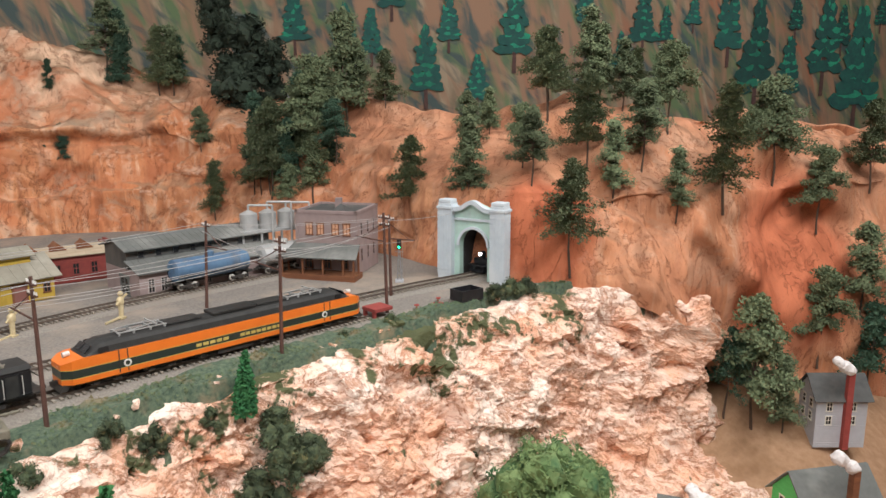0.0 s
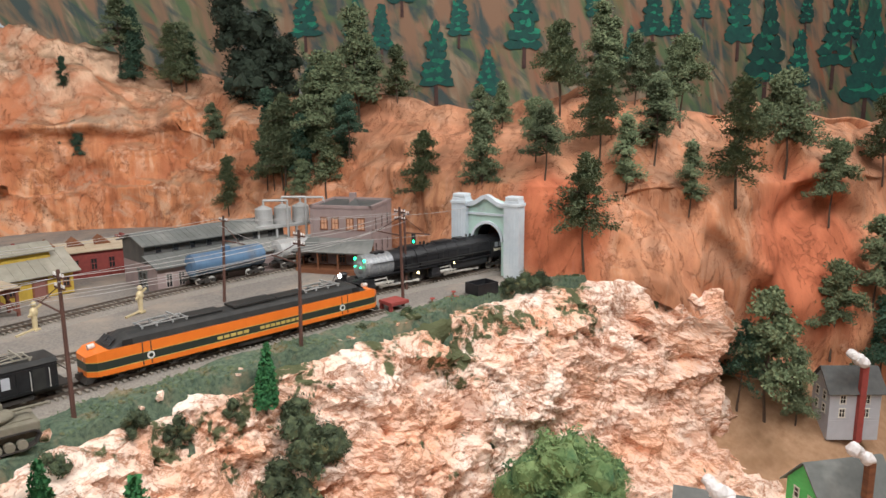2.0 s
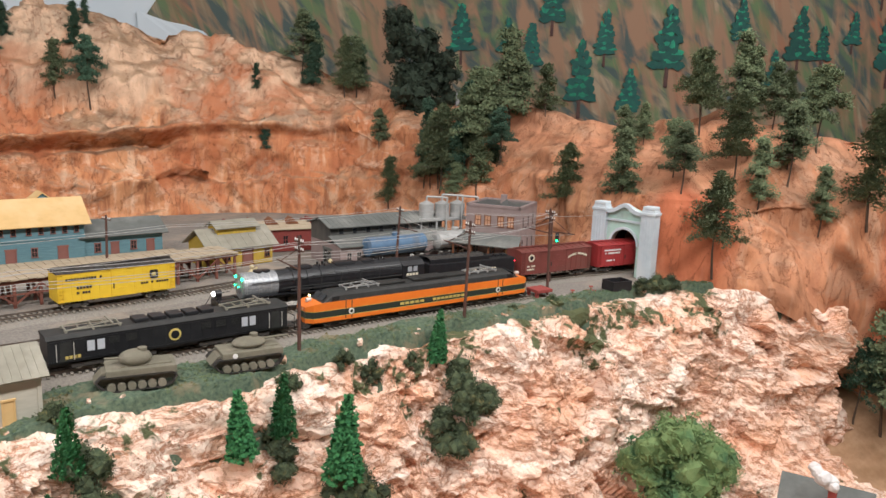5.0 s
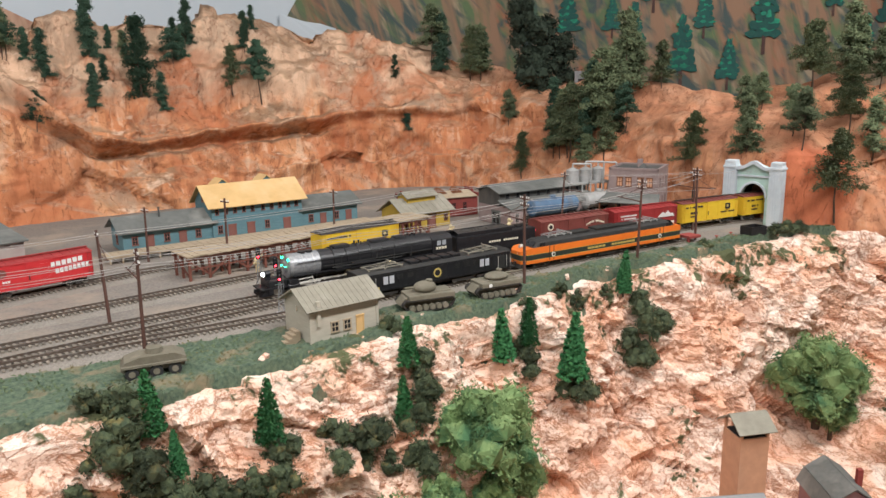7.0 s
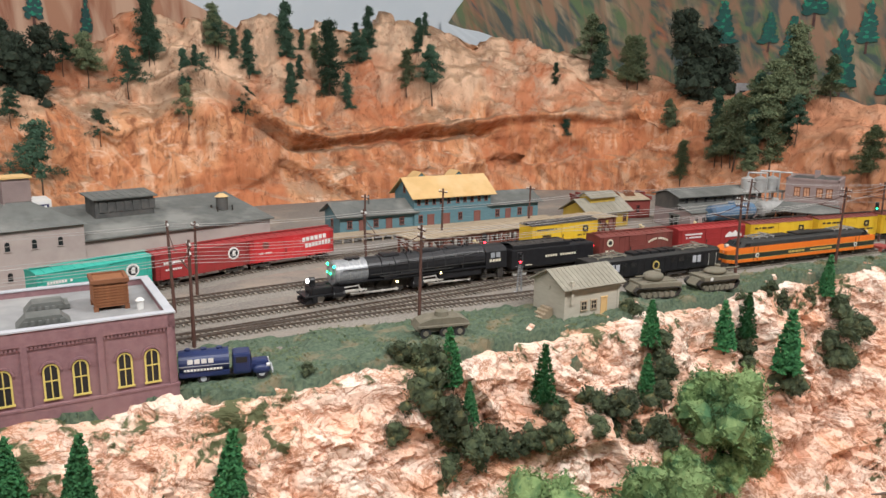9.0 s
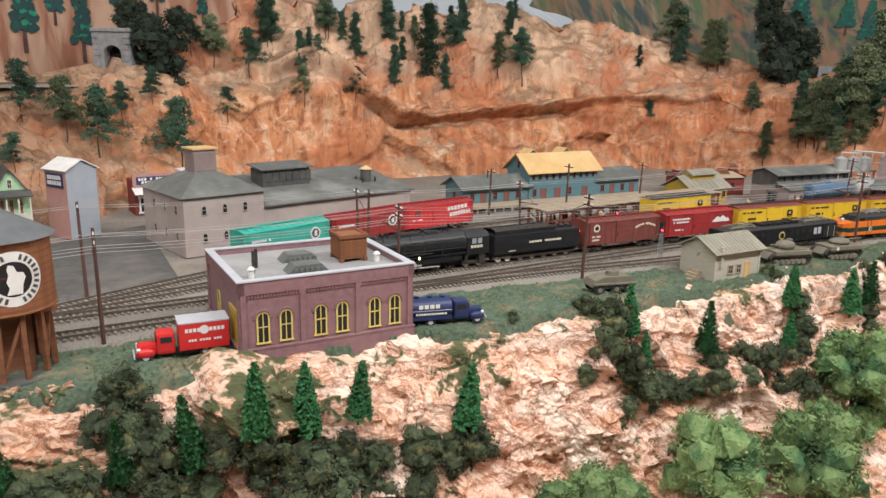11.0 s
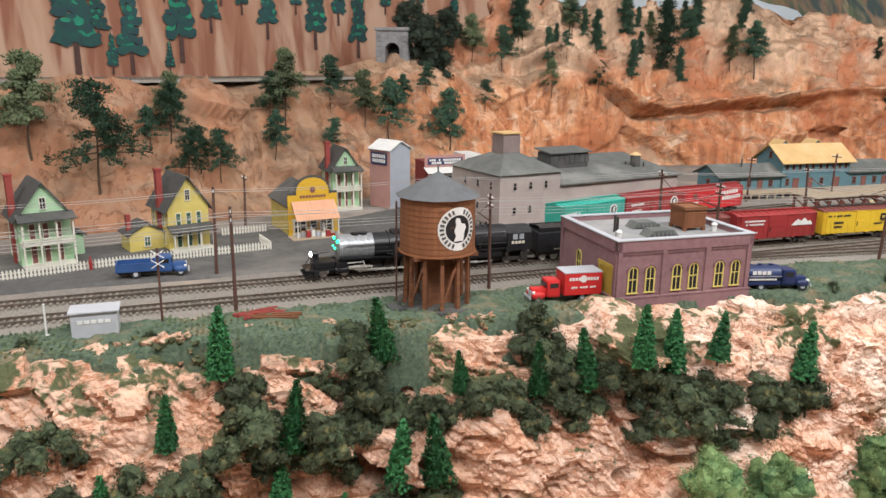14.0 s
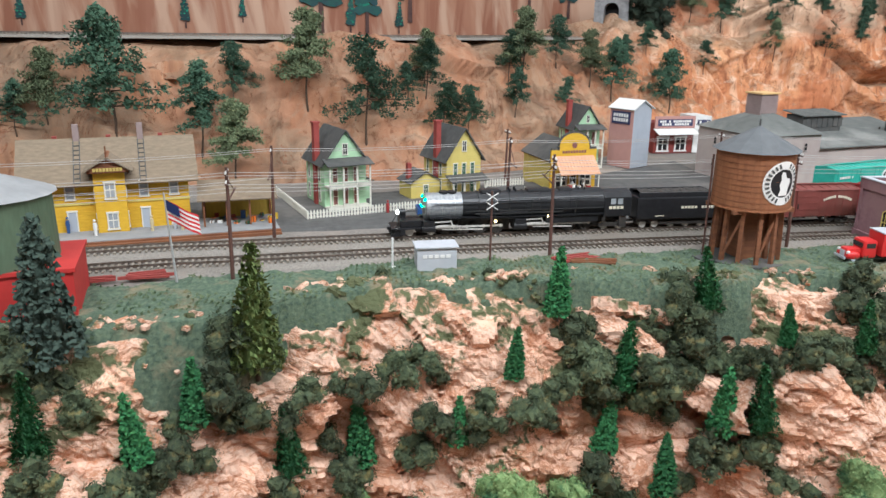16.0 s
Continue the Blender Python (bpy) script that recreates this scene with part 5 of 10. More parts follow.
def boxcab_electric():
    """A black boxcab electric locomotive with roof gear."""
    t = thing("boxcab_locomotive", "black boxcab electric locomotive with brown roof gear", "locomotive")
    h, w = 0.120, 0.0178
    bm = B()
    box(bm, -h, h, -w, w, 0.0100, 0.0335, 0.0008)
    for f in (-1, 1):
        box(bm, -h, h, f * w - 0.0004, f * w + 0.0004, 0.0305, 0.0312)
        box(bm, -h, h, f * w - 0.0004, f * w + 0.0004, 0.0118, 0.0126)
        for x in np.arange(-h + 0.02, h - 0.015, 0.0125):
            box(bm, x - 0.0004, x + 0.0004, f * w - 0.0004, f * w + 0.0004, 0.0126, 0.0305)
    body = part("body", bm, M["black"], t, "black riveted body")
    for f in (-1, 1):
        for x in (-0.062, -0.046, 0.028, 0.044, 0.060):
            bm = B()
            for k in range(6):
                box(bm, x - 0.005, x + 0.005, f * w - 0.0007, f * w + 0.0007, 0.0225 + k * 0.0012, 0.0231 + k * 0.0012)
            part("louvre", bm, M["roofgrey"], body)
        for x in (-0.113, -0.098, 0.098, 0.113):
            bm = B()
            rod(bm, (x, f * (w + 0.0012), 0.0125), (x, f * (w + 0.0012), 0.0285), 0.0004, n=5)
            for z in (0.0125, 0.0285):
                rod(bm, (x, f * w, z), (x, f * (w + 0.0012), z), 0.0004, n=5)
            part("grab_rail", bm, M["steel"], body)
        for x in (-0.105, 0.105):
            bm = B()
            box(bm, x - 0.005, x + 0.005, f * w - 0.0005, f * w + 0.0005, 0.0115, 0.0300)
            part("door", bm, M["roofgrey"], body)
    bm = B()
    prism(bm, [(-w - 0.0006, 0.0333), (w + 0.0006, 0.0333), (w * 0.7, 0.0362), (-w * 0.7, 0.0362)], -h - 0.001, h + 0.001)
    bm.transform(Matrix.Rotation(radians(90), 4, "Z"))
    part("roof", bm, M["roofgrey"], t)
    for x0, x1 in ((-0.040, -0.026), (-0.023, -0.009), (-0.006, 0.008), (0.011, 0.024), (0.027, 0.040)):
        bm = B()
        box(bm, x0, x1, -0.009, 0.009, 0.0360, 0.0400, 0.001)
        part("roof_hatch", bm, M["black"], t)
    for s in (-1, 1):
        bm = B()
        x = s * 0.078
        for y in (-0.009, 0.009):
            bar(bm, (x - 0.026, y, 0.0385), (x + 0.026, y, 0.0385), 0.0011)
            bar(bm, (x - 0.02, y, 0.0388), (x + 0.016, y * 0.7, 0.0415), 0.0009)
            for xx in (-0.024, 0, 0.024):
                rod(bm, (x + xx, y, 0.036), (x + xx, y, 0.0388), 0.0014)
        for xx in (-0.024, -0.012, 0, 0.012, 0.024):
            bar(bm, (x + xx, -0.010, 0.0385), (x + xx, 0.010, 0.0385), 0.001)
        bar(bm, (x + 0.016, -0.015, 0.0415), (x + 0.016, 0.015, 0.0415), 0.0013)
        part("pantograph", bm, M["hutroof"], t, "dusty folded pantograph")
    for f in (-1, 1):
        for x in (-0.083, -0.074, 0.070, 0.079):
            bm = B()
            box(bm, x - 0.0033, x + 0.0033, f * w - 0.0006, f * w + 0.0006, 0.0185, 0.0285)
            part("window", bm, M["boxgrey"], t, "pale side window")
        bm = B()
        rod(bm, (-0.004, f * (w - 0.0002), 0.0215), (-0.004, f * (w + 0.0006), 0.0215), 0.0062, n=24)
        e = part("emblem", bm, M["gold"], t, "round gold emblem")
        bm = B()
        rod(bm, (-0.004, f * (w - 0.0002), 0.0215), (-0.004, f * (w + 0.0009), 0.0215), 0.0042, n=20)
        part("emblem_centre", bm, M["black"], e)
        bars(t, M["gold"], -0.106, -0.092, f * (w + 0.0004), 0.0135, 0.0165, 4, name="number_bars")
    bm = B()
    box(bm, -h - 0.004, h + 0.004, -0.013, 0.013, 0.006, 0.0101)
    for s in (-1, 1):
        box(bm, s * (h + 0.001), s * (h + 0.011), -0.0145, 0.0145, 0.0085, 0.0102)
        box(bm, s * (h + 0.010), s * (h + 0.0165), -0.0016, 0.0016, 0.0068, 0.0098)
        for y in (-0.014, 0.014):
            bar(bm, (s * (h + 0.0105), y, 0.0035), (s * (h + 0.0105), y, 0.021), 0.0007)
        bar(bm, (s * (h + 0.0105), -0.014, 0.0205), (s * (h + 0.0105), 0.014, 0.0205), 0.0007)
    for f in (-1, 1):
        for c in (-0.082, -0.04, 0.04, 0.082):
            box(bm, c - 0.018, c + 0.018, f * 0.0135 - 0.0014, f * 0.0135 + 0.0014, 0.003, 0.0078, 0.0006)
    part("running_gear", bm, M["under"], t)
    for c in (-0.082, -0.04, 0.04, 0.082):
        for k in (-0.011, 0.011):
            for f in (-1, 1):
                o = part("wheel", WHEEL, None, t)
                o.matrix_basis = Matrix.Translation((c + k, f * 0.0095, 0.0047)) @ Matrix.Diagonal((1, -f, 1, 1))
    return t


ob = boxcab_electric()
ob.matrix_basis = on_track(near_line, s_at(near_line, 0.118), 0.08)


def tank_car(L_, body, label):
    t = thing("tank_car", label, "tank car")
    h = L_ / 2
    bm = B()
    rod(bm, (-h + 0.003, 0, 0.0265), (h - 0.003, 0, 0.0265), 0.0155, n=28)
    for s in (-1, 1):
        rod(bm, (s * (h - 0.003), 0, 0.0265), (s * h, 0, 0.0265), 0.0155, 0.010, n=28)
    tk = part("tank", bm, M[body], t, smooth=False)
    for x in np.linspace(-h + 0.02, h - 0.02, 5):
        part("band", rod(B(), (x - 0.0005, 0, 0.0265), (x + 0.0005, 0, 0.0265), 0.0158, n=28), M[body], tk)
    bm = B()
    rod(bm, (0, 0, 0.04), (0, 0, 0.0465), 0.0065, n=18)
    rod(bm, (0, 0, 0.0465), (0, 0, 0.0478), 0.0065, 0.004, n=18)
    part("dome", bm, M[body], t)
    bm = B()
    box(bm, -h - 0.004, h + 0.004, -0.004, 0.004, 0.0082, 0.0112)
    for f in (-1, 1):
        box(bm, -h + 0.004, h - 0.004, f * 0.0162 - 0.0016, f * 0.0162 + 0.0016, 0.0205, 0.0212)
    for s in (-1, 1):
        box(bm, s * (h - 0.006), s * (h + 0.002), -0.015, 0.015, 0.0100, 0.0112)
        box(bm, s * (h + 0.004), s * (h + 0.0095), -0.0016, 0.0016, 0.0068, 0.0098)
    for x in (-h + 0.02, h - 0.02):
        box(bm, x - 0.004, x + 0.004, -0.010, 0.010, 0.0102, 0.0135)
    part("underframe", bm, M["under"], t)
    for x in (-h + 0.019, h - 0.019):
        truck(t, x)
    return t


ob = tank_car(0.118, "tankblue", "weathered blue tank car standing by the freight shed")
ob.matrix_basis = on_track(rear_line, s_at(rear_line, 0.585))
ob = tank_car(0.09, "tankgrey", "dull silver tank car beyond the blue one")
ob.matrix_basis = on_track(rear_line, s_at(rear_line, 0.712), 0.03)


# ---- buildings; local x along the front, y back from it, z up ----
WIN = {}


def win_mesh(w, h, style, fr, gl):
    """Frame and pane meshes of a window, centred at the sill's middle, facing -y."""
    keyw = (round(w, 5), round(h, 5), style, fr, gl)
    if keyw not in WIN:
        b = max(0.0007, w * 0.12)
        bm = B()
        d0, d1 = -0.0010, 0.0002
        arch = style in ("arch", "arch2")
        box(bm, -w / 2, -w / 2 + b, d0, d1, 0, h if not arch else h - w / 2)
        box(bm, w / 2 - b, w / 2, d0, d1, 0, h if not arch else h - w / 2)
        box(bm, -w / 2 - b * 0.5, w / 2 + b * 0.5, d0 * 1.5, d1, -b, 0)
        if arch:
            for k in range(8):
                a0, a1 = math.pi * k / 8, math.pi * (k + 1) / 8
                r = w / 2 - b / 2
                bar(bm, (math.cos(a0) * r, -0.0004, h - w / 2 + math.sin(a0) * r), (math.cos(a1) * r, -0.0004, h - w / 2 + math.sin(a1) * r), b, 0.0012)
        else:
            box(bm, -w / 2 - b * 0.4, w / 2 + b * 0.4, d0 * 1.3, d1, h - b, h + b * 0.3)
        if style != "door":
            box(bm, -w / 2, w / 2, d0 * 0.8, d1, h * 0.5 - b * 0.35, h * 0.5 + b * 0.35)
        if style in ("four", "arch2"):
            box(bm, -b * 0.3, b * 0.3, d0 * 0.7, d1, 0, h * 0.96)
        me = mesh_of("window_frame", bm, M[fr])
        bm = B()
        if arch:
            pts = [(-w / 2 + b * 0.5, 0.0)] + [(-math.cos(math.pi * k / 10) * (w / 2 - b * 0.4), h - w / 2 + math.sin(math.pi * k / 10) * (w / 2 - b * 0.4)) for k in range(11)] + [(w / 2 - b * 0.5, 0.0)]
            prism(bm, pts, -0.0004, 0.0002)
        else:
            box(bm, -w / 2 + b * 0.6, w / 2 - b * 0.6, -0.0004, 0.0002, b * 0.3, h - b * 0.4)
        WIN[keyw] = (me, mesh_of("pane", bm, M[gl]))
    return WIN[keyw]


def win(t, face, u, z, w, h, fr="white", gl="glass", style="sash", size=(0, 0), name="window", label=""):
    a, p = win_mesh(w, h, style, fr, gl)
    o = part(name, a, None, t, label)
    L_, D_ = size
    o.matrix_basis = {"F": Matrix.Translation((u, 0, z)), "L": Matrix.Translation((0, u, z)) @ Matrix.Rotation(radians(-90), 4, "Z"), "R": Matrix.Translation((L_, u, z)) @ Matrix.Rotation(radians(90), 4, "Z"), "B": Matrix.Translation((u, D_, z)) @ Matrix.Rotation(radians(180), 4, "Z")}[face]
    part("pane" if name == "window" else "door_panel", p, None, o)
    return o


def walls(t, x0, x1, y0, y1, z0, z1, material, rise=0.0, axis="x", name="wall", label="", lines=0.0):
    """A walled block, its gables in one piece with it."""
    bm = B()
    if rise and axis == "x":
        prism(bm, [(-y1, z0), (-y1, z1), (-(y0 + y1) / 2, z1 + rise), (-y0, z1), (-y0, z0)], x0, x1)
        bm.transform(Matrix.Rotation(radians(-90), 4, "Z") @ Matrix.Diagonal((1, 1, 1, 1)))
    elif rise:
        prism(bm, [(x0, z0), (x0, z1), ((x0 + x1) / 2, z1 + rise), (x1, z1), (x1, z0)], y0, y1)
    else:
        box(bm, x0, x1, y0, y1, z0, z1)
    ob = part(name, bm, M[material], t, label)
    if lines:
        bm = B()
        z = z0 + lines
        while z < z1 - 0.0005:
            box(bm, x0 - 0.0003, x1 + 0.0003, y0 - 0.0003, y1 + 0.0003, z - 0.0002, z + 0.0002)
            z += lines
        tagged(part("siding", bm, M[material], ob), kind="stuff")
    return ob


def slab(t, pts, th, material, name="roof", label="", seams=0, seam_dir=None):
    """A sloped roof slab from four corners, low edge first (a, b low; c, d high)."""
    a, b, c, d = [Vector(p) for p in pts]
    n = (b - a).cross(d - a).normalized()
    if n.z < 0:
        n = -n
    bm = B()
    lo = [bm.verts.new(p) for p in (a, b, c, d)]
    hi = [bm.verts.new(p + n * th) for p in (a, b, c, d)]
    bm.faces.new(lo[::-1])
    bm.faces.new(hi)
    for i in range(4):
        bm.faces.new((lo[i], lo[(i + 1) % 4], hi[(i + 1) % 4], hi[i]))
    bmesh.ops.recalc_face_normals(bm, faces=bm.faces[:])
    ob = part(name, bm, M[material], t, label)
    for i in range(1, seams):
        u = i / seams
        bm = B()
        part("seam", bar(bm, a.lerp(b, u) + n * th, d.lerp(c, u) + n * th, 0.0009, 0.0009), M[material], ob)
    return ob


def gable(t, x0, x1, y0, y1, z, rise, over, material, axis="x", th=0.0016, seams=0, label=""):
    if axis == "x":
        k = rise / ((y1 - y0) / 2)
        ym = (y0 + y1) / 2
        slab(t, [(x0 - over, y0 - over, z - over * k), (x1 + over, y0 - over, z - over * k), (x1 + over, ym, z + rise), (x0 - over, ym, z + rise)], th, material, seams=seams, label=label)
        slab(t, [(x1 + over, y1 + over, z - over * k), (x0 - over, y1 + over, z - over * k), (x0 - over, ym, z + rise), (x1 + over, ym, z + rise)], th, material, label=label)
    else:
        k = rise / ((x1 - x0) / 2)
        xm = (x0 + x1) / 2
        slab(t, [(x0 - over, y1 + over, z - over * k), (x0 - over, y0 - over, z - over * k), (xm, y0 - over, z + rise), (xm, y1 + over, z + rise)], th, material, seams=seams, label=label)
        slab(t, [(x1 + over, y0 - over, z - over * k), (x1 + over, y1 + over, z - over * k), (xm, y1 + over, z + rise), (xm, y0 - over, z + rise)], th, material, seams=seams, label=label)


def hip(t, x0, x1, y0, y1, z, top, over, material, ridge=0.0, name="roof", label=""):
    """A pyramid or hipped roof."""
    bm = B()
    xm, ym = (x0 + x1) / 2, (y0 + y1) / 2
    b = [bm.verts.new(p) for p in ((x0 - over, y0 - over, z), (x1 + over, y0 - over, z), (x1 + over, y1 + over, z), (x0 - over, y1 + over, z))]
    c = [bm.verts.new(p) for p in ((xm - ridge, ym, top), (xm + ridge, ym, top))] if ridge else [bm.verts.new((xm, ym, top))] * 2
    bm.faces.new(b[::-1])
    for f in ((b[0], b[1], c[1], c[0]), (b[1], b[2], c[1]), (b[2], b[3], c[0], c[1]), (b[3], b[0], c[0])):
        bm.faces.new(list(dict.fromkeys(f)))
    bmesh.ops.recalc_face_normals(bm, faces=bm.faces[:])
    return part(name, bm, M[material], t, label)


def block(t, name, material, *b6, bev=0.0, label=""):
    bm = B()
    box(bm, *b6, bev)
    return part(name, bm, M[material], t, label)


def posts(t, pts, z0, z1, w, material, name="post"):
    for x, y in pts:
        block(t, name, material, x - w / 2, x + w / 2, y - w / 2, y + w / 2, z0, z1)


def at(x, y, rz=0, z=0.0):
    return pose(x, y, z, 0, 0, rz)


def tunnel_portal():
    t = thing("tunnel_portal", "pale blue-grey cast stone tunnel portal with arched opening", "tunnel portal", at(0.8585, 0.7195, -79.5) @ Matrix.Diagonal((0.94, 1, 1.045, 1)))
    W, hw, sp = 0.108, 0.0245, 0.048
    arc = [(W / 2 - math.cos(math.pi * k / 16) * hw, sp + math.sin(math.pi * k / 16) * hw) for k in range(17)]
    bm = B()
    prism(bm, [(0, -0.004), (0, 0.100), (W * 0.25, 0.101), (W * 0.5, 0.110), (W * 0.75, 0.101), (W, 0.100), (W, -0.004), (W / 2 + hw, -0.004)] + arc[::-1] + [(W / 2 - hw, -0.004)], 0.0, 0.014)
    part("face_wall", bm, M["portalgreen"], t, "mint-tinted stone face with sooty patches")
    for k in range(16):
        bm = B()
        (x0, z0), (x1, z1) = arc[k], arc[k + 1]
        sc = 1.16
        q = [(x0, z0), (x1, z1), (W / 2 + (x1 - W / 2) * sc, sp + (z1 - sp) * sc), (W / 2 + (x0 - W / 2) * sc, sp + (z0 - sp) * sc)]
        part("arch_stone", prism(bm, q, -0.003, 0.0), M["portal"], t)
    for x0 in (-0.004, W - 0.020):
        bm = B()
        box(bm, x0, x0 + 0.024, -0.010, 0.010, -0.004, 0.108, 0.0006)
        p = part("pilaster", bm, M["portal"], t, "ribbed pale stone pilaster")
        bm = B()
        box(bm, x0 - 0.002, x0 + 0.026, -0.012, 0.012, 0.100, 0.104, 0.0005)
        box(bm, x0 + 0.001, x0 + 0.023, -0.010, 0.010, 0.108, 0.1135, 0.0015)
        part("capital", bm, M["portal"], p)
        for dx in (0.005, 0.010, 0.015):
            block(p, "rib", "portal", x0 + dx, x0 + dx + 0.003, -0.0112, -0.0098, 0.012, 0.092)
        for z in np.arange(0.006, 0.1, 0.0065):
            block(p, "stone", "portal", x0 - 0.0006, x0 + 0.0246, -0.0106, 0.0104, z, z + 0.0055)
    bm = B()
    n = 20
    for k in range(n):
        u0, u1 = k / n, (k + 1) / n
        f = lambda u: 0.0995 + 0.0115 * math.exp(-((u - 0.5) / 0.22) ** 2)
        x0, x1 = 0.018 + (W - 0.036) * u0, 0.018 + (W - 0.036) * u1
        bar(bm, (x0, -0.003, f(u0)), (x1, -0.003, f(u1)), 0.010, 0.006)
    part("cornice", bm, M["portal"], t)
    block(t, "string_course", "portal", 0.016, W - 0.016, -0.0035, 0.002, 0.0845, 0.0875)
    bm = B()
    for (x0, z0), (x1, z1) in zip([(W / 2 - hw, -0.006)] + arc, arc + [(W / 2 + hw, -0.006)]):
        v = [bm.verts.new(p) for p in ((x0, 0.012, z0), (x1, 0.012, z1), (x1, 0.5, z1), (x0, 0.5, z0))]
        bm.faces.new(v)
        v = [bm.verts.new(p) for p in ((W / 2 + (x0 - W / 2) * 1.06, 0.0135, z0 * 1.03), (W / 2 + (x1 - W / 2) * 1.06, 0.0135, z1 * 1.03), (W / 2 + (x1 - W / 2) * 1.06, 0.5, z1 * 1.03), (W / 2 + (x0 - W / 2) * 1.06, 0.5, z0 * 1.03))]
        bm.faces.new(v[::-1])
    part("lining", bm, M["nearblack"], t, "near-black tunnel lining")
    return t


tunnel_portal()

# grey two-storey office with a porch
t = thing("stone_office", "grey-mauve two-storey stone office with a roofed porch", "building", at(0.728, 0.905, -63))
S = (0.098, 0.10)
walls(t, 0, S[0], 0, S[1], 0, 0.094, "pinkgrey")
bm = B()
for x0, x1, y0, y1 in ((-0.001, S[0] + 0.001, -0.001, 0.0035), (-0.001, S[0] + 0.001, S[1] - 0.0035, S[1] + 0.001), (-0.001, 0.0035, -0.001, S[1] + 0.001), (S[0] - 0.0035, S[0] + 0.001, -0.001, S[1] + 0.001)):
    box(bm, x0, x1, y0, y1, 0.094, 0.0985)
part("parapet", bm, M["pinkgrey"], t)
block(t, "roof", "darkroof", 0.003, S[0] - 0.003, 0.003, S[1] - 0.003, 0.093, 0.0955)
block(t, "chimney", "pinkgrey", 0.045, 0.055, 0.05, 0.058, 0.094, 0.112, bev=0.0006)
hip(t, 0.052, 0.072, 0.02, 0.045, 0.0955, 0.106, 0.002, "darkroof", name="skylight")
for c in ((0.0, 0.0), (S[0], 0.0), (S[0], S[1])):
    for k in range(16):
        w = 0.0045 if k % 2 else 0.003
        block(t, "quoin", "pinkgrey", max(c[0] - w, -0.0008), min(c[0] + w, S[0] + 0.0008), max(c[1] - w, -0.0008), min(c[1] + w, S[1] + 0.0008), k * 0.0058, k * 0.0058 + 0.0052)
for u in (0.022, 0.040, 0.064, 0.082):
    win(t, "F", u, 0.062, 0.012, 0.018, "orange" if False else "wood", "awning", "four", S)
for u in (0.02, 0.05, 0.078):
    win(t, "R", u, 0.060, 0.008, 0.019, "pinkgrey", "glass", "sash", S)
    win(t, "R", u, 0.020, 0.008, 0.020, "pinkgrey", "glass", "sash", S)
slab(t, [(-0.016, -0.040, 0.032), (S[0] + 0.012, -0.040, 0.032), (S[0] + 0.004, 0.002, 0.047), (-0.008, 0.002, 0.047)], 0.0018, "slate", name="porch_roof", seams=14)
block(t, "porch_deck", "wood", -0.012, S[0] + 0.008, -0.036, 0, -0.002, 0.007)
posts(t, [(x, -0.034) for x in (-0.009, 0.024, 0.056, 0.088, 0.104)], 0.0065, 0.034, 0.0026, "wood")
posts(t, [(-0.009, -0.012), (0.104, -0.012)], 0.0065, 0.04, 0.0026, "wood")
block(t, "porch_beam", "wood", -0.012, S[0] + 0.008, -0.036, -0.033, 0.0325, 0.035)
for u in (0.02, 0.05, 0.078):
    win(t, "F", u, 0.01, 0.012, 0.02, "wood", "glass", "four", S)

# freight shed with a raised clerestory
t = thing("freight_shed", "long mauve freight shed with dark clerestory roof", "shed", at(0.487, 0.935, -4))
S = (0.225, 0.105)
walls(t, 0, S[0], 0, S[1], 0, 0.036, "pinkgrey")
walls(t, 0.0, S[0], 0.036, S[1], 0.036, 0.062, "darkroof", name="clerestory", label="dark boarded clerestory")
slab(t, [(-0.004, -0.006, 0.0345), (S[0] + 0.004, -0.006, 0.0345), (S[0] + 0.004, 0.036, 0.047), (-0.004, 0.036, 0.047)], 0.0016, "slate", seams=26, label="grey-green ribbed roof")
slab(t, [(-0.006, 0.028, 0.061), (S[0] + 0.006, 0.028, 0.061), (S[0] + 0.006, 0.070, 0.074), (-0.006, 0.070, 0.074)], 0.0016, "slate", seams=26)
slab(t, [(S[0] + 0.006, 0.112, 0.061), (-0.006, 0.112, 0.061), (-0.006, 0.070, 0.074), (S[0] + 0.006, 0.070, 0.074)], 0.0016, "slate")
bm = B()
prism(bm, [(-S[1], 0.062), (-0.070, 0.073), (-0.036, 0.062)], 0.0, S[0])
bm.transform(Matrix.Rotation(radians(-90), 4, "Z"))
part("gable_wall", bm, M["darkroof"], t)
for u in np.linspace(0.02, 0.2, 8):
    o = win(t, "F", u, 0.0495, 0.010, 0.010, "darkroof", "glass", "sash", S)
    o.matrix_basis = Matrix.Translation((u, 0.036, 0.0495))
for u in (0.016, 0.034, 0.10, 0.16, 0.2):
    win(t, "F", u, 0.008, 0.010, 0.019, "mauve", "glass", "four", S)
win(t, "L", 0.045, 0.001, 0.028, 0.026, "slate", "glass", "four", S, name="door", label="wide dark shed door")

# tanks on a steel stand
t = thing("storage_tanks", "three silver tanks on a pale steel stand with pipes", "tank", at(0.668, 0.955, -14))
for i in range(3):
    bm = B()
    rod(bm, (0.016 + i * 0.031, 0.018, 0.066), (0.016 + i * 0.031, 0.018, 0.091), 0.0135, n=24)
    rod(bm, (0.016 + i * 0.031, 0.018, 0.091), (0.016 + i * 0.031, 0.018, 0.096), 0.0135, 0.003, n=24)
    for z in (0.072, 0.085):
        rod(bm, (0.016 + i * 0.031, 0.018, z), (0.016 + i * 0.031, 0.018, z + 0.001), 0.0139, n=24)
    part("tank", bm, M["tankgrey"], t)
block(t, "platform", "tankgrey", -0.004, 0.098, 0.0, 0.036, 0.062, 0.066)
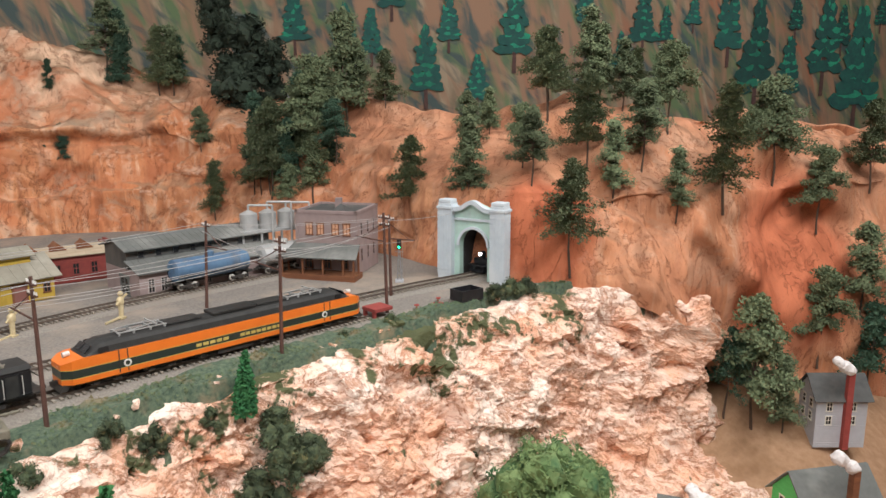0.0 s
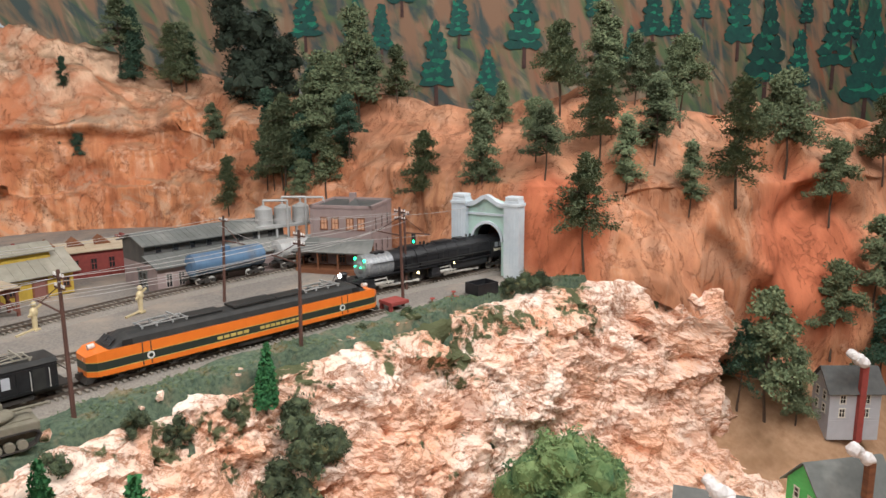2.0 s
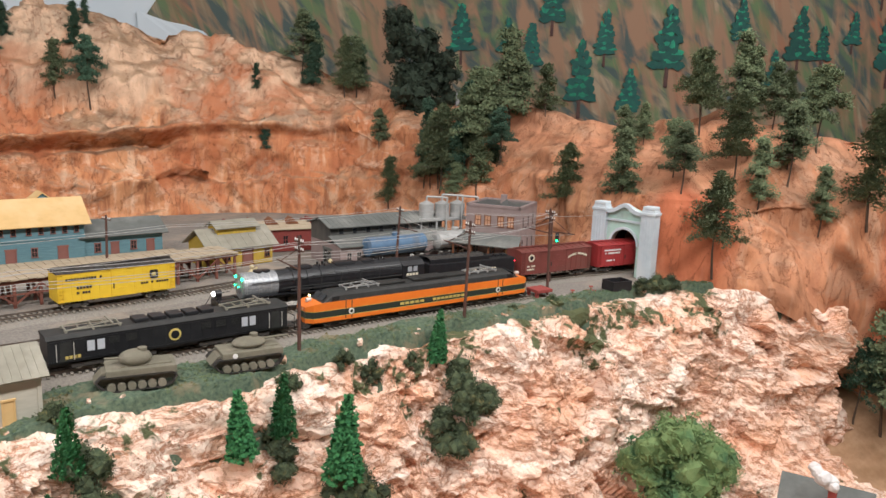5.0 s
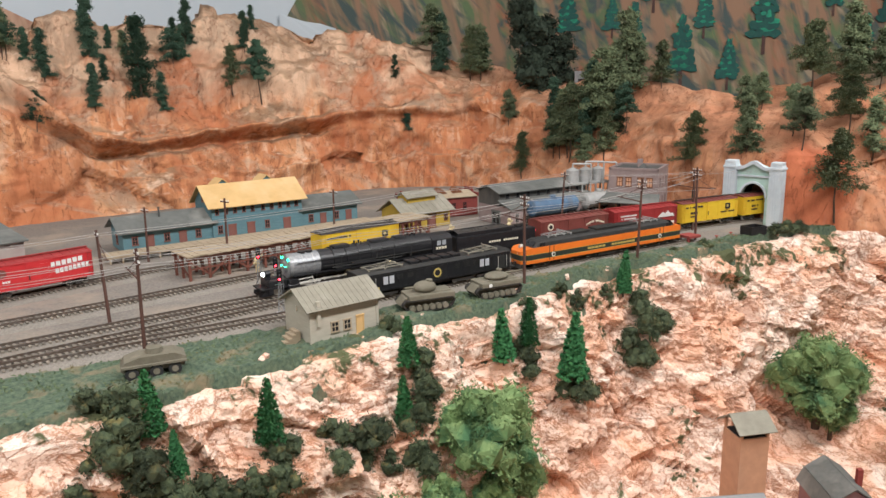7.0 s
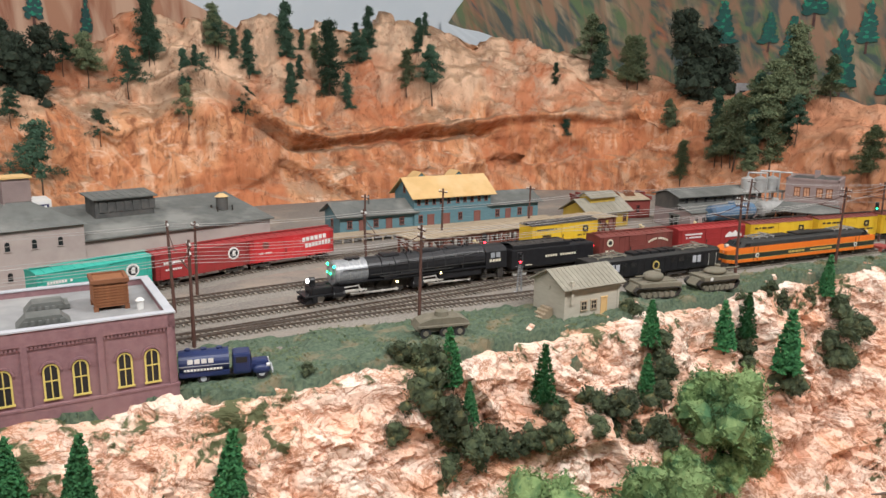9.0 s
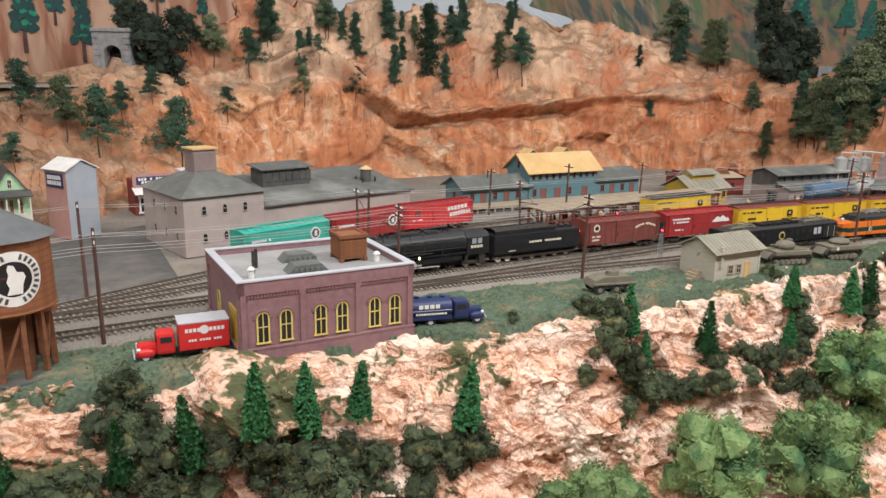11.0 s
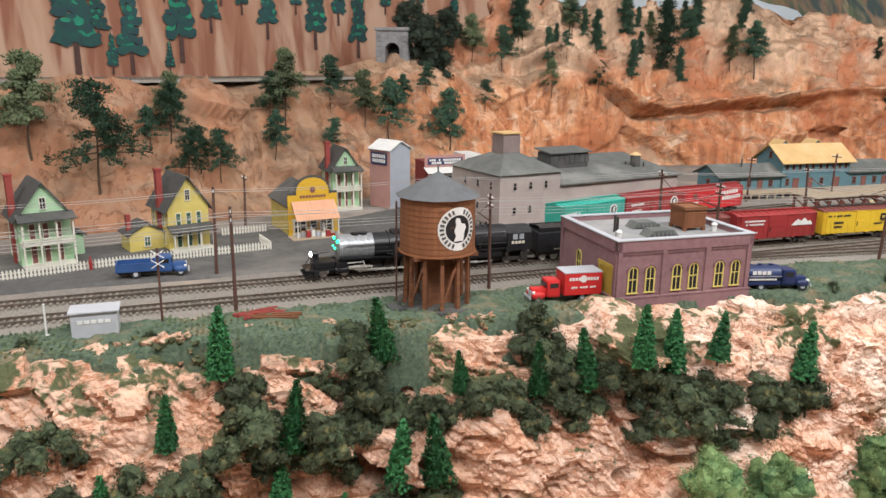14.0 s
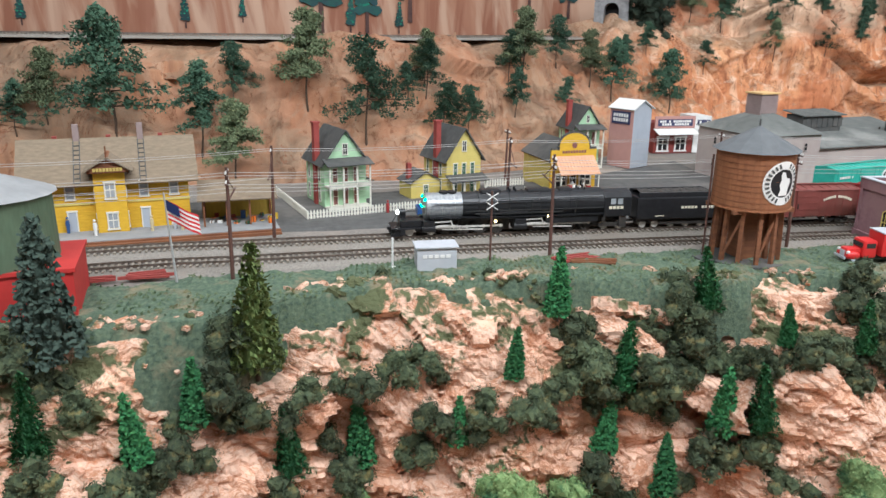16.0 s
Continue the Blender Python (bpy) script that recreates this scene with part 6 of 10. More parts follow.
posts(t, [(x, y) for x in (0.0, 0.03, 0.063, 0.094) for y in (0.003, 0.033)], 0, 0.062, 0.003, "tankgrey", "leg")
for i, z in enumerate((0.104, 0.107, 0.104)):
    bm = B()
    x = 0.016 + i * 0.031
    rod(bm, (x, 0.018, 0.095), (x, 0.018, z), 0.0018)
    rod(bm, (x, 0.018, z), (x + 0.03, -0.004, z), 0.0018)
    rod(bm, (x + 0.03, -0.004, z), (x + 0.03, -0.004, 0.02), 0.0018)
    part("pipe", bm, M["tankgrey"], t)

# small red brick works
t = thing("brick_works", "low dark red brick works with sawtooth rooflights", "building", at(0.388, 1.125, -12))
S = (0.15, 0.085)
walls(t, 0, S[0], 0, S[1], 0, 0.04, "brickred")
bm = B()
for x in (0.0, S[0]):
    prism(bm, [(-S[1] - 0.002, 0.038), (-S[1] - 0.002, 0.046), (-S[1] * 0.72, 0.046), (-S[1] * 0.7, 0.053), (-S[1] * 0.3, 0.053), (-S[1] * 0.28, 0.046), (0.002, 0.046), (0.002, 0.038)], x - 0.002, x + 0.002)
bm.transform(Matrix.Rotation(radians(-90), 4, "Z"))
part("gable_wall", bm, M["brickred"], t, "stepped red gable wall")
slab(t, [(0.002, -0.004, 0.039), (S[0] - 0.002, -0.004, 0.039), (S[0] - 0.002, S[1] / 2, 0.0475), (0.002, S[1] / 2, 0.0475)], 0.0014, "plank", seams=12)
slab(t, [(S[0] - 0.002, S[1] + 0.004, 0.039), (0.002, S[1] + 0.004, 0.039), (0.002, S[1] / 2, 0.0475), (S[0] - 0.002, S[1] / 2, 0.0475)], 0.0014, "plank")
for x in (0.028, 0.065, 0.102):
    bm = B()
    prism(bm, [(x, 0.0455), (x + 0.024, 0.0455), (x + 0.012, 0.0565)], 0.02, 0.05)
    part("rooflight", bm, M["wood"], t)
for u in (0.02, 0.045, 0.07, 0.095, 0.12):
    win(t, "F", u, 0.012, 0.010, 0.017, "brickred", "glass", "four", S)
for u in (0.025, 0.06):
    win(t, "L", u, 0.012, 0.010, 0.017, "brickred", "glass", "four", S)

# ochre boarded shed
t = thing("boarded_shed", "ochre boarded shed with weathered grey plank roof", "shed", at(0.312, 1.035, 3))
S = (0.110, 0.075)
walls(t, 0, S[0], 0, S[1], 0, 0.034, "ochre", 0.016, "x")
gable(t, 0, S[0], 0, S[1], 0.034, 0.022, 0.008, "hutroof", "x", seams=9, label="weathered grey plank roof")
walls(t, 0.024, 0.092, 0.022, 0.053, 0.045, 0.060, "ochre", 0.008, "x", name="monitor")
gable(t, 0.024, 0.092, 0.022, 0.053, 0.060, 0.008, 0.005, "hutroof", "x", seams=6)
for u in (0.03, 0.10):
    win(t, "F", u, 0.010, 0.010, 0.013, "wood", "glass", "four", S)
win(t, "F", 0.065, 0.001, 0.020, 0.025, "wood", "depotdoor", "door", S, name="door")
win(t, "L", 0.04, 0.001, 0.018, 0.024, "wood", "glass", "door", S, name="door")

# blue depot with tan roof
t = thing("railway_depot", "blue boarded railway depot with tan and grey roofs", "depot", at(-0.165, 1.165, 0))
S = (0.475, 0.085)
walls(t, 0.006, 0.157, 0.004, 0.08, 0.006, 0.042, "depotblue", 0.018, "x", lines=0.004)
gable(t, 0.006, 0.157, 0.004, 0.08, 0.042, 0.018, 0.009, "slate", "x", label="grey annex roof")
walls(t, 0.157, 0.330, 0.0, 0.085, 0.006, 0.070, "depotblue", 0.030, "x", lines=0.004)
gable(t, 0.157, 0.330, 0.0, 0.085, 0.070, 0.030, 0.009, "tanroof", "x", label="tan main roof")
walls(t, 0.330, 0.452, 0.004, 0.08, 0.006, 0.044, "depotblue", 0.018, "x", lines=0.004)
gable(t, 0.330, 0.452, 0.004, 0.08, 0.044, 0.018, 0.008, "slate", "x", label="grey annex roof")
block(t, "string_course", "depotblue", 0.156, 0.331, -0.0014, 0.0, 0.043, 0.046)
for x in (0.1885, 0.275):
    walls(t, x, x + 0.022, 0.055, 0.085, 0.085, 0.098, "depotblue", 0.009, "y", name="dormer")
    gable(t, x, x + 0.022, 0.055, 0.085, 0.098, 0.009, 0.003, "tanroof", "y")
for i, u in enumerate((0.1664, 0.183, 0.1995, 0.216, 0.2325, 0.2529, 0.2695, 0.286, 0.3025, 0.319)):
    win(t, "F", u, 0.052, 0.0072, 0.0125, "depotdoor", "glass", "sash", S)
for u in (0.1704, 0.1924, 0.2278, 0.2592, 0.2985):
    big = u in (0.1924, 0.2278, 0.2985)
    win(t, "F", u, 0.008 if big else 0.018, 0.015 if big else 0.009, 0.024 if big else 0.014, "depotdoor", "depotdoor" if big else "glass", "door" if big else "four", S, name="door" if big else "window")
for u, big in ((0.025, 0), (0.05, 1), (0.078, 0), (0.105, 1), (0.132, 0), (0.35, 0), (0.376, 1), (0.405, 0), (0.432, 1)):
    o = win(t, "F", u, 0.008 if big else 0.017, 0.013 if big else 0.010, 0.023 if big else 0.014, "depotdoor", "depotdoor" if big else "glass", "door" if big else "four", S, name="door" if big else "window")
    o.matrix_basis = Matrix.Translation((u, 0.004, 0.008 if big else 0.017))
win(t, "L", 0.042, 0.016, 0.011, 0.015, "depotdoor", "glass", "four", S).location.x = 0.006
o = win(t, "L", 0.042, 0.072, 0.009, 0.014, "depotdoor", "glass", "sash", S)
o.matrix_basis = Matrix.Translation((0.157, 0.042, 0.072)) @ Matrix.Rotation(radians(-90), 4, "Z")
bm = B()
rod(bm, (0.075, 0.03, 0.05), (0.075, 0.03, 0.073), 0.0016)
part("stovepipe", bm, M["darkroof"], t)
bm = B()
box(bm, -0.03, 0.47, -0.042, 0.002, 0.008, 0.0105)
part("platform", bm, M["plank"], t, "pale plank platform")
for i, x in enumerate(np.linspace(-0.026, 0.46, 26)):
    block(t, "platform_post", "plank", x - 0.0012, x + 0.0012, -0.041, -0.0386, -0.001, 0.0085)
for i in range(42):
    block(t, "plank", "plank", -0.03 + i * 0.0119, -0.03 + i * 0.0119 + 0.0108, -0.043, 0.0015, 0.0105, 0.0115)

# timber loading ramp on red trestle bents
t = thing("loading_trestle", "long plank loading deck on dark red timber trestle", "trestle", at(-0.128, 0.935, 5))
LT = 0.46
for i in range(46):
    block(t, "plank", "plank", i * 0.01, i * 0.01 + 0.0093, -0.004, 0.058, 0.0345 + 0.0004 * (i % 3), 0.0365 + 0.0004 * (i % 3))
for y in (0.002, 0.027, 0.052):
    block(t, "beam", "trestle", 0, LT, y - 0.0018, y + 0.0018, 0.0295, 0.0345)
for i in range(16):
    x = 0.004 + i * (LT - 0.008) / 15
    posts(t, [(x, 0.002), (x, 0.027), (x, 0.052)], -0.001, 0.0295, 0.0034, "trestle")
    bm = B()
    bar(bm, (x, 0.002, 0.003), (x, 0.052, 0.028), 0.0022)
    part("brace", bm, M["trestle"], t)
    if i < 15:
        x2 = 0.004 + (i + 1) * (LT - 0.008) / 15
        bm = B()
        bar(bm, (x, 0.0, 0.004 if i % 2 else 0.028), (x2, 0.0, 0.028 if i % 2 else 0.004), 0.0022)
        part("brace", bm, M["trestle"], t)
        bm = B()
        bar(bm, (x, 0.0, 0.0165), (x2, 0.0, 0.0165), 0.002)
        part("girt", bm, M["trestle"], t)

# grain mill: tower and long warehouse
t = thing("grain_mill", "mauve plaster mill tower with long grey-roofed warehouse", "mill", at(-0.713, 0.985, 14))
S = (0.125, 0.15)
walls(t, 0, S[0], 0, S[1], 0, 0.086, "mauve", label="mauve plaster tower")
hip(t, 0, S[0], 0, S[1], 0.086, 0.122, 0.005, "slate")
bm = B()
box(bm, 0.045, 0.079, 0.058, 0.092, 0.105, 0.146, 0.0005)
for z in np.arange(0.112, 0.142, 0.0035):
    box(bm, 0.0442, 0.0798, 0.0572, 0.0928, z, z + 0.002)
c = part("cupola", bm, M["pinkgrey"], t, "louvred pinkish cupola")
bm = B()
box(bm, 0.042, 0.082, 0.055, 0.095, 0.146, 0.1485)
part("cap", bm, M["tanroof"], c)
for u in (0.03, 0.062, 0.094):
    win(t, "F", u, 0.060, 0.008, 0.013, "mauve", "glass", "arch", S)
for u in (0.025, 0.065, 0.105):
    win(t, "L", u, 0.060, 0.008, 0.013, "mauve", "glass", "arch", S)
    win(t, "L", u, 0.022, 0.008, 0.013, "mauve", "glass", "arch", S)
for u in (0.03, 0.062):
    win(t, "F", u, 0.020, 0.008, 0.013, "mauve", "glass", "arch", S)
walls(t, S[0], 0.415, 0.006, 0.16, 0, 0.062, "mauve", name="warehouse_wall")
slab(t, [(S[0], 0.000, 0.0605), (0.420, 0.000, 0.0605), (0.420, 0.165, 0.086), (S[0], 0.165, 0.086)], 0.002, "slate", label="grey-green sloping roof")
bm = B()
prism(bm, [(-0.16, 0.06), (-0.16, 0.0855), (-0.006, 0.0605)], 0.41, 0.415)
bm.transform(Matrix.Rotation(radians(-90), 4, "Z"))
part("gable_wall", bm, M["mauve"], t)
block(t, "clerestory", "darkroof", 0.17, 0.258, 0.085, 0.125, 0.07, 0.104)
bm = B()
for x in np.arange(0.176, 0.256, 0.0125):
    box(bm, x, x + 0.009, 0.0838, 0.0852, 0.084, 0.100)
part("louvre", bm, M["darkroof"], t)
slab(t, [(0.165, 0.079, 0.1035), (0.263, 0.079, 0.1035), (0.263, 0.131, 0.109), (0.165, 0.131, 0.109)], 0.002, "slate", seams=10)
bm = B()
rod(bm, (0.365, 0.07, 0.070), (0.365, 0.07, 0.094), 0.0095, n=18)
v_ = part("roof_vent", bm, M["darkroof"], t, "round dark roof vent with tan cap")
bm = B()
rod(bm, (0.365, 0.07, 0.094), (0.365, 0.07, 0.0995), 0.0115, 0.003, n=18)
part("cap", bm, M["tanroof"], v_)
posts(t, [(0.352, 0.06), (0.378, 0.06), (0.352, 0.082), (0.378, 0.082)], 0.068, 0.08, 0.002, "under", "bracket")
for u in np.linspace(0.15, 0.39, 7):
    o = win(t, "F", u, 0.012, 0.014, 0.024, "mauve", "glass", "door", S, name="door")
    o.matrix_basis = Matrix.Translation((u, 0.006, 0.002))

# silo and feed store
t = thing("grain_silo", "tall square silo with pink side, grey front and dark sign", "silo", at(-0.853, 1.178, 32))
walls(t, 0, 0.052, 0, 0.052, 0, 0.108, "silogrey", 0.014, "y")
block(t, "side_wall", "silopink", -0.0012, -0.0002, -0.0006, 0.0526, 0, 0.1075)
gable(t, 0, 0.052, 0, 0.052, 0.108, 0.014, 0.004, "white", "y", label="white gable roof")
s_ = block(t, "sign", "signnavy", -0.0028, -0.0014, 0.006, 0.047, 0.080, 0.102, label="dark sign board with pale bars")
for z in (0.0925, 0.084):
    bm = B()
    for i in range(6):
        box(bm, -0.0033, -0.0027, 0.010 + i * 0.0058, 0.0142 + i * 0.0058, z, z + 0.0062)
    part("sign_lettering", bm, M["white"], s_)

t = thing("feed_store", "red-fronted feed store with pale sign boards and awning", "store", at(-0.742, 1.345, 6))
S = (0.125, 0.06)
walls(t, 0, S[0], 0, S[1], 0, 0.062, "brickred")
block(t, "side_wall", "white", 0.088, S[0] + 0.001, -0.0016, S[1], 0, 0.075)
s_ = block(t, "sign", "silopink", -0.002, 0.088, -0.003, -0.0002, 0.052, 0.076, label="pink sign board with dark panel")
bm = B()
box(bm, 0.004, 0.082, -0.0038, -0.0028, 0.056, 0.070)
p_ = part("sign_panel", bm, M["signnavy"], s_)
bars(s_, M["white"], 0.007, 0.078, -0.0042, 0.0635, 0.068, 14, name="sign_lettering")
bars(s_, M["white"], 0.012, 0.074, -0.0042, 0.0575, 0.062, 11, name="sign_lettering")
slab(t, [(-0.004, -0.028, 0.041), (0.086, -0.028, 0.041), (0.086, 0, 0.050), (-0.004, 0, 0.050)], 0.0014, "white", name="awning")
s_ = block(t, "sign", "signnavy", 0.094, 0.122, -0.0032, -0.0018, 0.058, 0.068)
bars(s_, M["white"], 0.097, 0.119, -0.0036, 0.060, 0.066, 4, name="sign_lettering")
win(t, "F", 0.102, 0.034, 0.012, 0.016, "white", "glass", "four", S).matrix_basis = Matrix.Translation((0.102, -0.0018, 0.034))
win(t, "F", 0.117, 0.034, 0.012, 0.016, "white", "glass", "four", S).matrix_basis = Matrix.Translation((0.117, -0.0018, 0.034))
for u in (0.02, 0.06):
    win(t, "F", u, 0.006, 0.026, 0.028, "white", "glass", "four", S)


# water tower with a round emblem
def water_tower():
    t = thing("water_tower", "brown wooden water tower with grey conical roof and round emblem", "water tower", at(-0.921, 0.626, 8))
    bm = B()
    rod(bm, (0, 0, -0.006), (0, 0, 0.004), 0.046, n=32)
    box(bm, -0.058, -0.035, -0.012, 0.012, -0.004, 0.004)
    part("base_slab", bm, M["darkroof"], t)
    for k in range(12):
        a = (k + 0.5) * math.tau / 12
        bm = B()
        bar(bm, (math.cos(a) * 0.0362, math.sin(a) * 0.0362, 0.003), (math.cos(a) * 0.0345, math.sin(a) * 0.0345, 0.061), 0.0042)
        part("leg", bm, M["wood"], t)
        if k % 2 == 0:
            a2 = a + math.tau / 12
            bm = B()
            bar(bm, (math.cos(a) * 0.0362, math.sin(a) * 0.0362, 0.008), (math.cos(a2) * 0.0345, math.sin(a2) * 0.0345, 0.057), 0.0026)
            part("brace", bm, M["wood"], t)
    for s in (-1, 1):
        block(t, "leg", "wood", s * 0.016 - 0.0022, s * 0.016 + 0.0022, -0.018, -0.0136, 0.003, 0.061)
    block(t, "valve_house", "wood", -0.0135, 0.0135, -0.0135, 0.0135, 0.003, 0.061)
    block(t, "beam", "wood", -0.038, 0.038, -0.026, -0.021, 0.0590, 0.0633)
    block(t, "beam", "wood", -0.038, 0.038, 0.021, 0.026, 0.0590, 0.0633)
    bm = B()
    rod(bm, (0, 0, 0.0630), (0, 0, 0.0645), 0.0430, n=40)
    rod(bm, (0, 0, 0.0645), (0, 0, 0.1255), 0.0417, 0.0408, n=48)
    tk = part("tank", bm, M["staves"], t, "brown staved tank")
    for z in np.arange(0.067, 0.125, 0.0058):
        bm = B()
        r = 0.0417 - (z - 0.0645) * 0.0133
        bmesh.ops.create_cone(bm, cap_ends=False, segments=48, radius1=r + 0.0004, radius2=r + 0.0004, depth=0.0007, matrix=Matrix.Translation((0, 0, z)))
        part("hoop", bm, M["wood"], tk)
    bm = B()
    rod(bm, (0, 0, 0.1250), (0, 0, 0.1500), 0.0465, 0.001, n=12)
    part("roof", bm, M["darkslate"], t, "faceted grey roof")
    bm = B()
    rod(bm, (0, 0, 0.148), (0, 0, 0.157), 0.001)
    part("finial", bm, M["darkroof"], t)

    def curved(name, outer, inner, off, material, parent, label="", n=28):
        """A ring or disc that follows the tank's curve."""
        bm = B()
        R = 0.0415 + off
        prev = None
        zc = 0.0945
        for i in range(n + 1):
            a = i * math.tau / n
            row = []
            for r in (inner, outer):
                x, z = math.cos(a) * r, math.sin(a) * r
                th = x / R + AZ
                row.append(bm.verts.new((math.sin(th) * R, -math.cos(th) * R, zc + z)))
            if prev:
                bm.faces.new((prev[0], prev[1], row[1], row[0]))
            prev = row
        return part(name, bm, M[material], parent, label)

    AZ = radians(8)
    e = curved("emblem", 0.0235, 0.0150, 0.0006, "white", t, "round white emblem ring with dark field")
    curved("emblem_field", 0.0150, 0.0, 0.0007, "black", e)
    R = 0.0415 + 0.0012
    bm = B()
    out = [(-0.006, -0.013), (0.006, -0.013), (0.007, -0.005), (0.0095, 0.001), (0.008, 0.005), (0.003, 0.006), (0.001, 0.0115), (-0.003, 0.0125), (-0.0045, 0.009), (-0.0035, 0.004), (-0.0055, -0.002), (-0.0035, -0.007)]
    vs = [bm.verts.new((math.sin(x / R + AZ) * R, -math.cos(x / R + AZ) * R, 0.0945 + z)) for x, z in out]
    bm.faces.new(vs)
    part("emblem_shape", bm, M["white"], e)
    for k in range(26):
        a = k * math.tau / 26
        if 0.22 < (k / 26) % 0.5 < 0.27:
            continue
        bm = B()
        rr = 0.0193
        R2 = 0.0415 + 0.0012
        pts = []
        for dx, dz in ((-0.0012, -0.0024), (0.0012, -0.0024), (0.0012, 0.0024), (-0.0012, 0.0024)):
            x = math.cos(a) * (rr + dz) - math.sin(a) * dx
            z = math.sin(a) * (rr + dz) + math.cos(a) * dx
            pts.append(bm.verts.new((math.sin(x / R2 + AZ) * R2, -math.cos(x / R2 + AZ) * R2, 0.0945 + z)))
        bm.faces.new(pts)
        part("emblem_bar", bm, M["darkroof"], e)
    bm = B()
    rod(bm, (-0.043, 0.014, 0.003), (-0.043, 0.014, 0.118), 0.0011)
    part("pipe", bm, M["pole"], t)
    return t


water_tower()

# purple brick power house
t = thing("brick_powerhouse", "purple-brown brick powerhouse with arched yellow windows", "building", at(-0.732, 0.563, 0.5))
S = (0.174, 0.140)
walls(t, 0, S[0], 0, S[1], -0.02, 0.066, "brick")
bm = B()
for x0, x1, y0, y1 in ((-0.002, S[0] + 0.002, -0.002, 0.004), (-0.002, S[0] + 0.002, S[1] - 0.004, S[1] + 0.002), (-0.002, 0.004, -0.002, S[1] + 0.002), (S[0] - 0.004, S[0] + 0.002, -0.002, S[1] + 0.002)):
    box(bm, x0, x1, y0, y1, 0.064, 0.0765)
part("parapet", bm, M["brick"], t)
for x0, x1, y0, y1 in ((-0.003, S[0] + 0.003, -0.003, 0.005), (-0.003, S[0] + 0.003, S[1] - 0.005, S[1] + 0.003), (-0.003, 0.005, 0.005, S[1] - 0.005), (S[0] - 0.005, S[0] + 0.003, 0.005, S[1] - 0.005)):
    block(t, "coping", "boxgrey", x0, x1, y0, y1, 0.0765, 0.0778)
block(t, "roof", "flatroof", 0.004, S[0] - 0.004, 0.004, S[1] - 0.004, 0.066, 0.0705)
for k in range(4):
    x = k * (S[0] - 0.005) / 3
    block(t, "pilaster", "brick", x, x + 0.005, -0.002, 0, -0.02, 0.064)
for y in (0.0, S[1] - 0.005):
    block(t, "pilaster", "brick", -0.002, 0, y, y + 0.005, -0.02, 0.064)
    block(t, "pilaster", "brick", S[0], S[0] + 0.002, y, y + 0.005, -0.02, 0.064)
block(t, "plinth", "brick", -0.0025, S[0] + 0.0025, -0.0028, S[1] + 0.002, -0.022, 0.010)
block(t, "belt_course", "brick", -0.003, S[0] + 0.003, -0.0034, S[1] + 0.003, 0.010, 0.0118)
for i in range(58):
    block(t, "corbel", "brick", 0.001 + i * 0.003, 0.0027 + i * 0.003, -0.0014, 0.0, 0.0605, 0.0645)
for b0 in (0.0, 0.0563, 0.1127):
    for u in (0.0205, 0.0425):
        o = win(t, "F", b0 + u, 0.0165, 0.0125, 0.030, "trimyel", "glass", "arch2", S, label="yellow arched window")
        bm = B()
        for k in range(8):
            a0, a1 = math.pi * k / 8, math.pi * (k + 1) / 8
            bar(bm, (math.cos(a0) * 0.0078, -0.0008, 0.0238 + math.sin(a0) * 0.0078), (math.cos(a1) * 0.0078, -0.0008, 0.0238 + math.sin(a1) * 0.0078), 0.0022, 0.0018)
        part("arch_hood", bm, M["brick"], o)
for u in (0.03, 0.06, 0.11):
    win(t, "B", u, 0.0165, 0.0125, 0.03, "trimyel", "glass", "arch2", S)
win(t, "L", 0.024, 0.0, 0.032, 0.046, "ochre", "ochre", "door", S, name="door", label="tall ochre doors")
win(t, "L", 0.09, 0.0165, 0.0125, 0.03, "trimyel", "glass", "arch2", S)
bm = B()
box(bm, 0.118, 0.146, 0.052, 0.082, 0.074, 0.098)
c = part("cooling_tower", bm, M["staves"], t, "brown louvred cooling tower")
for z in np.arange(0.0765, 0.095, 0.0026):
    block(c, "louvre", "staves", 0.1172, 0.1468, 0.0512, 0.0828, z, z + 0.0016)
bm = B()
for x0, x1, y0, y1 in ((0.116, 0.148, 0.050, 0.053), (0.116, 0.148, 0.081, 0.084), (0.116, 0.119, 0.053, 0.081), (0.145, 0.148, 0.053, 0.081)):
    box(bm, x0, x1, y0, y1, 0.096, 0.0995)
for x, y in ((0.119, 0.053), (0.145, 0.053), (0.119, 0.081), (0.145, 0.081)):
    box(bm, x - 0.002, x + 0.002, y - 0.002, y + 0.002, 0.069, 0.075)
part("rim", bm, M["wood"], c)
for x0, y0, s in ((0.055, 0.03, 1.0), (0.062, 0.075, 0.9)):
    bm = B()
    prism(bm, [(x0, 0.0705), (x0 + 0.042 * s, 0.0705), (x0 + 0.034 * s, 0.0785), (x0 + 0.008 * s, 0.0785)], y0, y0 + 0.02)
    sk = part("skylight", bm, M["slate"], t, "ribbed grey skylight")
    for k in range(6):
        block(sk, "rib", "slate", x0 + 0.006 + k * 0.0055, x0 + 0.009 + k * 0.0055, y0 - 0.002, y0 + 0.022, 0.072, 0.0755)
for x, y, z in ((0.026, 0.05, 0.093), (0.034, 0.07, 0.090)):
    bm = B()
    rod(bm, (x, y, 0.07), (x, y, z), 0.0016)
    part("stack", bm, M["under"], t)
for x, y in ((0.02, 0.035), (0.155, 0.045)):
    bm = B()
    rod(bm, (x, y, 0.070), (x, y, 0.0785), 0.003, n=12)
    rod(bm, (x, y, 0.0785), (x, y, 0.081), 0.0042, 0.002, n=12)
    part("vent", bm, M["white"], t)

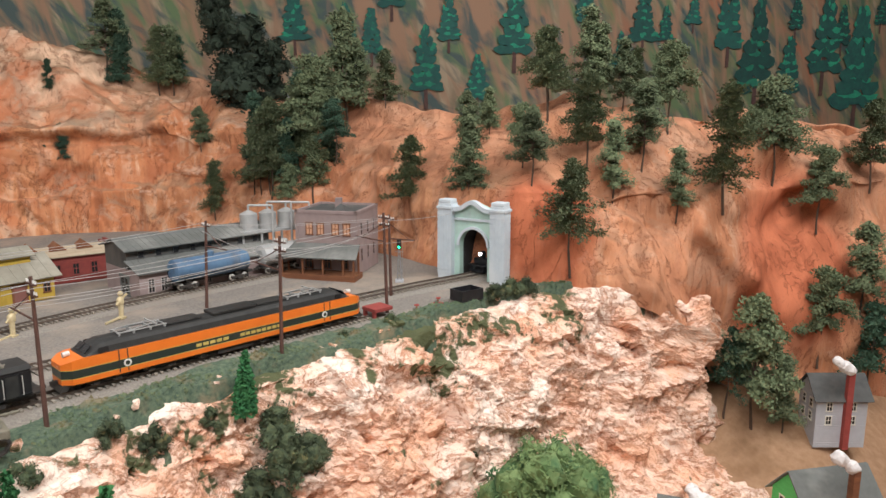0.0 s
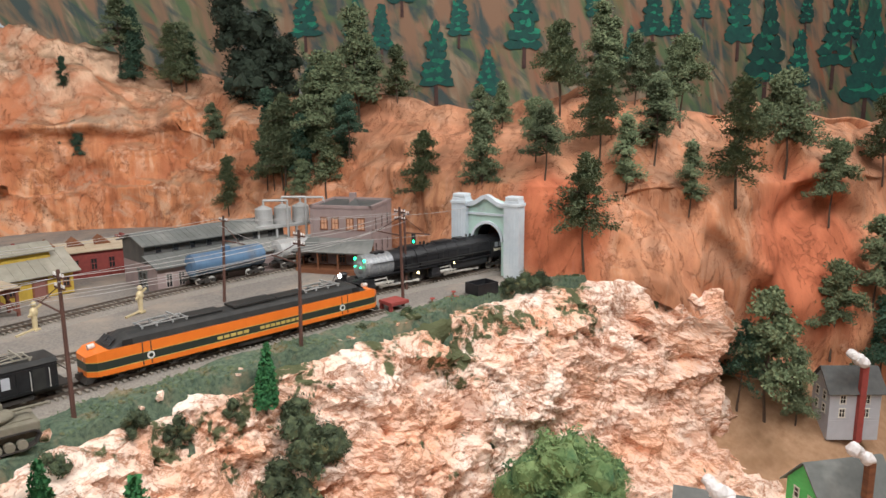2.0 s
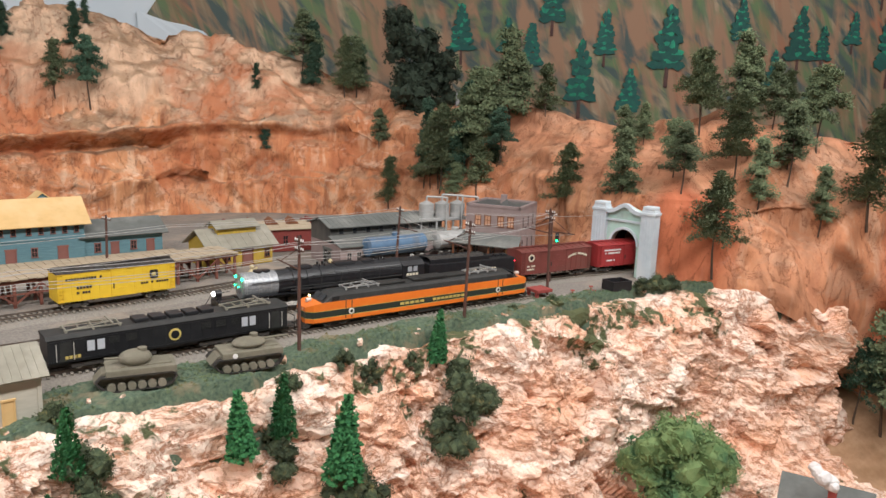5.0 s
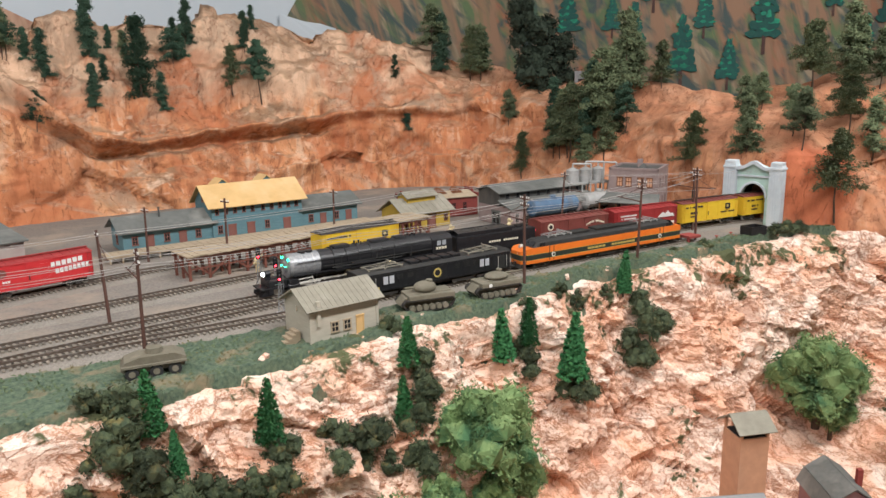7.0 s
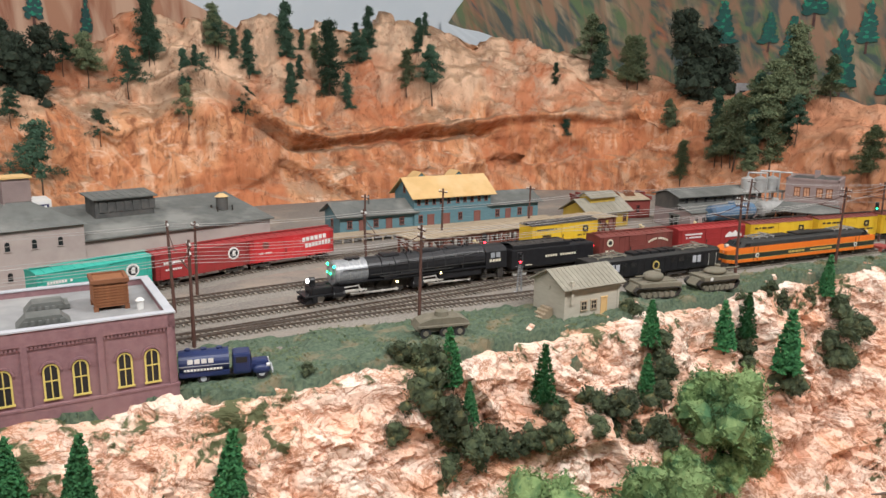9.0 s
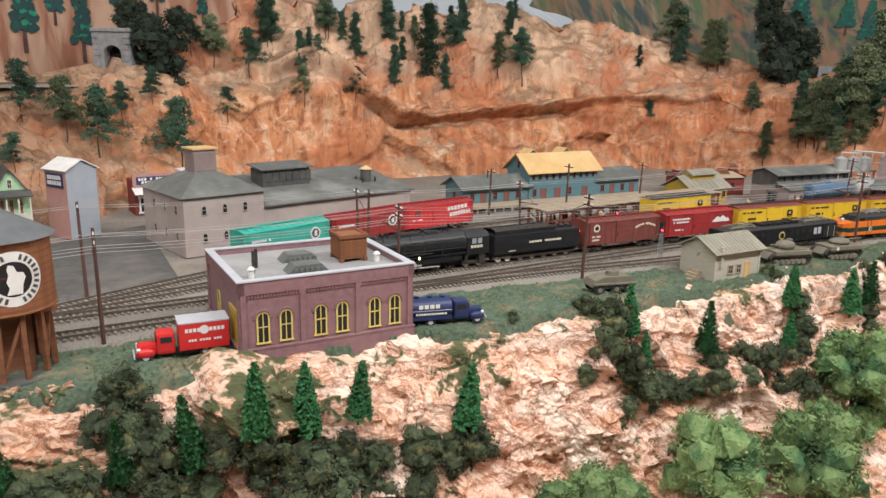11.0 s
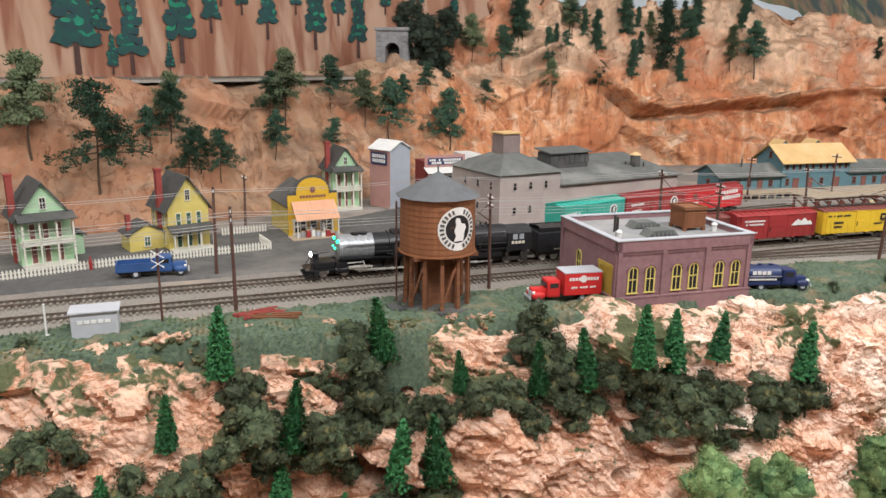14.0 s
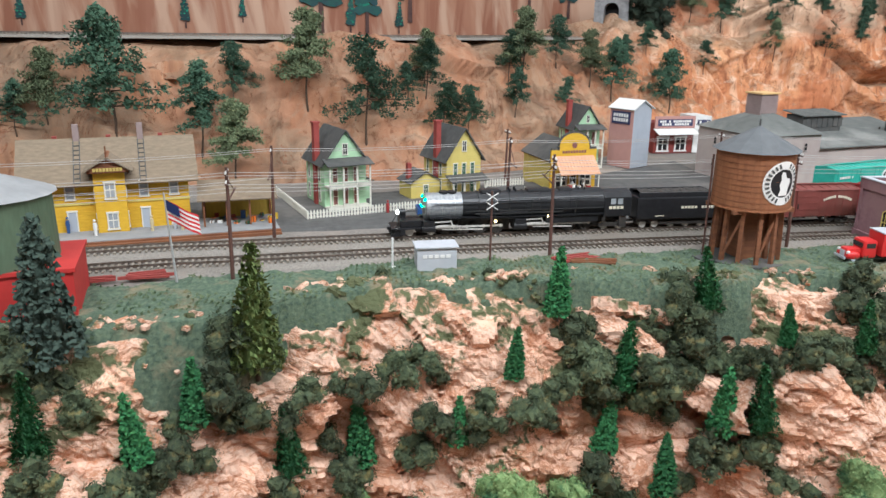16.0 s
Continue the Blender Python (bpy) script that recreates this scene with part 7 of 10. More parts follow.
# small trackside hut
t = thing("trackside_hut", "small grey-tan boarded hut with ribbed roof", "hut", at(-0.112, 0.576, 1))
S = (0.086, 0.060)
walls(t, 0, S[0], 0, S[1], -0.004, 0.041, "hut", 0.016, "x")
gable(t, 0, S[0], 0, S[1], 0.041, 0.016, 0.006, "hutroof", "x", seams=15, label="ribbed grey-tan roof")
for x in (0.0, S[0] - 0.002):
    block(t, "corner_board", "hut", x - 0.0006, x + 0.0026, -0.0008, 0.0014, -0.004, 0.041)
for u in (0.030, 0.0455):
    win(t, "F", u, 0.010, 0.010, 0.0115, "plank", "glass", "four", S)
win(t, "F", 0.062, 0.001, 0.010, 0.022, "tanroof", "tanroof", "door", S, name="door", label="tan door")
bm = B()
rod(bm, (-0.0015, 0.03, 0.036), (0.001, 0.03, 0.036), 0.003, n=14)
part("vent", bm, M["hut"], t)
for k in range(4):
    block(t, "step", "plank", -0.008 - k * 0.0045, -0.003 - k * 0.0045, 0.018, 0.036, -0.001, 0.0125 - k * 0.0032)
block(t, "chimney", "hut", 0.008, 0.012, -0.003, 0.001, 0.020, 0.048)


# ---- houses of the town ----
def house(x, y, rz, wall, label, w=0.062, d=0.075, eave=0.046, rise=0.032, trim="fencew", sh=None, roof="darkroof", z=0.0, porch=2, chim="L", smoke=False):
    """A gable-fronted frame house with a porch."""
    t = thing("frame_house", label, "house", at(x, y, rz, z), "frame houses")
    S = (w, d)
    walls(t, 0, w, 0, d, -0.003, eave, wall, rise, "y", lines=0.0035)
    gable(t, 0, w, 0, d, eave, rise, 0.005, roof, "y", label="dark grey gable roof")
    for u in (w * 0.25, w * 0.5, w * 0.75):
        if porch:
            win(t, "F", u, eave * 0.55, w * 0.13, eave * 0.32, trim, "depotdoor" if porch == 2 else "housegreen", "sash", S)
        win(t, "F", u, 0.005, w * 0.13, eave * 0.36, trim, "depotdoor" if porch == 2 else "housegreen", "sash" if u != w * 0.5 else "door", S, name="window" if u != w * 0.5 else "door")
    win(t, "F", w / 2, eave + rise * 0.22, w * 0.13, rise * 0.36, trim, "glass", "four", S)
    for f in ("L", "R"):
        for u in (d * 0.25, d * 0.55, d * 0.82):
            for zz in (0.008, eave * 0.55):
                win(t, f, u, zz, w * 0.12, eave * 0.3, trim, "glass" if sh is None else sh, "sash", S)
    py = 0.020
    tops = (eave * 0.98, eave * 0.5) if porch == 2 else (eave * 0.5,)
    if porch:
        slab(t, [(-0.003, -py - 0.004, tops[0] - 0.002), (w + 0.003, -py - 0.004, tops[0] - 0.002), (w + 0.003, 0, tops[0] + 0.005), (-0.003, 0, tops[0] + 0.005)], 0.0012, roof, name="porch_roof")
        block(t, "porch_deck", trim, 0, w, -py, 0, 0.0, 0.004)
        for x_ in (0.0015, w * 0.34, w * 0.66, w - 0.0015):
            block(t, "porch_post", trim, x_ - 0.001, x_ + 0.001, -py, -py + 0.002, 0.004, tops[0])
        if porch == 2:
            block(t, "balcony", trim, 0, w, -py, 0, eave * 0.48, eave * 0.5 + 0.001)
            bm = B()
            box(bm, 0, w, -py, -py + 0.001, eave * 0.5 + 0.007, eave * 0.5 + 0.008)
            for k in range(22):
                u = 0.001 + k * (w - 0.002) / 21
                box(bm, u - 0.0004, u + 0.0004, -py, -py + 0.001, eave * 0.5, eave * 0.5 + 0.0075)
            part("balustrade", bm, M[trim], t)
    cx = -0.004 if chim == "L" else w - 0.004
    c = block(t, "chimney", "chimney", cx, cx + 0.008, d * 0.35, d * 0.35 + 0.010, -0.002, eave + rise + 0.010, bev=0.0004, label="red brick chimney")
    bm = B()
    box(bm, cx - 0.001, cx + 0.009, d * 0.35 - 0.001, d * 0.35 + 0.011, eave + rise + 0.008, eave + rise + 0.0105)
    part("cap", bm, M["chimney"], c)
    return t


t = house(-1.3975, 0.8915, 22, "mint", "mint green two-storey frame house with balconied porch", eave=0.066, rise=0.042, chim="L")
block(t, "lean_to", "mint", 0.060, 0.082, 0.03, 0.07, -0.002, 0.03)
slab(t, [(0.086, 0.026, 0.028), (0.086, 0.074, 0.028), (0.058, 0.074, 0.040), (0.058, 0.026, 0.040)], 0.0012, "darkroof")
t = house(-1.2215, 0.9405, 22, "trimyel", "yellow frame house with green windows and red chimney", w=0.058, d=0.072, eave=0.062, rise=0.042, porch=1, sh="housegreen", chim="L")
walls(t, -0.048, 0.0, 0.02, 0.06, -0.002, 0.026, "trimyel", 0.014, "y", name="annex", lines=0.0035)
gable(t, -0.048, 0.0, 0.02, 0.06, 0.026, 0.014, 0.003, "darkroof", "y")
win(t, "F", -0.024, 0.008, 0.009, 0.014, "fencew", "housegreen", "four", (0, 0)).matrix_basis = Matrix.Translation((-0.024, 0.02, 0.008))
block(t, "chimney", "chimney", -0.046, -0.040, 0.035, 0.043, 0.02, 0.052, label="red brick chimney")
house(-0.955, 1.198, 8, "mint", "small mint green frame house below the slope", w=0.050, d=0.07, eave=0.074, rise=0.036, chim="L")

# general store with false front
t = thing("general_store", "yellow general store with round-topped false front and awning", "store", at(-1.053, 0.987, 11) @ Matrix.Diagonal((1, 1, 1.17, 1)))
S = (0.078, 0.11)
walls(t, 0.003, S[0] - 0.003, 0.003, S[1], -0.002, 0.042, "trimyel", 0.022, "y", lines=0.0035)
gable(t, 0.003, S[0] - 0.003, 0.004, S[1], 0.042, 0.022, 0.004, "darkroof", "y")
bm = B()
pts = [(0, -0.002), (0, 0.056), (0.012, 0.056), (0.012, 0.061)] + [(S[0] / 2 - math.cos(math.pi * k / 12) * (S[0] / 2 - 0.014), 0.062 + math.sin(math.pi * k / 12) * 0.016) for k in range(13)] + [(S[0] - 0.012, 0.061), (S[0] - 0.012, 0.056), (S[0], 0.056), (S[0], -0.002)]
prism(bm, pts, -0.001, 0.003)
part("false_front", bm, M["yellow"], t, "yellow false front")
bm = B()
for (x0, z0), (x1, z1) in zip(pts[1:-2], pts[2:-1]):
    bar(bm, (x0, 0.001, z0), (x1, 0.001, z1), 0.0022, 0.006)
part("coping", bm, M["darkroof"], t)
bm = B()
rod(bm, (S[0] / 2, -0.0016, 0.062), (S[0] / 2, 0.0, 0.062), 0.0042, n=16)
part("vent", bm, M["depotdoor"], t)
bars(t, M["depotdoor"], 0.018, 0.06, -0.0012, 0.0515, 0.055, 9, name="sign_lettering")
slab(t, [(0.005, -0.028, 0.026), (S[0] - 0.005, -0.028, 0.026), (S[0] - 0.005, -0.001, 0.047), (0.005, -0.001, 0.047)], 0.001, "awning", name="awning", label="salmon awning", seams=12)
for u in (0.018, 0.06):
    win(t, "F", u, 0.006, 0.022, 0.018, "fencew", "glass", "four", S).matrix_basis = Matrix.Translation((u, -0.001, 0.006))
win(t, "F", 0.039, 0.0, 0.012, 0.022, "fencew", "glass", "door", S, name="door").matrix_basis = Matrix.Translation((0.039, -0.001, 0.001))
block(t, "boardwalk", "plank", -0.002, S[0] + 0.002, -0.032, -0.001, -0.001, 0.003)
posts(t, [(0.007, -0.026), (S[0] - 0.007, -0.026)], 0.003, 0.027, 0.0014, "fencew")
random.seed(5)
for i in range(9):
    x, y = -1.052 + 0.012 + i * 0.0075, 0.979 + i * 0.0015
    c = random.choice(("white", "boxred", "plank", "silogrey", "boxgrey"))
    b = thing("crate", "small goods stacked before the store", "crate", at(x, y - 0.016 * random.random(), 17, 0.003), "goods before the store")
    hgt = random.uniform(0.004, 0.012)
    block(b, "box", c, -0.003, 0.003, -0.003, 0.003, 0, hgt, bev=0.0005)
    block(b, "lid", "plank", -0.0032, 0.0032, -0.0032, 0.0032, hgt, hgt + 0.0008)

# yellow station
t = thing("railway_station", "yellow two-storey wooden station with brown shingle roof", "station", at(-1.732, 0.760, 14) @ Matrix.Diagonal((0.86, 1, 1, 1)))
S = (0.205, 0.085)
walls(t, 0, S[0], 0, S[1], 0.005, 0.074, "yellow", 0.036, "x", lines=0.004)
gable(t, 0, S[0], 0, S[1], 0.074, 0.036, 0.014, "shingle", "x", label="brown shingle roof", seams=0)
walls(t, 0.082, 0.122, -0.014, 0.0, 0.005, 0.078, "yellow", 0.0, name="bay", label="projecting yellow bay")
walls(t, 0.076, 0.128, -0.02, 0.03, 0.078, 0.082, "wood", 0.016, "y", name="bay_gable")
gable(t, 0.076, 0.128, -0.02, 0.03, 0.082, 0.014, 0.005, "shingle", "y")
bm = B()
rod(bm, (0.102, -0.022, 0.096), (0.102, -0.022, 0.110), 0.001)
ball(bm, (0.102, -0.022, 0.102), 0.0022, n=1)
part("finial", bm, M["wood"], t)
block(t, "sign", "wood", 0.080, 0.124, -0.0225, -0.0208, 0.079, 0.086)
bars(t, M["gold"], 0.083, 0.121, -0.0228, 0.0805, 0.0845, 9, name="sign_lettering")
for z in (0.008, 0.045):
    for u in (0.018, 0.05, 0.145, 0.185):
        dr = z < 0.02 and u in (0.05, 0.145)
        win(t, "F", u, z if not dr else 0.005, 0.013, 0.018 if not dr else 0.026, "fencew", "palewin" if not dr else "silogrey", "sash" if not dr else "door", S, name="window" if not dr else "door")
    o = win(t, "F", 0.102, z, 0.015, 0.02, "fencew", "palewin", "four", S)
    o.matrix_basis = Matrix.Translation((0.102, -0.014, z + 0.002))
    for s_, u in ((-90, 0.082), (90, 0.122)):
        o = win(t, "F", 0, z, 0.008, 0.018, "fencew", "palewin", "sash", S)
        o.matrix_basis = Matrix.Translation((u, -0.007, z + 0.002)) @ Matrix.Rotation(radians(s_), 4, "Z")
block(t, "belt_course", "trimyel", -0.001, S[0] + 0.001, -0.0012, 0, 0.038, 0.0405)
for u in (0.06, 0.14):
    bm = B()
    bar(bm, (u, -0.002, 0.060), (u, -0.012, 0.066), 0.0014)
    part("bracket", bm, M["fencew"], t)
for u in (0.062, 0.146):
    c = block(t, "chimney", "white" if False else "pinkgrey", u - 0.004, u + 0.004, 0.038, 0.046, 0.095, 0.128, bev=0.0004, label="banded brick chimney")
    bm = B()
    for k in range(9):
        p, q = Vector((u - 0.004, -0.012 + k * 0.0055, 0.0620 + k * 0.0047)), Vector((u + 0.004, -0.012 + k * 0.0055, 0.0620 + k * 0.0047))
        bar(bm, p + Vector((0, 0, 0.004)), q + Vector((0, 0, 0.004)), 0.0012)
    for x_ in (-0.004, 0.004):
        bar(bm, (u + x_, -0.012, 0.0665), (u + x_, 0.038, 0.1085), 0.0012)
    part("roof_ladder", bm, M["darkroof"], t)
for u in (0.03, 0.10, 0.17):
    block(t, "chimney", "chimney", u, u + 0.006, 0.05, 0.056, 0.10, 0.113, label="red chimney stub")

t = thing("station_platform", "grey station platform with brown timber edge", "platform", at(-1.80, 0.694, 13))
block(t, "deck", "flatroof", 0, 0.36, 0.0, 0.075, -0.001, 0.0055)
block(t, "edge_timber", "wood", -0.001, 0.361, -0.004, 0.0, -0.001, 0.0045)
block(t, "edge_timber", "wood", -0.001, 0.361, -0.009, -0.0042, -0.001, 0.0025)
t = thing("platform_shelter", "open baggage shelter with brown roof beside the station", "shelter", at(-1.545, 0.790, 10))
slab(t, [(-0.004, -0.012, 0.038), (0.092, -0.012, 0.038), (0.092, 0.05, 0.052), (-0.004, 0.05, 0.052)], 0.0016, "shingle")
posts(t, [(x, y) for x in (0.003, 0.03, 0.058, 0.086) for y in (-0.006,)], 0.0, 0.041, 0.0022, "wood")
posts(t, [(x, 0.044) for x in (0.003, 0.086)], 0.0, 0.052, 0.0022, "wood")
block(t, "back_wall", "ochre", 0.0, 0.088, 0.046, 0.049, 0.0, 0.05)
for i in range(22):
    c = ("orange", "reefer", "white", "housegreen", "chimney", "truckblue")[i % 6]
    b = thing("parcel", "small coloured luggage and goods under the shelter", "parcel", at(-1.540 + random.uniform(0.0, 0.082), 0.80 + random.uniform(-0.002, 0.04), random.uniform(0, 90), 0.0), "luggage at the station")
    hh = random.uniform(0.006, 0.016)
    block(b, "case", c, -0.003, 0.003, -0.0025, 0.0025, 0, hh, bev=0.0006)
    block(b, "band", "wood", -0.0032, 0.0032, -0.0006, 0.0006, 0, hh + 0.0003)


def figurine(x, y, c1, c2, z=0.0):
    """A tiny painted model figure as one plain shape."""
    bm = B()
    rod(bm, (0, 0, 0), (0, 0, 0.009), 0.0018, 0.0022, n=8)
    rod(bm, (0, 0, 0.009), (0, 0, 0.0155), 0.0026, 0.0020, n=8)
    ball(bm, (0, 0, 0.0182), 0.0018, n=1)
    ob = new("figurine", mesh_of("figurine", bm, M[c1]))
    ob.matrix_basis = at(x, y, random.uniform(0, 360), z)
    tagged(ob, "tiny plain painted model figurine standing on the layout", "figurine", "model figurines")


for x, y, c1 in ((-1.695, 0.765, "truckblue"), (-1.66, 0.752, "white"), (-1.600, 0.77, "statue"), (-1.575, 0.778, "boxgrey"), (-1.565, 0.772, "statue"), (-1.725, 0.75, "truckblue")):
    figurine(x, y, c1, "white", 0.0055)
for x, y, c1 in ((-1.312, 0.858, "boxred"), (-1.0, 0.985, "white"), (-1.02, 0.978, "boxgrey")):
    figurine(x, y, c1, "white", 0.003 if x > -1.1 else 0.0)

# ---- plan of the plants ----
HILL_E_A = [(0.936, 0.857, 0.073, 0.145), (0.935, 0.732, 0.122, 0.143), (0.963, 0.631, 0.134, 0.127), (1.062, 0.547, 0.11, 0.132), (1.072, 0.601, 0.154, 0.154), (0.941, 0.55, 0.009, 0.166), (1.135, 0.534, 0.149, 0.153), (1.146, 0.477, 0.066, 0.118), (1.261, 0.549, 0.208, 0.162), (1.217, 0.432, 0.094, 0.204), (1.364, 0.402, 0.035, 0.194), (1.446, 0.342, 0.109, 0.152), (1.614, 0.298, 0.059, 0.17), (1.031, 0.763, 0.21, 0.085), (1.12, 0.708, 0.235, 0.164), (1.201, 0.672, 0.266, 0.167), (1.113, 1.086, 0.226, 0.13), (1.07, 1.157, 0.211, 0.234), (0.951, 1.127, 0.153, 0.21), (0.939, 1.154, 0.144, 0.163), (0.896, 1.182, 0.074, 0.193), (0.902, 1.243, 0.086, 0.127), (0.895, 1.13, 0.086, 0.094), (0.851, 1.308, 0.028, 0.123)]
HILL_E_B = [(0.88, 1.39, 0.165, 0.103), (0.912, 1.595, 0.275, 0.158), (0.838, 1.675, 0.318, 0.175), (1.238, 0.625, 0.242, 0.13), (1.327, 0.433, 0.156, 0.082)]
HILL_E = HILL_E_A + HILL_E_B
VALLEY_A = [(1.152, 0.341, -0.238, 0.219), (1.136, 0.376, -0.228, 0.152), (1.183, 0.303, -0.247, 0.129), (1.372, 0.302, -0.182, 0.173), (1.462, 0.261, -0.118, 0.18), (1.455, 0.236, -0.269, 0.19)]
VALLEY = VALLEY_A
HILL_M_A = [(-0.378, 1.768, 0.314, 0.147), (-0.312, 1.718, 0.282, 0.079), (-0.226, 1.78, 0.342, 0.112), (-0.152, 1.762, 0.309, 0.102), (-0.194, 1.657, 0.225, 0.089), (-0.062, 1.717, 0.221, 0.094), (-0.048, 1.794, 0.347, 0.131), (0.03, 1.795, 0.329, 0.078), (0.044, 1.738, 0.25, 0.185), (0.133, 1.768, 0.293, 0.109), (0.089, 1.726, 0.23, 0.088), (0.187, 1.811, 0.376, 0.104), (0.274, 1.758, 0.3, 0.112), (0.327, 1.789, 0.363, 0.09), (0.336, 1.73, 0.236, 0.14), (0.685, 1.583, 0.101, 0.069), (0.859, 1.655, 0.303, 0.153), (0.938, 1.581, 0.273, 0.146), (0.703, 1.663, 0.276, 0.054), (-0.274, 1.688, 0.261, 0.064)]
HILL_M = HILL_M_A
LEFT_A = [(-1.226, 1.242, 0.141, 0.103), (-1.259, 1.214, 0.096, 0.073), (-1.198, 1.178, 0.056, 0.106), (-1.147, 1.218, 0.058, 0.092), (-1.02, 1.357, 0.123, 0.15), (-0.91, 1.522, 0.164, 0.11), (-1.047, 1.287, 0.08, 0.098), (-0.926, 1.36, 0.087, 0.071), (-0.839, 1.499, 0.122, 0.126), (-0.784, 1.507, 0.093, 0.138), (-0.731, 1.584, 0.125, 0.088), (-0.624, 1.563, 0.064, 0.155), (-0.509, 1.756, 0.263, 0.123), (-0.429, 1.745, 0.254, 0.112), (-0.367, 1.766, 0.319, 0.103), (-0.502, 1.662, 0.174, 0.078), (-0.316, 1.678, 0.25, 0.107), (-0.217, 1.782, 0.33, 0.106), (-0.665, 1.627, 0.187, 0.085), (-0.555, 1.777, 0.276, 0.093), (-1.828, 1.099, 0.097, 0.125), (-1.728, 1.094, 0.075, 0.219), (-1.599, 1.106, 0.038, 0.154), (-1.553, 1.166, 0.129, 0.104)]
LEFT_B = [(-1.432, 1.17, 0.112, 0.167), (-1.333, 1.147, 0.052, 0.18), (-1.225, 1.219, 0.122, 0.115), (-1.179, 1.21, 0.073, 0.081), (-1.538, 1.039, -0.001, 0.143), (-1.871, 1.084, 0.077, 0.094), (-1.05, 1.348, 0.138, 0.107)]
LEFT = LEFT_A + LEFT_B
SPRUCE_A = [(-1.157, 0.548, -0.024, 0.068), (-1.207, 0.51, -0.073, 0.051), (-1.095, 0.521, -0.094, 0.07), (-0.999, 0.547, -0.024, 0.067), (-0.927, 0.512, -0.05, 0.044), (-0.846, 0.509, -0.06, 0.055), (-0.787, 0.516, -0.063, 0.065), (-0.74, 0.489, -0.033, 0.064), (-0.69, 0.509, -0.05, 0.066), (-0.647, 0.493, -0.038, 0.054), (-0.535, 0.491, -0.07, 0.065), (-1.61, 0.409, -0.078, 0.074), (-1.533, 0.42, -0.09, 0.06), (-1.496, 0.458, -0.078, 0.06), (-1.418, 0.481, -0.148, 0.067), (-1.355, 0.504, -0.154, 0.066), (-1.263, 0.495, -0.132, 0.049), (-1.11, 0.514, -0.161, 0.06), (-1.047, 0.501, -0.21, 0.07), (-0.994, 0.501, -0.137, 0.068), (-0.958, 0.486, -0.13, 0.071), (-0.293, 0.534, -0.024, 0.059), (-0.279, 0.52, -0.065, 0.044), (-0.196, 0.507, -0.053, 0.063)]
SPRUCE_B = [(-0.021, 0.53, -0.025, 0.055), (-0.04, 0.512, -0.084, 0.055), (0.13, 0.545, -0.06, 0.066), (0.173, 0.547, -0.05, 0.061), (0.223, 0.517, -0.1, 0.087), (0.394, 0.582, -0.029, 0.061)]
SPRUCE = SPRUCE_A + SPRUCE_B
BUSH_A = [(-1.143, 0.541, -0.049, 0.063), (-1.136, 0.517, -0.071, 0.062), (-1.034, 0.562, -0.006, 0.052), (-1.029, 0.539, -0.024, 0.056), (-1.018, 0.537, -0.051, 0.063), (-1.027, 0.527, -0.086, 0.052), (-0.982, 0.541, -0.077, 0.052), (-0.953, 0.509, -0.072, 0.05), (-0.915, 0.502, -0.058, 0.056), (-0.886, 0.51, -0.061, 0.057), (-0.839, 0.547, 0.001, 0.052), (-0.849, 0.533, -0.016, 0.046), (-0.819, 0.518, -0.051, 0.058), (-0.829, 0.51, -0.076, 0.058), (-0.791, 0.516, -0.086, 0.054), (-0.758, 0.504, -0.055, 0.059), (-0.723, 0.512, -0.083, 0.067), (-0.696, 0.503, -0.077, 0.067), (-0.67, 0.491, -0.095, 0.068), (-0.628, 0.493, -0.097, 0.063), (-0.587, 0.495, -0.085, 0.071), (-0.545, 0.494, -0.098, 0.073), (-0.525, 0.485, -0.087, 0.053), (-1.067, 0.509, -0.074, 0.056)]
BUSH_B = [(-1.054, 0.503, -0.091, 0.056), (-1.603, 0.386, -0.087, 0.051), (-1.622, 0.443, -0.004, 0.062), (-1.602, 0.436, -0.031, 0.052), (-1.536, 0.424, -0.111, 0.057), (-1.511, 0.435, -0.098, 0.052), (-1.471, 0.488, -0.014, 0.057), (-1.477, 0.475, -0.056, 0.063), (-1.456, 0.484, -0.084, 0.065), (-1.404, 0.48, -0.068, 0.047), (-1.392, 0.504, -0.128, 0.051), (-1.354, 0.493, -0.071, 0.043), (-1.321, 0.507, -0.062, 0.054), (-1.299, 0.513, -0.06, 0.049), (-1.305, 0.502, -0.144, 0.051), (-1.29, 0.491, -0.108, 0.049), (-1.235, 0.496, -0.101, 0.056), (-1.191, 0.498, -0.099, 0.056), (-1.165, 0.512, -0.095, 0.046), (-1.13, 0.545, -0.044, 0.047), (-1.13, 0.517, -0.068, 0.052), (-1.118, 0.514, -0.092, 0.053), (-1.077, 0.527, -0.107, 0.055), (-1.035, 0.532, -0.086, 0.055)]
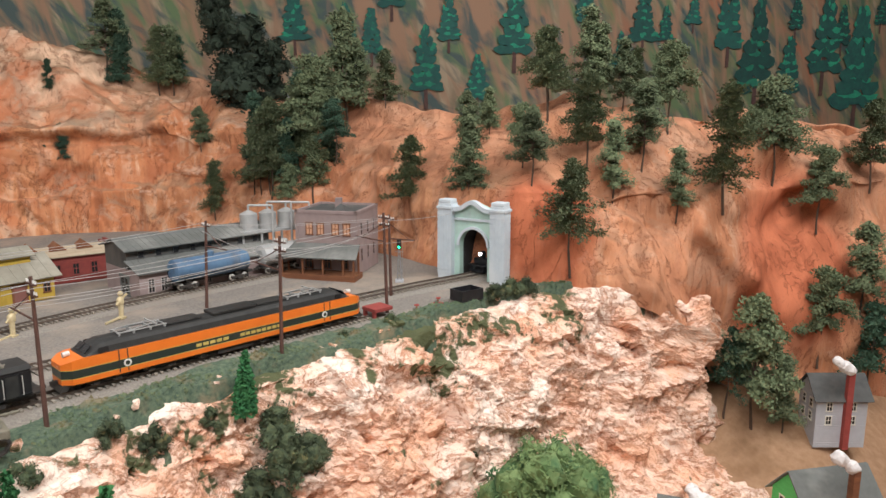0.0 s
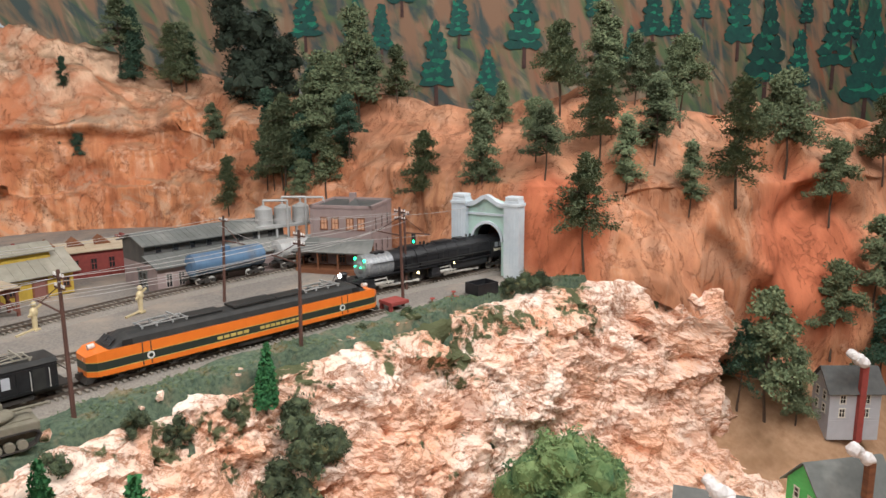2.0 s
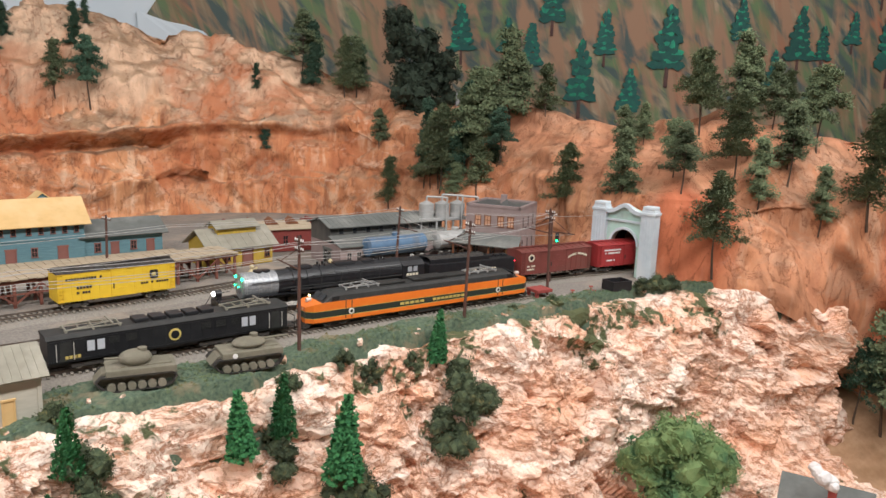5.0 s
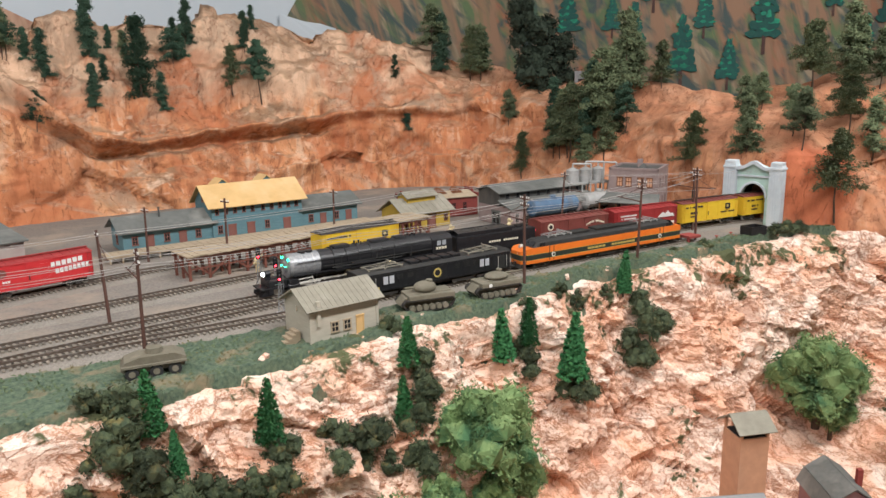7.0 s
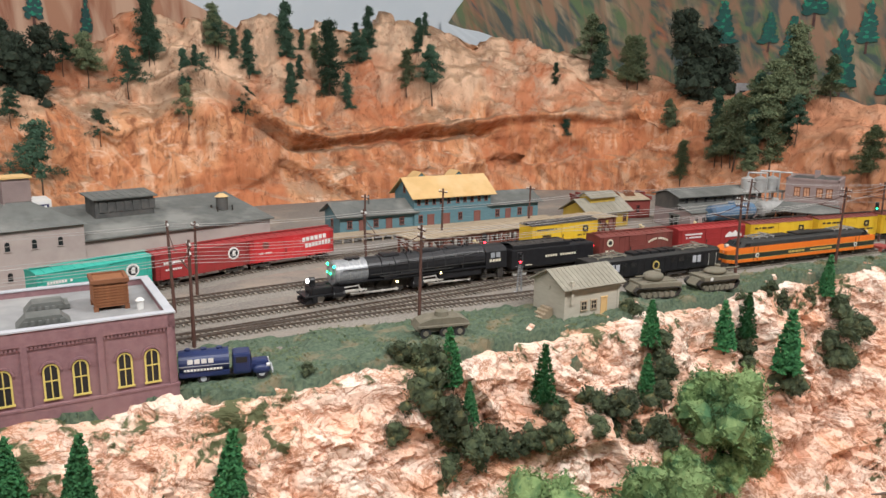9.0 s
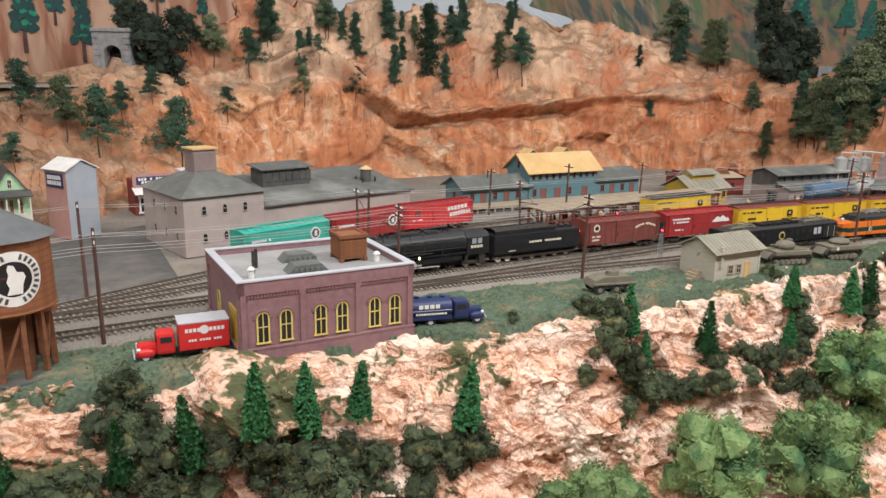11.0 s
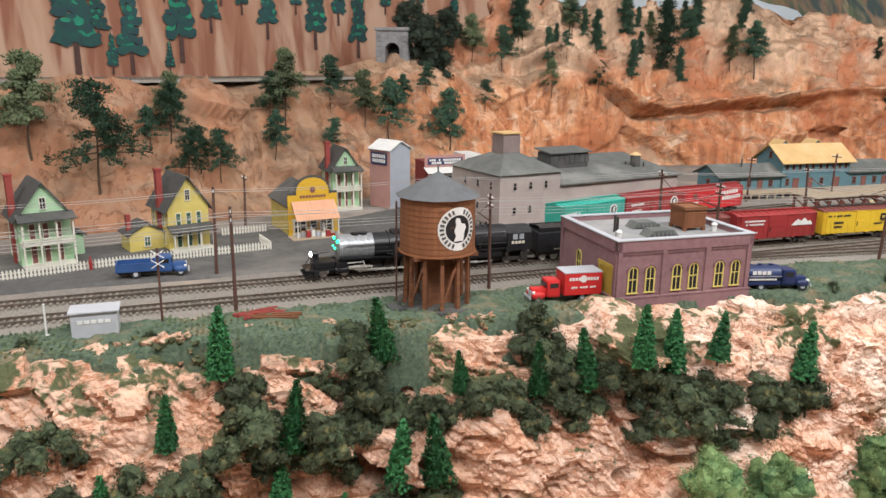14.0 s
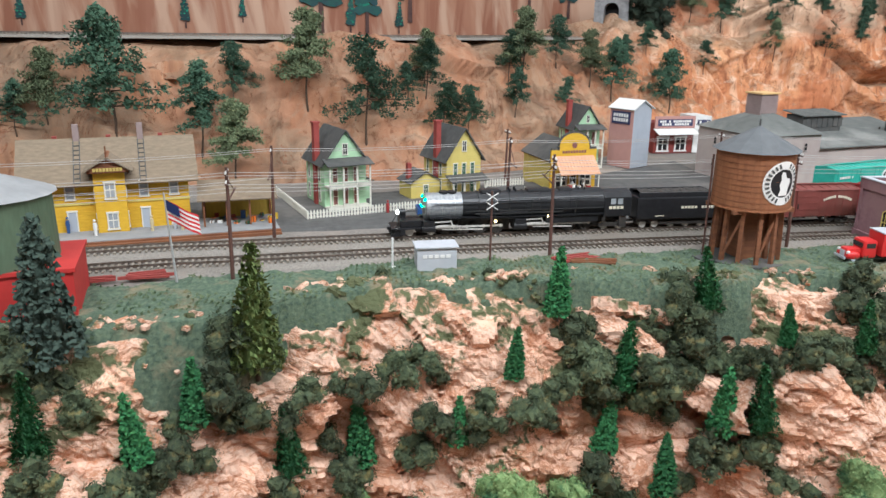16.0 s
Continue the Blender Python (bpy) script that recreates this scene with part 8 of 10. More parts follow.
BUSH_C = [(-1.117, 0.499, -0.179, 0.073), (-1.003, 0.503, -0.162, 0.07), (-0.958, 0.496, -0.154, 0.071), (-1.428, 0.474, -0.162, 0.056), (-1.366, 0.492, -0.165, 0.051), (-1.55, 0.398, -0.103, 0.051), (-0.831, 0.524, -0.033, 0.067), (-0.314, 0.546, -0.008, 0.068), (-0.333, 0.525, -0.03, 0.067), (-0.304, 0.515, -0.05, 0.062), (-0.258, 0.514, -0.097, 0.059), (-0.188, 0.502, -0.064, 0.048), (-0.193, 0.483, -0.085, 0.053), (-0.127, 0.51, -0.075, 0.05), (-0.085, 0.505, -0.079, 0.058), (-0.033, 0.511, -0.084, 0.06), (-0.012, 0.523, -0.054, 0.054), (-0.012, 0.532, -0.022, 0.047), (-0.037, 0.492, -0.12, 0.06), (0.164, 0.552, -0.067, 0.055), (0.24, 0.524, -0.117, 0.066), (0.421, 0.58, -0.053, 0.065), (0.418, 0.559, -0.08, 0.065), (0.405, 0.555, -0.121, 0.065)]
BUSH_D = [(0.387, 0.565, -0.098, 0.055), (-0.296, 0.508, -0.089, 0.069)]
BUSH = BUSH_A + BUSH_B + BUSH_C + BUSH_D
PAINT_EAST_A = [(1.315, 1.609, 0.38, 0.162), (1.395, 1.5, 0.394, 0.112), (1.438, 1.45, 0.35, 0.144), (1.528, 1.341, 0.241, 0.206), (1.568, 1.296, 0.386, 0.143), (1.621, 1.242, 0.233, 0.144), (1.695, 1.177, 0.336, 0.21), (1.946, 1.0, 0.324, 0.12), (2.003, 0.963, 0.386, 0.174), (2.063, 0.925, 0.402, 0.115), (2.244, 0.814, 0.359, 0.224), (2.334, 0.76, 0.213, 0.326), (2.434, 0.7, 0.237, 0.208), (2.448, 0.692, 0.444, 0.12), (2.549, 0.632, 0.279, 0.298), (2.603, 0.6, 0.398, 0.146), (2.67, 0.561, 0.157, 0.373), (2.733, 0.524, 0.469, 0.12), (2.139, 0.878, 0.45, 0.109), (1.856, 1.06, 0.442, 0.134), (1.473, 1.409, 0.465, 0.16)]
PAINT_EAST = PAINT_EAST_A

SPOTS_A = [(0.042, 0.459, -0.103, 0.139), (0.075, 0.45, -0.16, 0.07), (0.03, 0.44, -0.17, 0.06), (-0.036, 0.451, -0.152, 0.059), (0.705, 0.43, -0.195, 0.165), (0.715, 0.41, -0.25, 0.095), (0.775, 0.42, -0.205, 0.085), (-0.231, 0.442, -0.164, 0.138), (-0.091, 0.413, -0.177, 0.152), (-0.36, 0.467, -0.2, 0.117), (0.018, 0.481, -0.092, 0.069), (-0.426, 0.446, -0.182, 0.123), (-1.361, 0.479, -0.185, 0.034), (-1.221, 0.442, -0.169, 0.077), (-0.866, 0.443, -0.18, 0.072), (-1.151, 0.475, -0.199, 0.059), (-0.667, 0.444, -0.156, 0.076), (-0.607, 0.427, -0.164, 0.081), (-0.452, 0.445, -0.199, 0.077)]
SPOTS = SPOTS_A
MOSS_A = [(0.666, 0.513, -0.147), (0.306, 0.584, -0.026), (0.363, 0.579, -0.022), (0.19, 0.559, -0.009), (0.266, 0.573, -0.002), (0.697, 0.461, -0.24), (0.556, 0.502, -0.165)]
MOSS = MOSS_A
PAINT_WEST_A = [(-1.423, 1.625, 0.228, 0.252), (-1.38, 1.643, 0.29, 0.123), (-1.321, 1.671, 0.228, 0.18), (-1.219, 1.723, 0.253, 0.233), (-1.152, 1.753, 0.321, 0.136), (-1.08, 1.785, 0.365, 0.109), (-1.02, 1.816, 0.311, 0.155), (-0.946, 1.856, 0.372, 0.106), (-0.895, 1.883, 0.288, 0.199), (-0.83, 1.915, 0.351, 0.132), (-0.774, 1.939, 0.269, 0.19), (-0.693, 1.966, 0.386, 0.097), (-1.33, 1.667, 0.405, 0.055), (-1.447, 1.616, 0.338, 0.095), (-1.249, 1.708, 0.383, 0.084), (-1.359, 1.653, 0.227, 0.081), (-1.246, 1.709, 0.227, 0.07), (-1.7, 1.554, 0.235, 0.065), (-2.014, 1.526, 0.237, 0.061), (-1.586, 1.575, 0.248, 0.052)]
PAINT_WEST = PAINT_WEST_A


# ---- plants ----
def flakes(bm, c, r, n, size, squash=1.0, shell=0.55, corners=4):
    """Small leaf scraps scattered through a lump."""
    for _ in range(n):
        d = Vector((random.gauss(0, 1), random.gauss(0, 1), random.gauss(0, 1)))
        d.normalize()
        p = Vector(c) + Vector((d.x, d.y, d.z * squash)) * r * (shell + (1 - shell) * random.random())
        a = Vector((random.gauss(0, 1), random.gauss(0, 1), random.gauss(0, 1))).normalized() * size * random.uniform(0.6, 1.3)
        b = a.orthogonal().normalized() * size * random.uniform(0.5, 1.1)
        vs = [bm.verts.new(q) for q in (p - a - b * 0.4, p + a * 0.9 - b, p + a + b * 0.5, p - a * 0.6 + b)[:corners]]
        bm.faces.new(vs)


def pine_model(seed, foliage, label, bare=0.22, wide=0.27, full=1.0):
    """A wire-trunk model pine one unit high with ragged clumps of foam."""
    random.seed(seed)
    t = thing("pine_tree", label, "tree", None, "pine trees on the slopes")
    bm = B()
    lean = random.uniform(-0.05, 0.05)
    pts = [Vector((lean * z * z + 0.012 * math.sin(z * 9 + seed), 0.012 * math.cos(z * 7 + seed), z)) for z in np.linspace(-0.05, 0.96, 9)]
    for i in range(8):
        rod(bm, pts[i], pts[i + 1], 0.013 * (1 - i / 9), 0.013 * (1 - (i + 1) / 9), n=6)
    crown = B()
    k = int(14 * full)
    for i in range(k):
        u = bare + (1 - bare) * (i + random.random() * 0.6) / k
        z = min(u, 0.97)
        reach = wide * (1.05 - 0.75 * (u - bare) / (1 - bare)) * random.uniform(0.45, 1.25)
        for _ in range(random.choice((2, 2, 3, 3))):
            a = random.uniform(0, math.tau)
            tip = Vector((math.cos(a) * reach + lean * z * z, math.sin(a) * reach, z + random.uniform(-0.08, 0.0)))
            rod(bm, (lean * z * z, 0, z - 0.03), tip, 0.006, 0.003, n=4)
            for q in (0.35, 0.7, 1.0):
                c = Vector((lean * z * z, 0, z)).lerp(tip, q)
                flakes(crown, c, 0.068 * random.uniform(0.7, 1.3), 52, 0.0145, 0.8, 0.25, 3 + (q < 0.5))
    flakes(crown, (lean * 0.9, 0, 0.95), 0.045, 30, 0.02, 1.5, 0.1)
    part("trunk", bm, M["trunk"], t)
    part("crown", crown, M[foliage], t)
    return t


def spruce_model(seed, foliage, label, wide=0.19):
    """A dense bottle-brush spruce one unit high."""
    random.seed(seed)
    t = thing("spruce_tree", label, "tree", None, "spruces on the rock face")
    bm = B()
    rod(bm, (0, 0, -0.1), (0, 0, 0.9), 0.02, 0.005, n=6)
    part("trunk", bm, M["trunk"], t)
    bm = B()
    rod(bm, (0, 0, 0.06), (0, 0, 0.92), wide * 0.60, 0.01, n=9)
    for i in range(15):
        u = i / 14
        z = 0.06 + 0.9 * u
        r = wide * (1 - u) ** 0.8 + 0.015
        n = max(4, int(11 * (1 - u) + 3))
        for j in range(n):
            a = j * math.tau / n + random.uniform(-0.2, 0.2)
            rr = r * random.uniform(0.82, 1.12)
            flakes(bm, (math.cos(a) * rr * 0.85, math.sin(a) * rr * 0.85, z + random.uniform(-0.015, 0.015)), 0.048, 18, 0.021, 0.9, 0.3)
    part("crown", bm, M[foliage], t)
    return t


def lumps_model(name, seed, foliage, label, category, n, group, squash=0.75, trunk=False, flake=0.022, per=145):
    """A foam bush or round tree about one unit across: crumbly lumps covered with fine scraps."""
    random.seed(seed)
    t = thing(name, label, category, None, group)
    bm = B()
    for i in range(n):
        d = Vector((random.gauss(0, 1), random.gauss(0, 1), random.gauss(0, 1))).normalized() * random.uniform(0.15, 0.36)
        c = Vector((d.x, d.y, d.z * squash))
        r = random.uniform(0.10, 0.20)
        bmesh.ops.create_icosphere(bm, subdivisions=1, radius=r * 0.78, matrix=Matrix.Translation(c))
        flakes(bm, c, r * 1.12, per, flake, 1.0, 0.66, 3)
    for v in bm.verts:
        q = v.co.copy()
        for f, amp in ((5.0, 0.07), (15.0, 0.045)):
            v.co += noise.noise_vector(q * f + Vector((seed, 0, 0))) * amp
    part("leaves" if not trunk else "crown", bm, M[foliage], t)
    if trunk:
        bm = B()
        rod(bm, (0, 0, -0.55), (0, 0, 0.05), 0.04, 0.03, n=8)
        part("trunk", bm, M["trunk"], t)
    return t


PINES = [pine_model(11, "pine", "dark green wire-trunk model pine on the hillside", 0.32, 0.26, 1.35), pine_model(12, "pine", "dark green wire-trunk model pine on the hillside", 0.38, 0.30, 1.25), pine_model(13, "pine", "slender dark green model pine on the hillside", 0.24, 0.21, 1.1), pine_model(14, "pineteal", "blue-green model pine with ragged clumps", 0.38, 0.32, 0.9), pine_model(15, "pineteal", "blue-green spreading model tree", 0.34, 0.38, 1.0), pine_model(16, "pineteal", "dense dark green model pine on the cliff top", 0.10, 0.20, 1.5)]
SPR = [spruce_model(21, "spruce", "bright green bottle-brush spruce on the rock face"), spruce_model(22, "spruce", "bright green bottle-brush spruce on the rock face", 0.22)]
BSH = [lumps_model("bush", 31 + k, "bush" if k < 3 else "darkbush", "dark olive foam bush on the rock face" if k < 3 else "black-green foam bush on the hillside", "bush", (15, 17, 16, 20)[k], "bushes on the rock face" if k < 3 else "dark bushes on the hillside", (0.7, 0.85, 0.6, 1.0)[k]) for k in range(4)]
ROUND = [lumps_model("round_tree", 41 + k, "leafy", "bright green round leafy tree below the rock face", "tree", 40, "round trees below the rock face", 1.0, True, 0.0125, 330) for k in range(2)]
KEEP = []


def on_rock(x, z):
    """The outermost place of the rock face near a plan line and height."""
    near = ROCK[(np.abs(ROCK[:, 0] - x) < 0.006) & (np.abs(ROCK[:, 2] - z) < 0.012)]
    return float(np.median(near[:, 1])) if len(near) else float(edge_y(x)) - 0.04


def on_hill(x, y, z):
    """The hillside's own height at a place, if it is near the height given."""
    near = HILLS[(np.abs(HILLS[:, 0] - x) < 0.016) & (np.abs(HILLS[:, 1] - y) < 0.016)]
    h = float(np.median(near[:, 2])) if len(near) else z
    return h if abs(h - z) < 0.085 else z


def plant(model, x, y, z, h, turn=None, tilt=0.0):
    """Sets a copy of a model; the model itself takes the first place."""
    m = Matrix.Translation((x, y, z)) @ Matrix.Rotation(tilt, 4, "Y") @ Matrix.Rotation(random.uniform(0, math.tau) if turn is None else turn, 4, "Z") @ Matrix.Scale(h, 4)
    if model in KEEP:
        ob = copy_thing(model, m)
        ob.matrix_basis = m
        return ob
    KEEP.append(model)
    model.matrix_basis = m
    return model


random.seed(77)
THICKET = [(0.965, 1.17, 0.18, 0.16), (0.93, 1.10, 0.15, 0.15), (0.92, 1.22, 0.13, 0.15), (0.93, 1.27, 0.15, 0.14), (0.945, 1.05, 0.16, 0.11), (0.975, 1.10, 0.19, 0.13), (0.905, 1.20, 0.10, 0.16), (0.99, 1.20, 0.205, 0.15), (0.915, 1.15, 0.10, 0.13), (0.90, 1.22, 0.05, 0.11)]
for i, (x, y, z, h) in enumerate(THICKET):
    plant(PINES[(5, 2, 0, 5, 3)[i % 5]], x, y, on_hill(x, y, z) - 0.004, h)
for i, (x, y, z, h) in enumerate(HILL_M):
    plant(PINES[(5, 5, 2, 5, 3)[i % 5]], x, y, on_hill(x, y, z) - 0.004, max(h, 0.06) * 1.1)
    if i % 2:
        u, v = x + (0.03 if i % 4 == 1 else -0.028), y + 0.02
        plant(PINES[5], u, v, on_hill(u, v, z) - 0.004, max(h, 0.06) * 0.75)
for i, (x, y, z, h) in enumerate(HILL_E):
    plant(PINES[1 if i in (5, 8, 10, 11) else (0, 2, 1, 2)[i % 4]], x, y, on_hill(x, y, z) - 0.004, max(h, 0.05))
    if z > 0.12 and y < 1.3:
        u, v = x + random.uniform(0.03, 0.06), y + random.uniform(-0.01, 0.05)
        plant(PINES[(2, 0, 1)[i % 3]], u, v, on_hill(u, v, z) - 0.004, h * random.uniform(0.6, 0.85))
for i, (x, y, z, h) in enumerate(LEFT):
    plant(PINES[3 + i % 2] if i % 4 else PINES[1], x, y, on_hill(x, y, z) - 0.004, max(h, 0.07))
for i, (x, y, z, h) in enumerate(VALLEY):
    plant(PINES[(i * 3) % 4], x, y, z - 0.004, h)
for x, y, z, h in SPRUCE:
    plant(SPR[random.randrange(2)], x, y - 0.006, z - 0.004, h * 1.05, tilt=random.uniform(-0.15, 0.15))
plant(spruce_model(23, "yspruce", "large yellow-green spruce at the brink", 0.2), -1.447, 0.492, -0.051, 0.119)
plant(spruce_model(24, "dspruce", "large blue-grey spruce at the brink", 0.24), -1.602, 0.443, -0.012, 0.118)
for i, (x, y, z, w) in enumerate(BUSH):
    plant(BSH[i % 3], x, y - 0.12 * w, z, w * 1.08)
    for _ in range(2 if -0.95 < x < -0.45 else 1):
        u, v = x + random.uniform(-0.6, 0.6) * w, z + random.uniform(-0.55, 0.2) * w
        plant(BSH[(i + 1) % 3], u, on_rock(u, v), v, w * random.uniform(0.6, 0.9))
for i in range(34):
    u, v = random.uniform(-1.68, -1.0) if i % 4 else random.uniform(-0.95, -0.5), random.uniform(-0.29, -0.21)
    plant(BSH[i % 3], u, on_rock(u, v), v, random.uniform(0.045, 0.08))
for i, (x, y, z) in enumerate(MOSS):
    plant(BSH[1], x, y + 0.004, z - 0.004, random.uniform(0.025, 0.04))
for x, y, z, w in ((1.003, 1.398, 0.37, 0.168), (0.983, 1.417, 0.298, 0.155), (1.01, 1.398, 0.238, 0.129), (0.965, 1.422, 0.404, 0.129), (1.051, 1.364, 0.347, 0.116), (0.955, 1.424, 0.449, 0.104), (0.99, 1.412, 0.22, 0.104), (1.041, 1.375, 0.287, 0.116), (-0.65, 1.711, 0.329, 0.122), (-0.609, 1.701, 0.296, 0.11), (-0.656, 1.714, 0.268, 0.11), (-0.684, 1.718, 0.368, 0.093), (-0.597, 1.695, 0.356, 0.087), (-0.622, 1.704, 0.234, 0.087), (-0.67, 1.717, 0.213, 0.072)):
    plant(BSH[3], x, y, z, w)
for x, y, z, w in SPOTS:
    plant(ROUND[random.randrange(2)], x, y, z, w * 1.02)
for x, y, w in ((0.80, 0.578, 0.034), (0.83, 0.572, 0.036), (0.855, 0.566, 0.032), (0.62, 0.60, 0.022), (0.55, 0.607, 0.014), (-0.02, 0.562, 0.03), (-0.34, 0.555, 0.03), (-0.44, 0.556, 0.02), (-1.22, 0.578, 0.018), (-1.33, 0.585, 0.02)):
    plant(BSH[0], x, y, w * 0.25, w * 1.25)

# ground foam and rubble strewn over the turf and the brink
bm, stones = B(), B()
GRASS = np.array([v.co[:] for v in bpy.data.objects["grass"].data.vertices])
for i in np.random.randint(0, len(GRASS), 15000):
    x, y, z = GRASS[i]
    if z < -0.06:
        continue
    thick = noise.noise(Vector((x * 14, y * 22, 5)))
    if thick > -0.05:
        flakes(bm, (x, y, z + 0.001), 0.0016, 2, 0.0017, 0.5, 0.2, 3)
    elif y < edge_y(x) + 0.03 and random.random() < (0.34 if x < -0.85 else 0.06):
        r = random.uniform(0.0015, 0.0052)
        bmesh.ops.create_cube(stones, size=1, matrix=Matrix.Translation((x, y, z + r * 0.1)) @ Euler((random.uniform(-0.5, 0.5), random.uniform(-0.5, 0.5), random.uniform(0, 6))).to_matrix().to_4x4() @ Matrix.Diagonal((r * 2.6, r * 1.3, r * 0.9, 1)))
for v in stones.verts:
    v.co += noise.noise_vector(v.co * 900) * 0.0009
tagged(new("ground_foam", mesh_of("ground_foam", bm, M["foam"])), "scattered dark green ground foam on the turf", "ground cover", kind="stuff")
tagged(new("rubble", mesh_of("rubble", stones, M["rock"])), "pale broken rock rubble along the brink", "rubble", kind="stuff")

# painted trees on the backdrop
hills = {"E": bpy.data.objects["backdrop_green_hill"], "W": bpy.data.objects["backdrop_brown_hill"]}


def painted_tree(owner, x, y, z, h, crown, slim=0.24):
    i = int(np.argmin(np.hypot(bk[:, 0] - x, bk[:, 1] - y)))
    i = min(max(i, 1), len(bk) - 2)
    d = (bk[i + 1] - bk[i - 1]) / np.linalg.norm(bk[i + 1] - bk[i - 1])
    nx, ny = d[1], -d[0]
    bx, by = bk[i] + np.array((nx, ny)) * 0.009
    bx, by = bx + d[0] * np.dot((x - bk[i][0], y - bk[i][1]), d), by + d[1] * np.dot((x - bk[i][0], y - bk[i][1]), d)

    def put(name, pts, off, material):
        bm = B()
        bm.faces.new([bm.verts.new((bx + d[0] * a + nx * off, by + d[1] * a + ny * off, z + b)) for a, b in pts])
        part(name, bm, M[material], owner)

    put("painted_trunk", [(-0.025 * h, 0), (0.025 * h, 0), (0.012 * h, h * 0.8), (-0.012 * h, h * 0.8)], 0.0, "painttrunk")
    deep = "paintmid" if slim > 0.2 else "paintdark"
    meshes = {deep: B(), "painttree": B()}
    off = 0.001

    def dab(key, a, b, rx, rz):
        nonlocal off
        off += 0.00006
        n = 9
        meshes[key].faces.new([meshes[key].verts.new((bx + d[0] * u + nx * off, by + d[1] * u + ny * off, z + w)) for u, w in [(a + math.cos(math.tau * k / n) * rx * random.uniform(0.6, 1.3), b + math.sin(math.tau * k / n) * rz * random.uniform(0.6, 1.35)) for k in range(n)]])

    tiers = 7
    for k in range(tiers):
        u = k / (tiers - 1)
        w = h * slim * (1.0 - 0.72 * u) * random.uniform(0.8, 1.15)
        zz = h * (0.30 + 0.64 * u)
        for s in (-1, 0, 1):
            dab(deep, s * w * 0.55 + random.uniform(-0.02, 0.02) * h, zz - abs(s) * h * 0.03, w * 0.5, h * 0.06)
        for _ in range(3):
            a = random.uniform(-0.75, 0.75) * w
            dab(crown if random.random() < 0.8 else deep, a, zz + h * random.uniform(0.0, 0.05), w * random.uniform(0.18, 0.36), h * random.uniform(0.02, 0.04))
    for key, bm in meshes.items():
        part("painted_tree" if key == deep else "painted_highlight", bm, M[key], owner)


for x, y, z, h in PAINT_EAST:
    painted_tree(hills["E"], x, y, z, h * 1.05, "painttree")
for i in range(26):
    q = bk[int(len(bk) * (0.56 + 0.42 * (i + random.random()) / 26))]
    painted_tree(hills["E"], q[0], q[1], random.uniform(0.56, 0.85), random.uniform(0.10, 0.18), "painttree")
for x, y, z, h in PAINT_WEST:
    painted_tree(hills["W"], x, y, z, h * 1.05, "painttree", 0.17)
for i in range(20):
    q = bk[int(len(bk) * (0.12 + 0.28 * (i + random.random()) / 20))]
    painted_tree(hills["W"], q[0], q[1], random.uniform(0.36, 0.58), random.uniform(0.10, 0.16), "painttree", 0.17)

# stone portal of the upper line
t = thing("stone_portal", "small grey stone tunnel portal on the upper line", "tunnel portal", pose(-0.765, 1.728, 0.222, 0, 0, -28) @ Matrix.Scale(1.32, 4))
bm = B()
arc = [(0.03 - math.cos(math.pi * k / 12) * 0.014, 0.05 + math.sin(math.pi * k / 12) * 0.014) for k in range(13)]
prism(bm, [(0, -0.01), (0, 0.085), (0.06, 0.085), (0.06, -0.01), (0.044, -0.01)] + arc[::-1] + [(0.016, -0.01)], 0, 0.03)
part("face_wall", bm, M["stone"], t)
block(t, "cap_stone", "stone", -0.003, 0.063, -0.003, 0.032, 0.085, 0.091, bev=0.0008)
for k in range(9):
    for s, x0 in ((0, -0.0012), (1, 0.0495)):
        block(t, "stone", "stone", x0, x0 + (0.0117 if k % 2 else 0.009), -0.0018, 0.0, 0.002 + k * 0.0091, 0.0102 + k * 0.0091, bev=0.0004)
# near-black plug behind the arch stands for the tunnel's unlit inside
bm = B()
box(bm, 0.012, 0.048, 0.024, 0.029, -0.01, 0.066)
part("tunnel_mouth", bm, M["nearblack"], t)
t = thing("stone_portal", "grey concrete tunnel mouth half hidden by dark bushes", "tunnel portal", pose(1.06, 1.33, 0.235, 0, 0, -50))
block(t, "face_wall", "stone", 0, 0.045, 0, 0.02, -0.02, 0.06, bev=0.001)
# no opening here: the tunnel's darkness is a near-black block on the face
block(t, "tunnel_mouth", "nearblack", 0.01, 0.032, -0.0015, 0.002, -0.02, 0.04)


# ---- town ground ----
P = np.zeros((160, 40, 3))
for i, x in enumerate(np.linspace(-1.62, -0.74, 160)):
    y0 = np.interp(x, [-1.62, -1.45, -1.3, -1.0, -0.74], [0.75, 0.775, 0.785, 0.80, 0.875]) + 0.006 * noise.noise(Vector((x * 14, 0, 0)))
    y1 = np.interp(x, [-1.62, -1.3, -1.0, -0.74], [0.93, 1.0, 1.08, 1.25]) + 0.01 * noise.noise(Vector((x * 9, 4, 0)))
    P[i, :, 0], P[i, :, 1] = x, np.linspace(y0, y1, 40)
P[..., 2] = 0.0022 + rough(P, 0.0006, 20, 3.0)
P[:, 0, 2] = P[:, -1, 2] = -0.004
sheet("road", P, M["asphalt"], "grey town street of the layout")


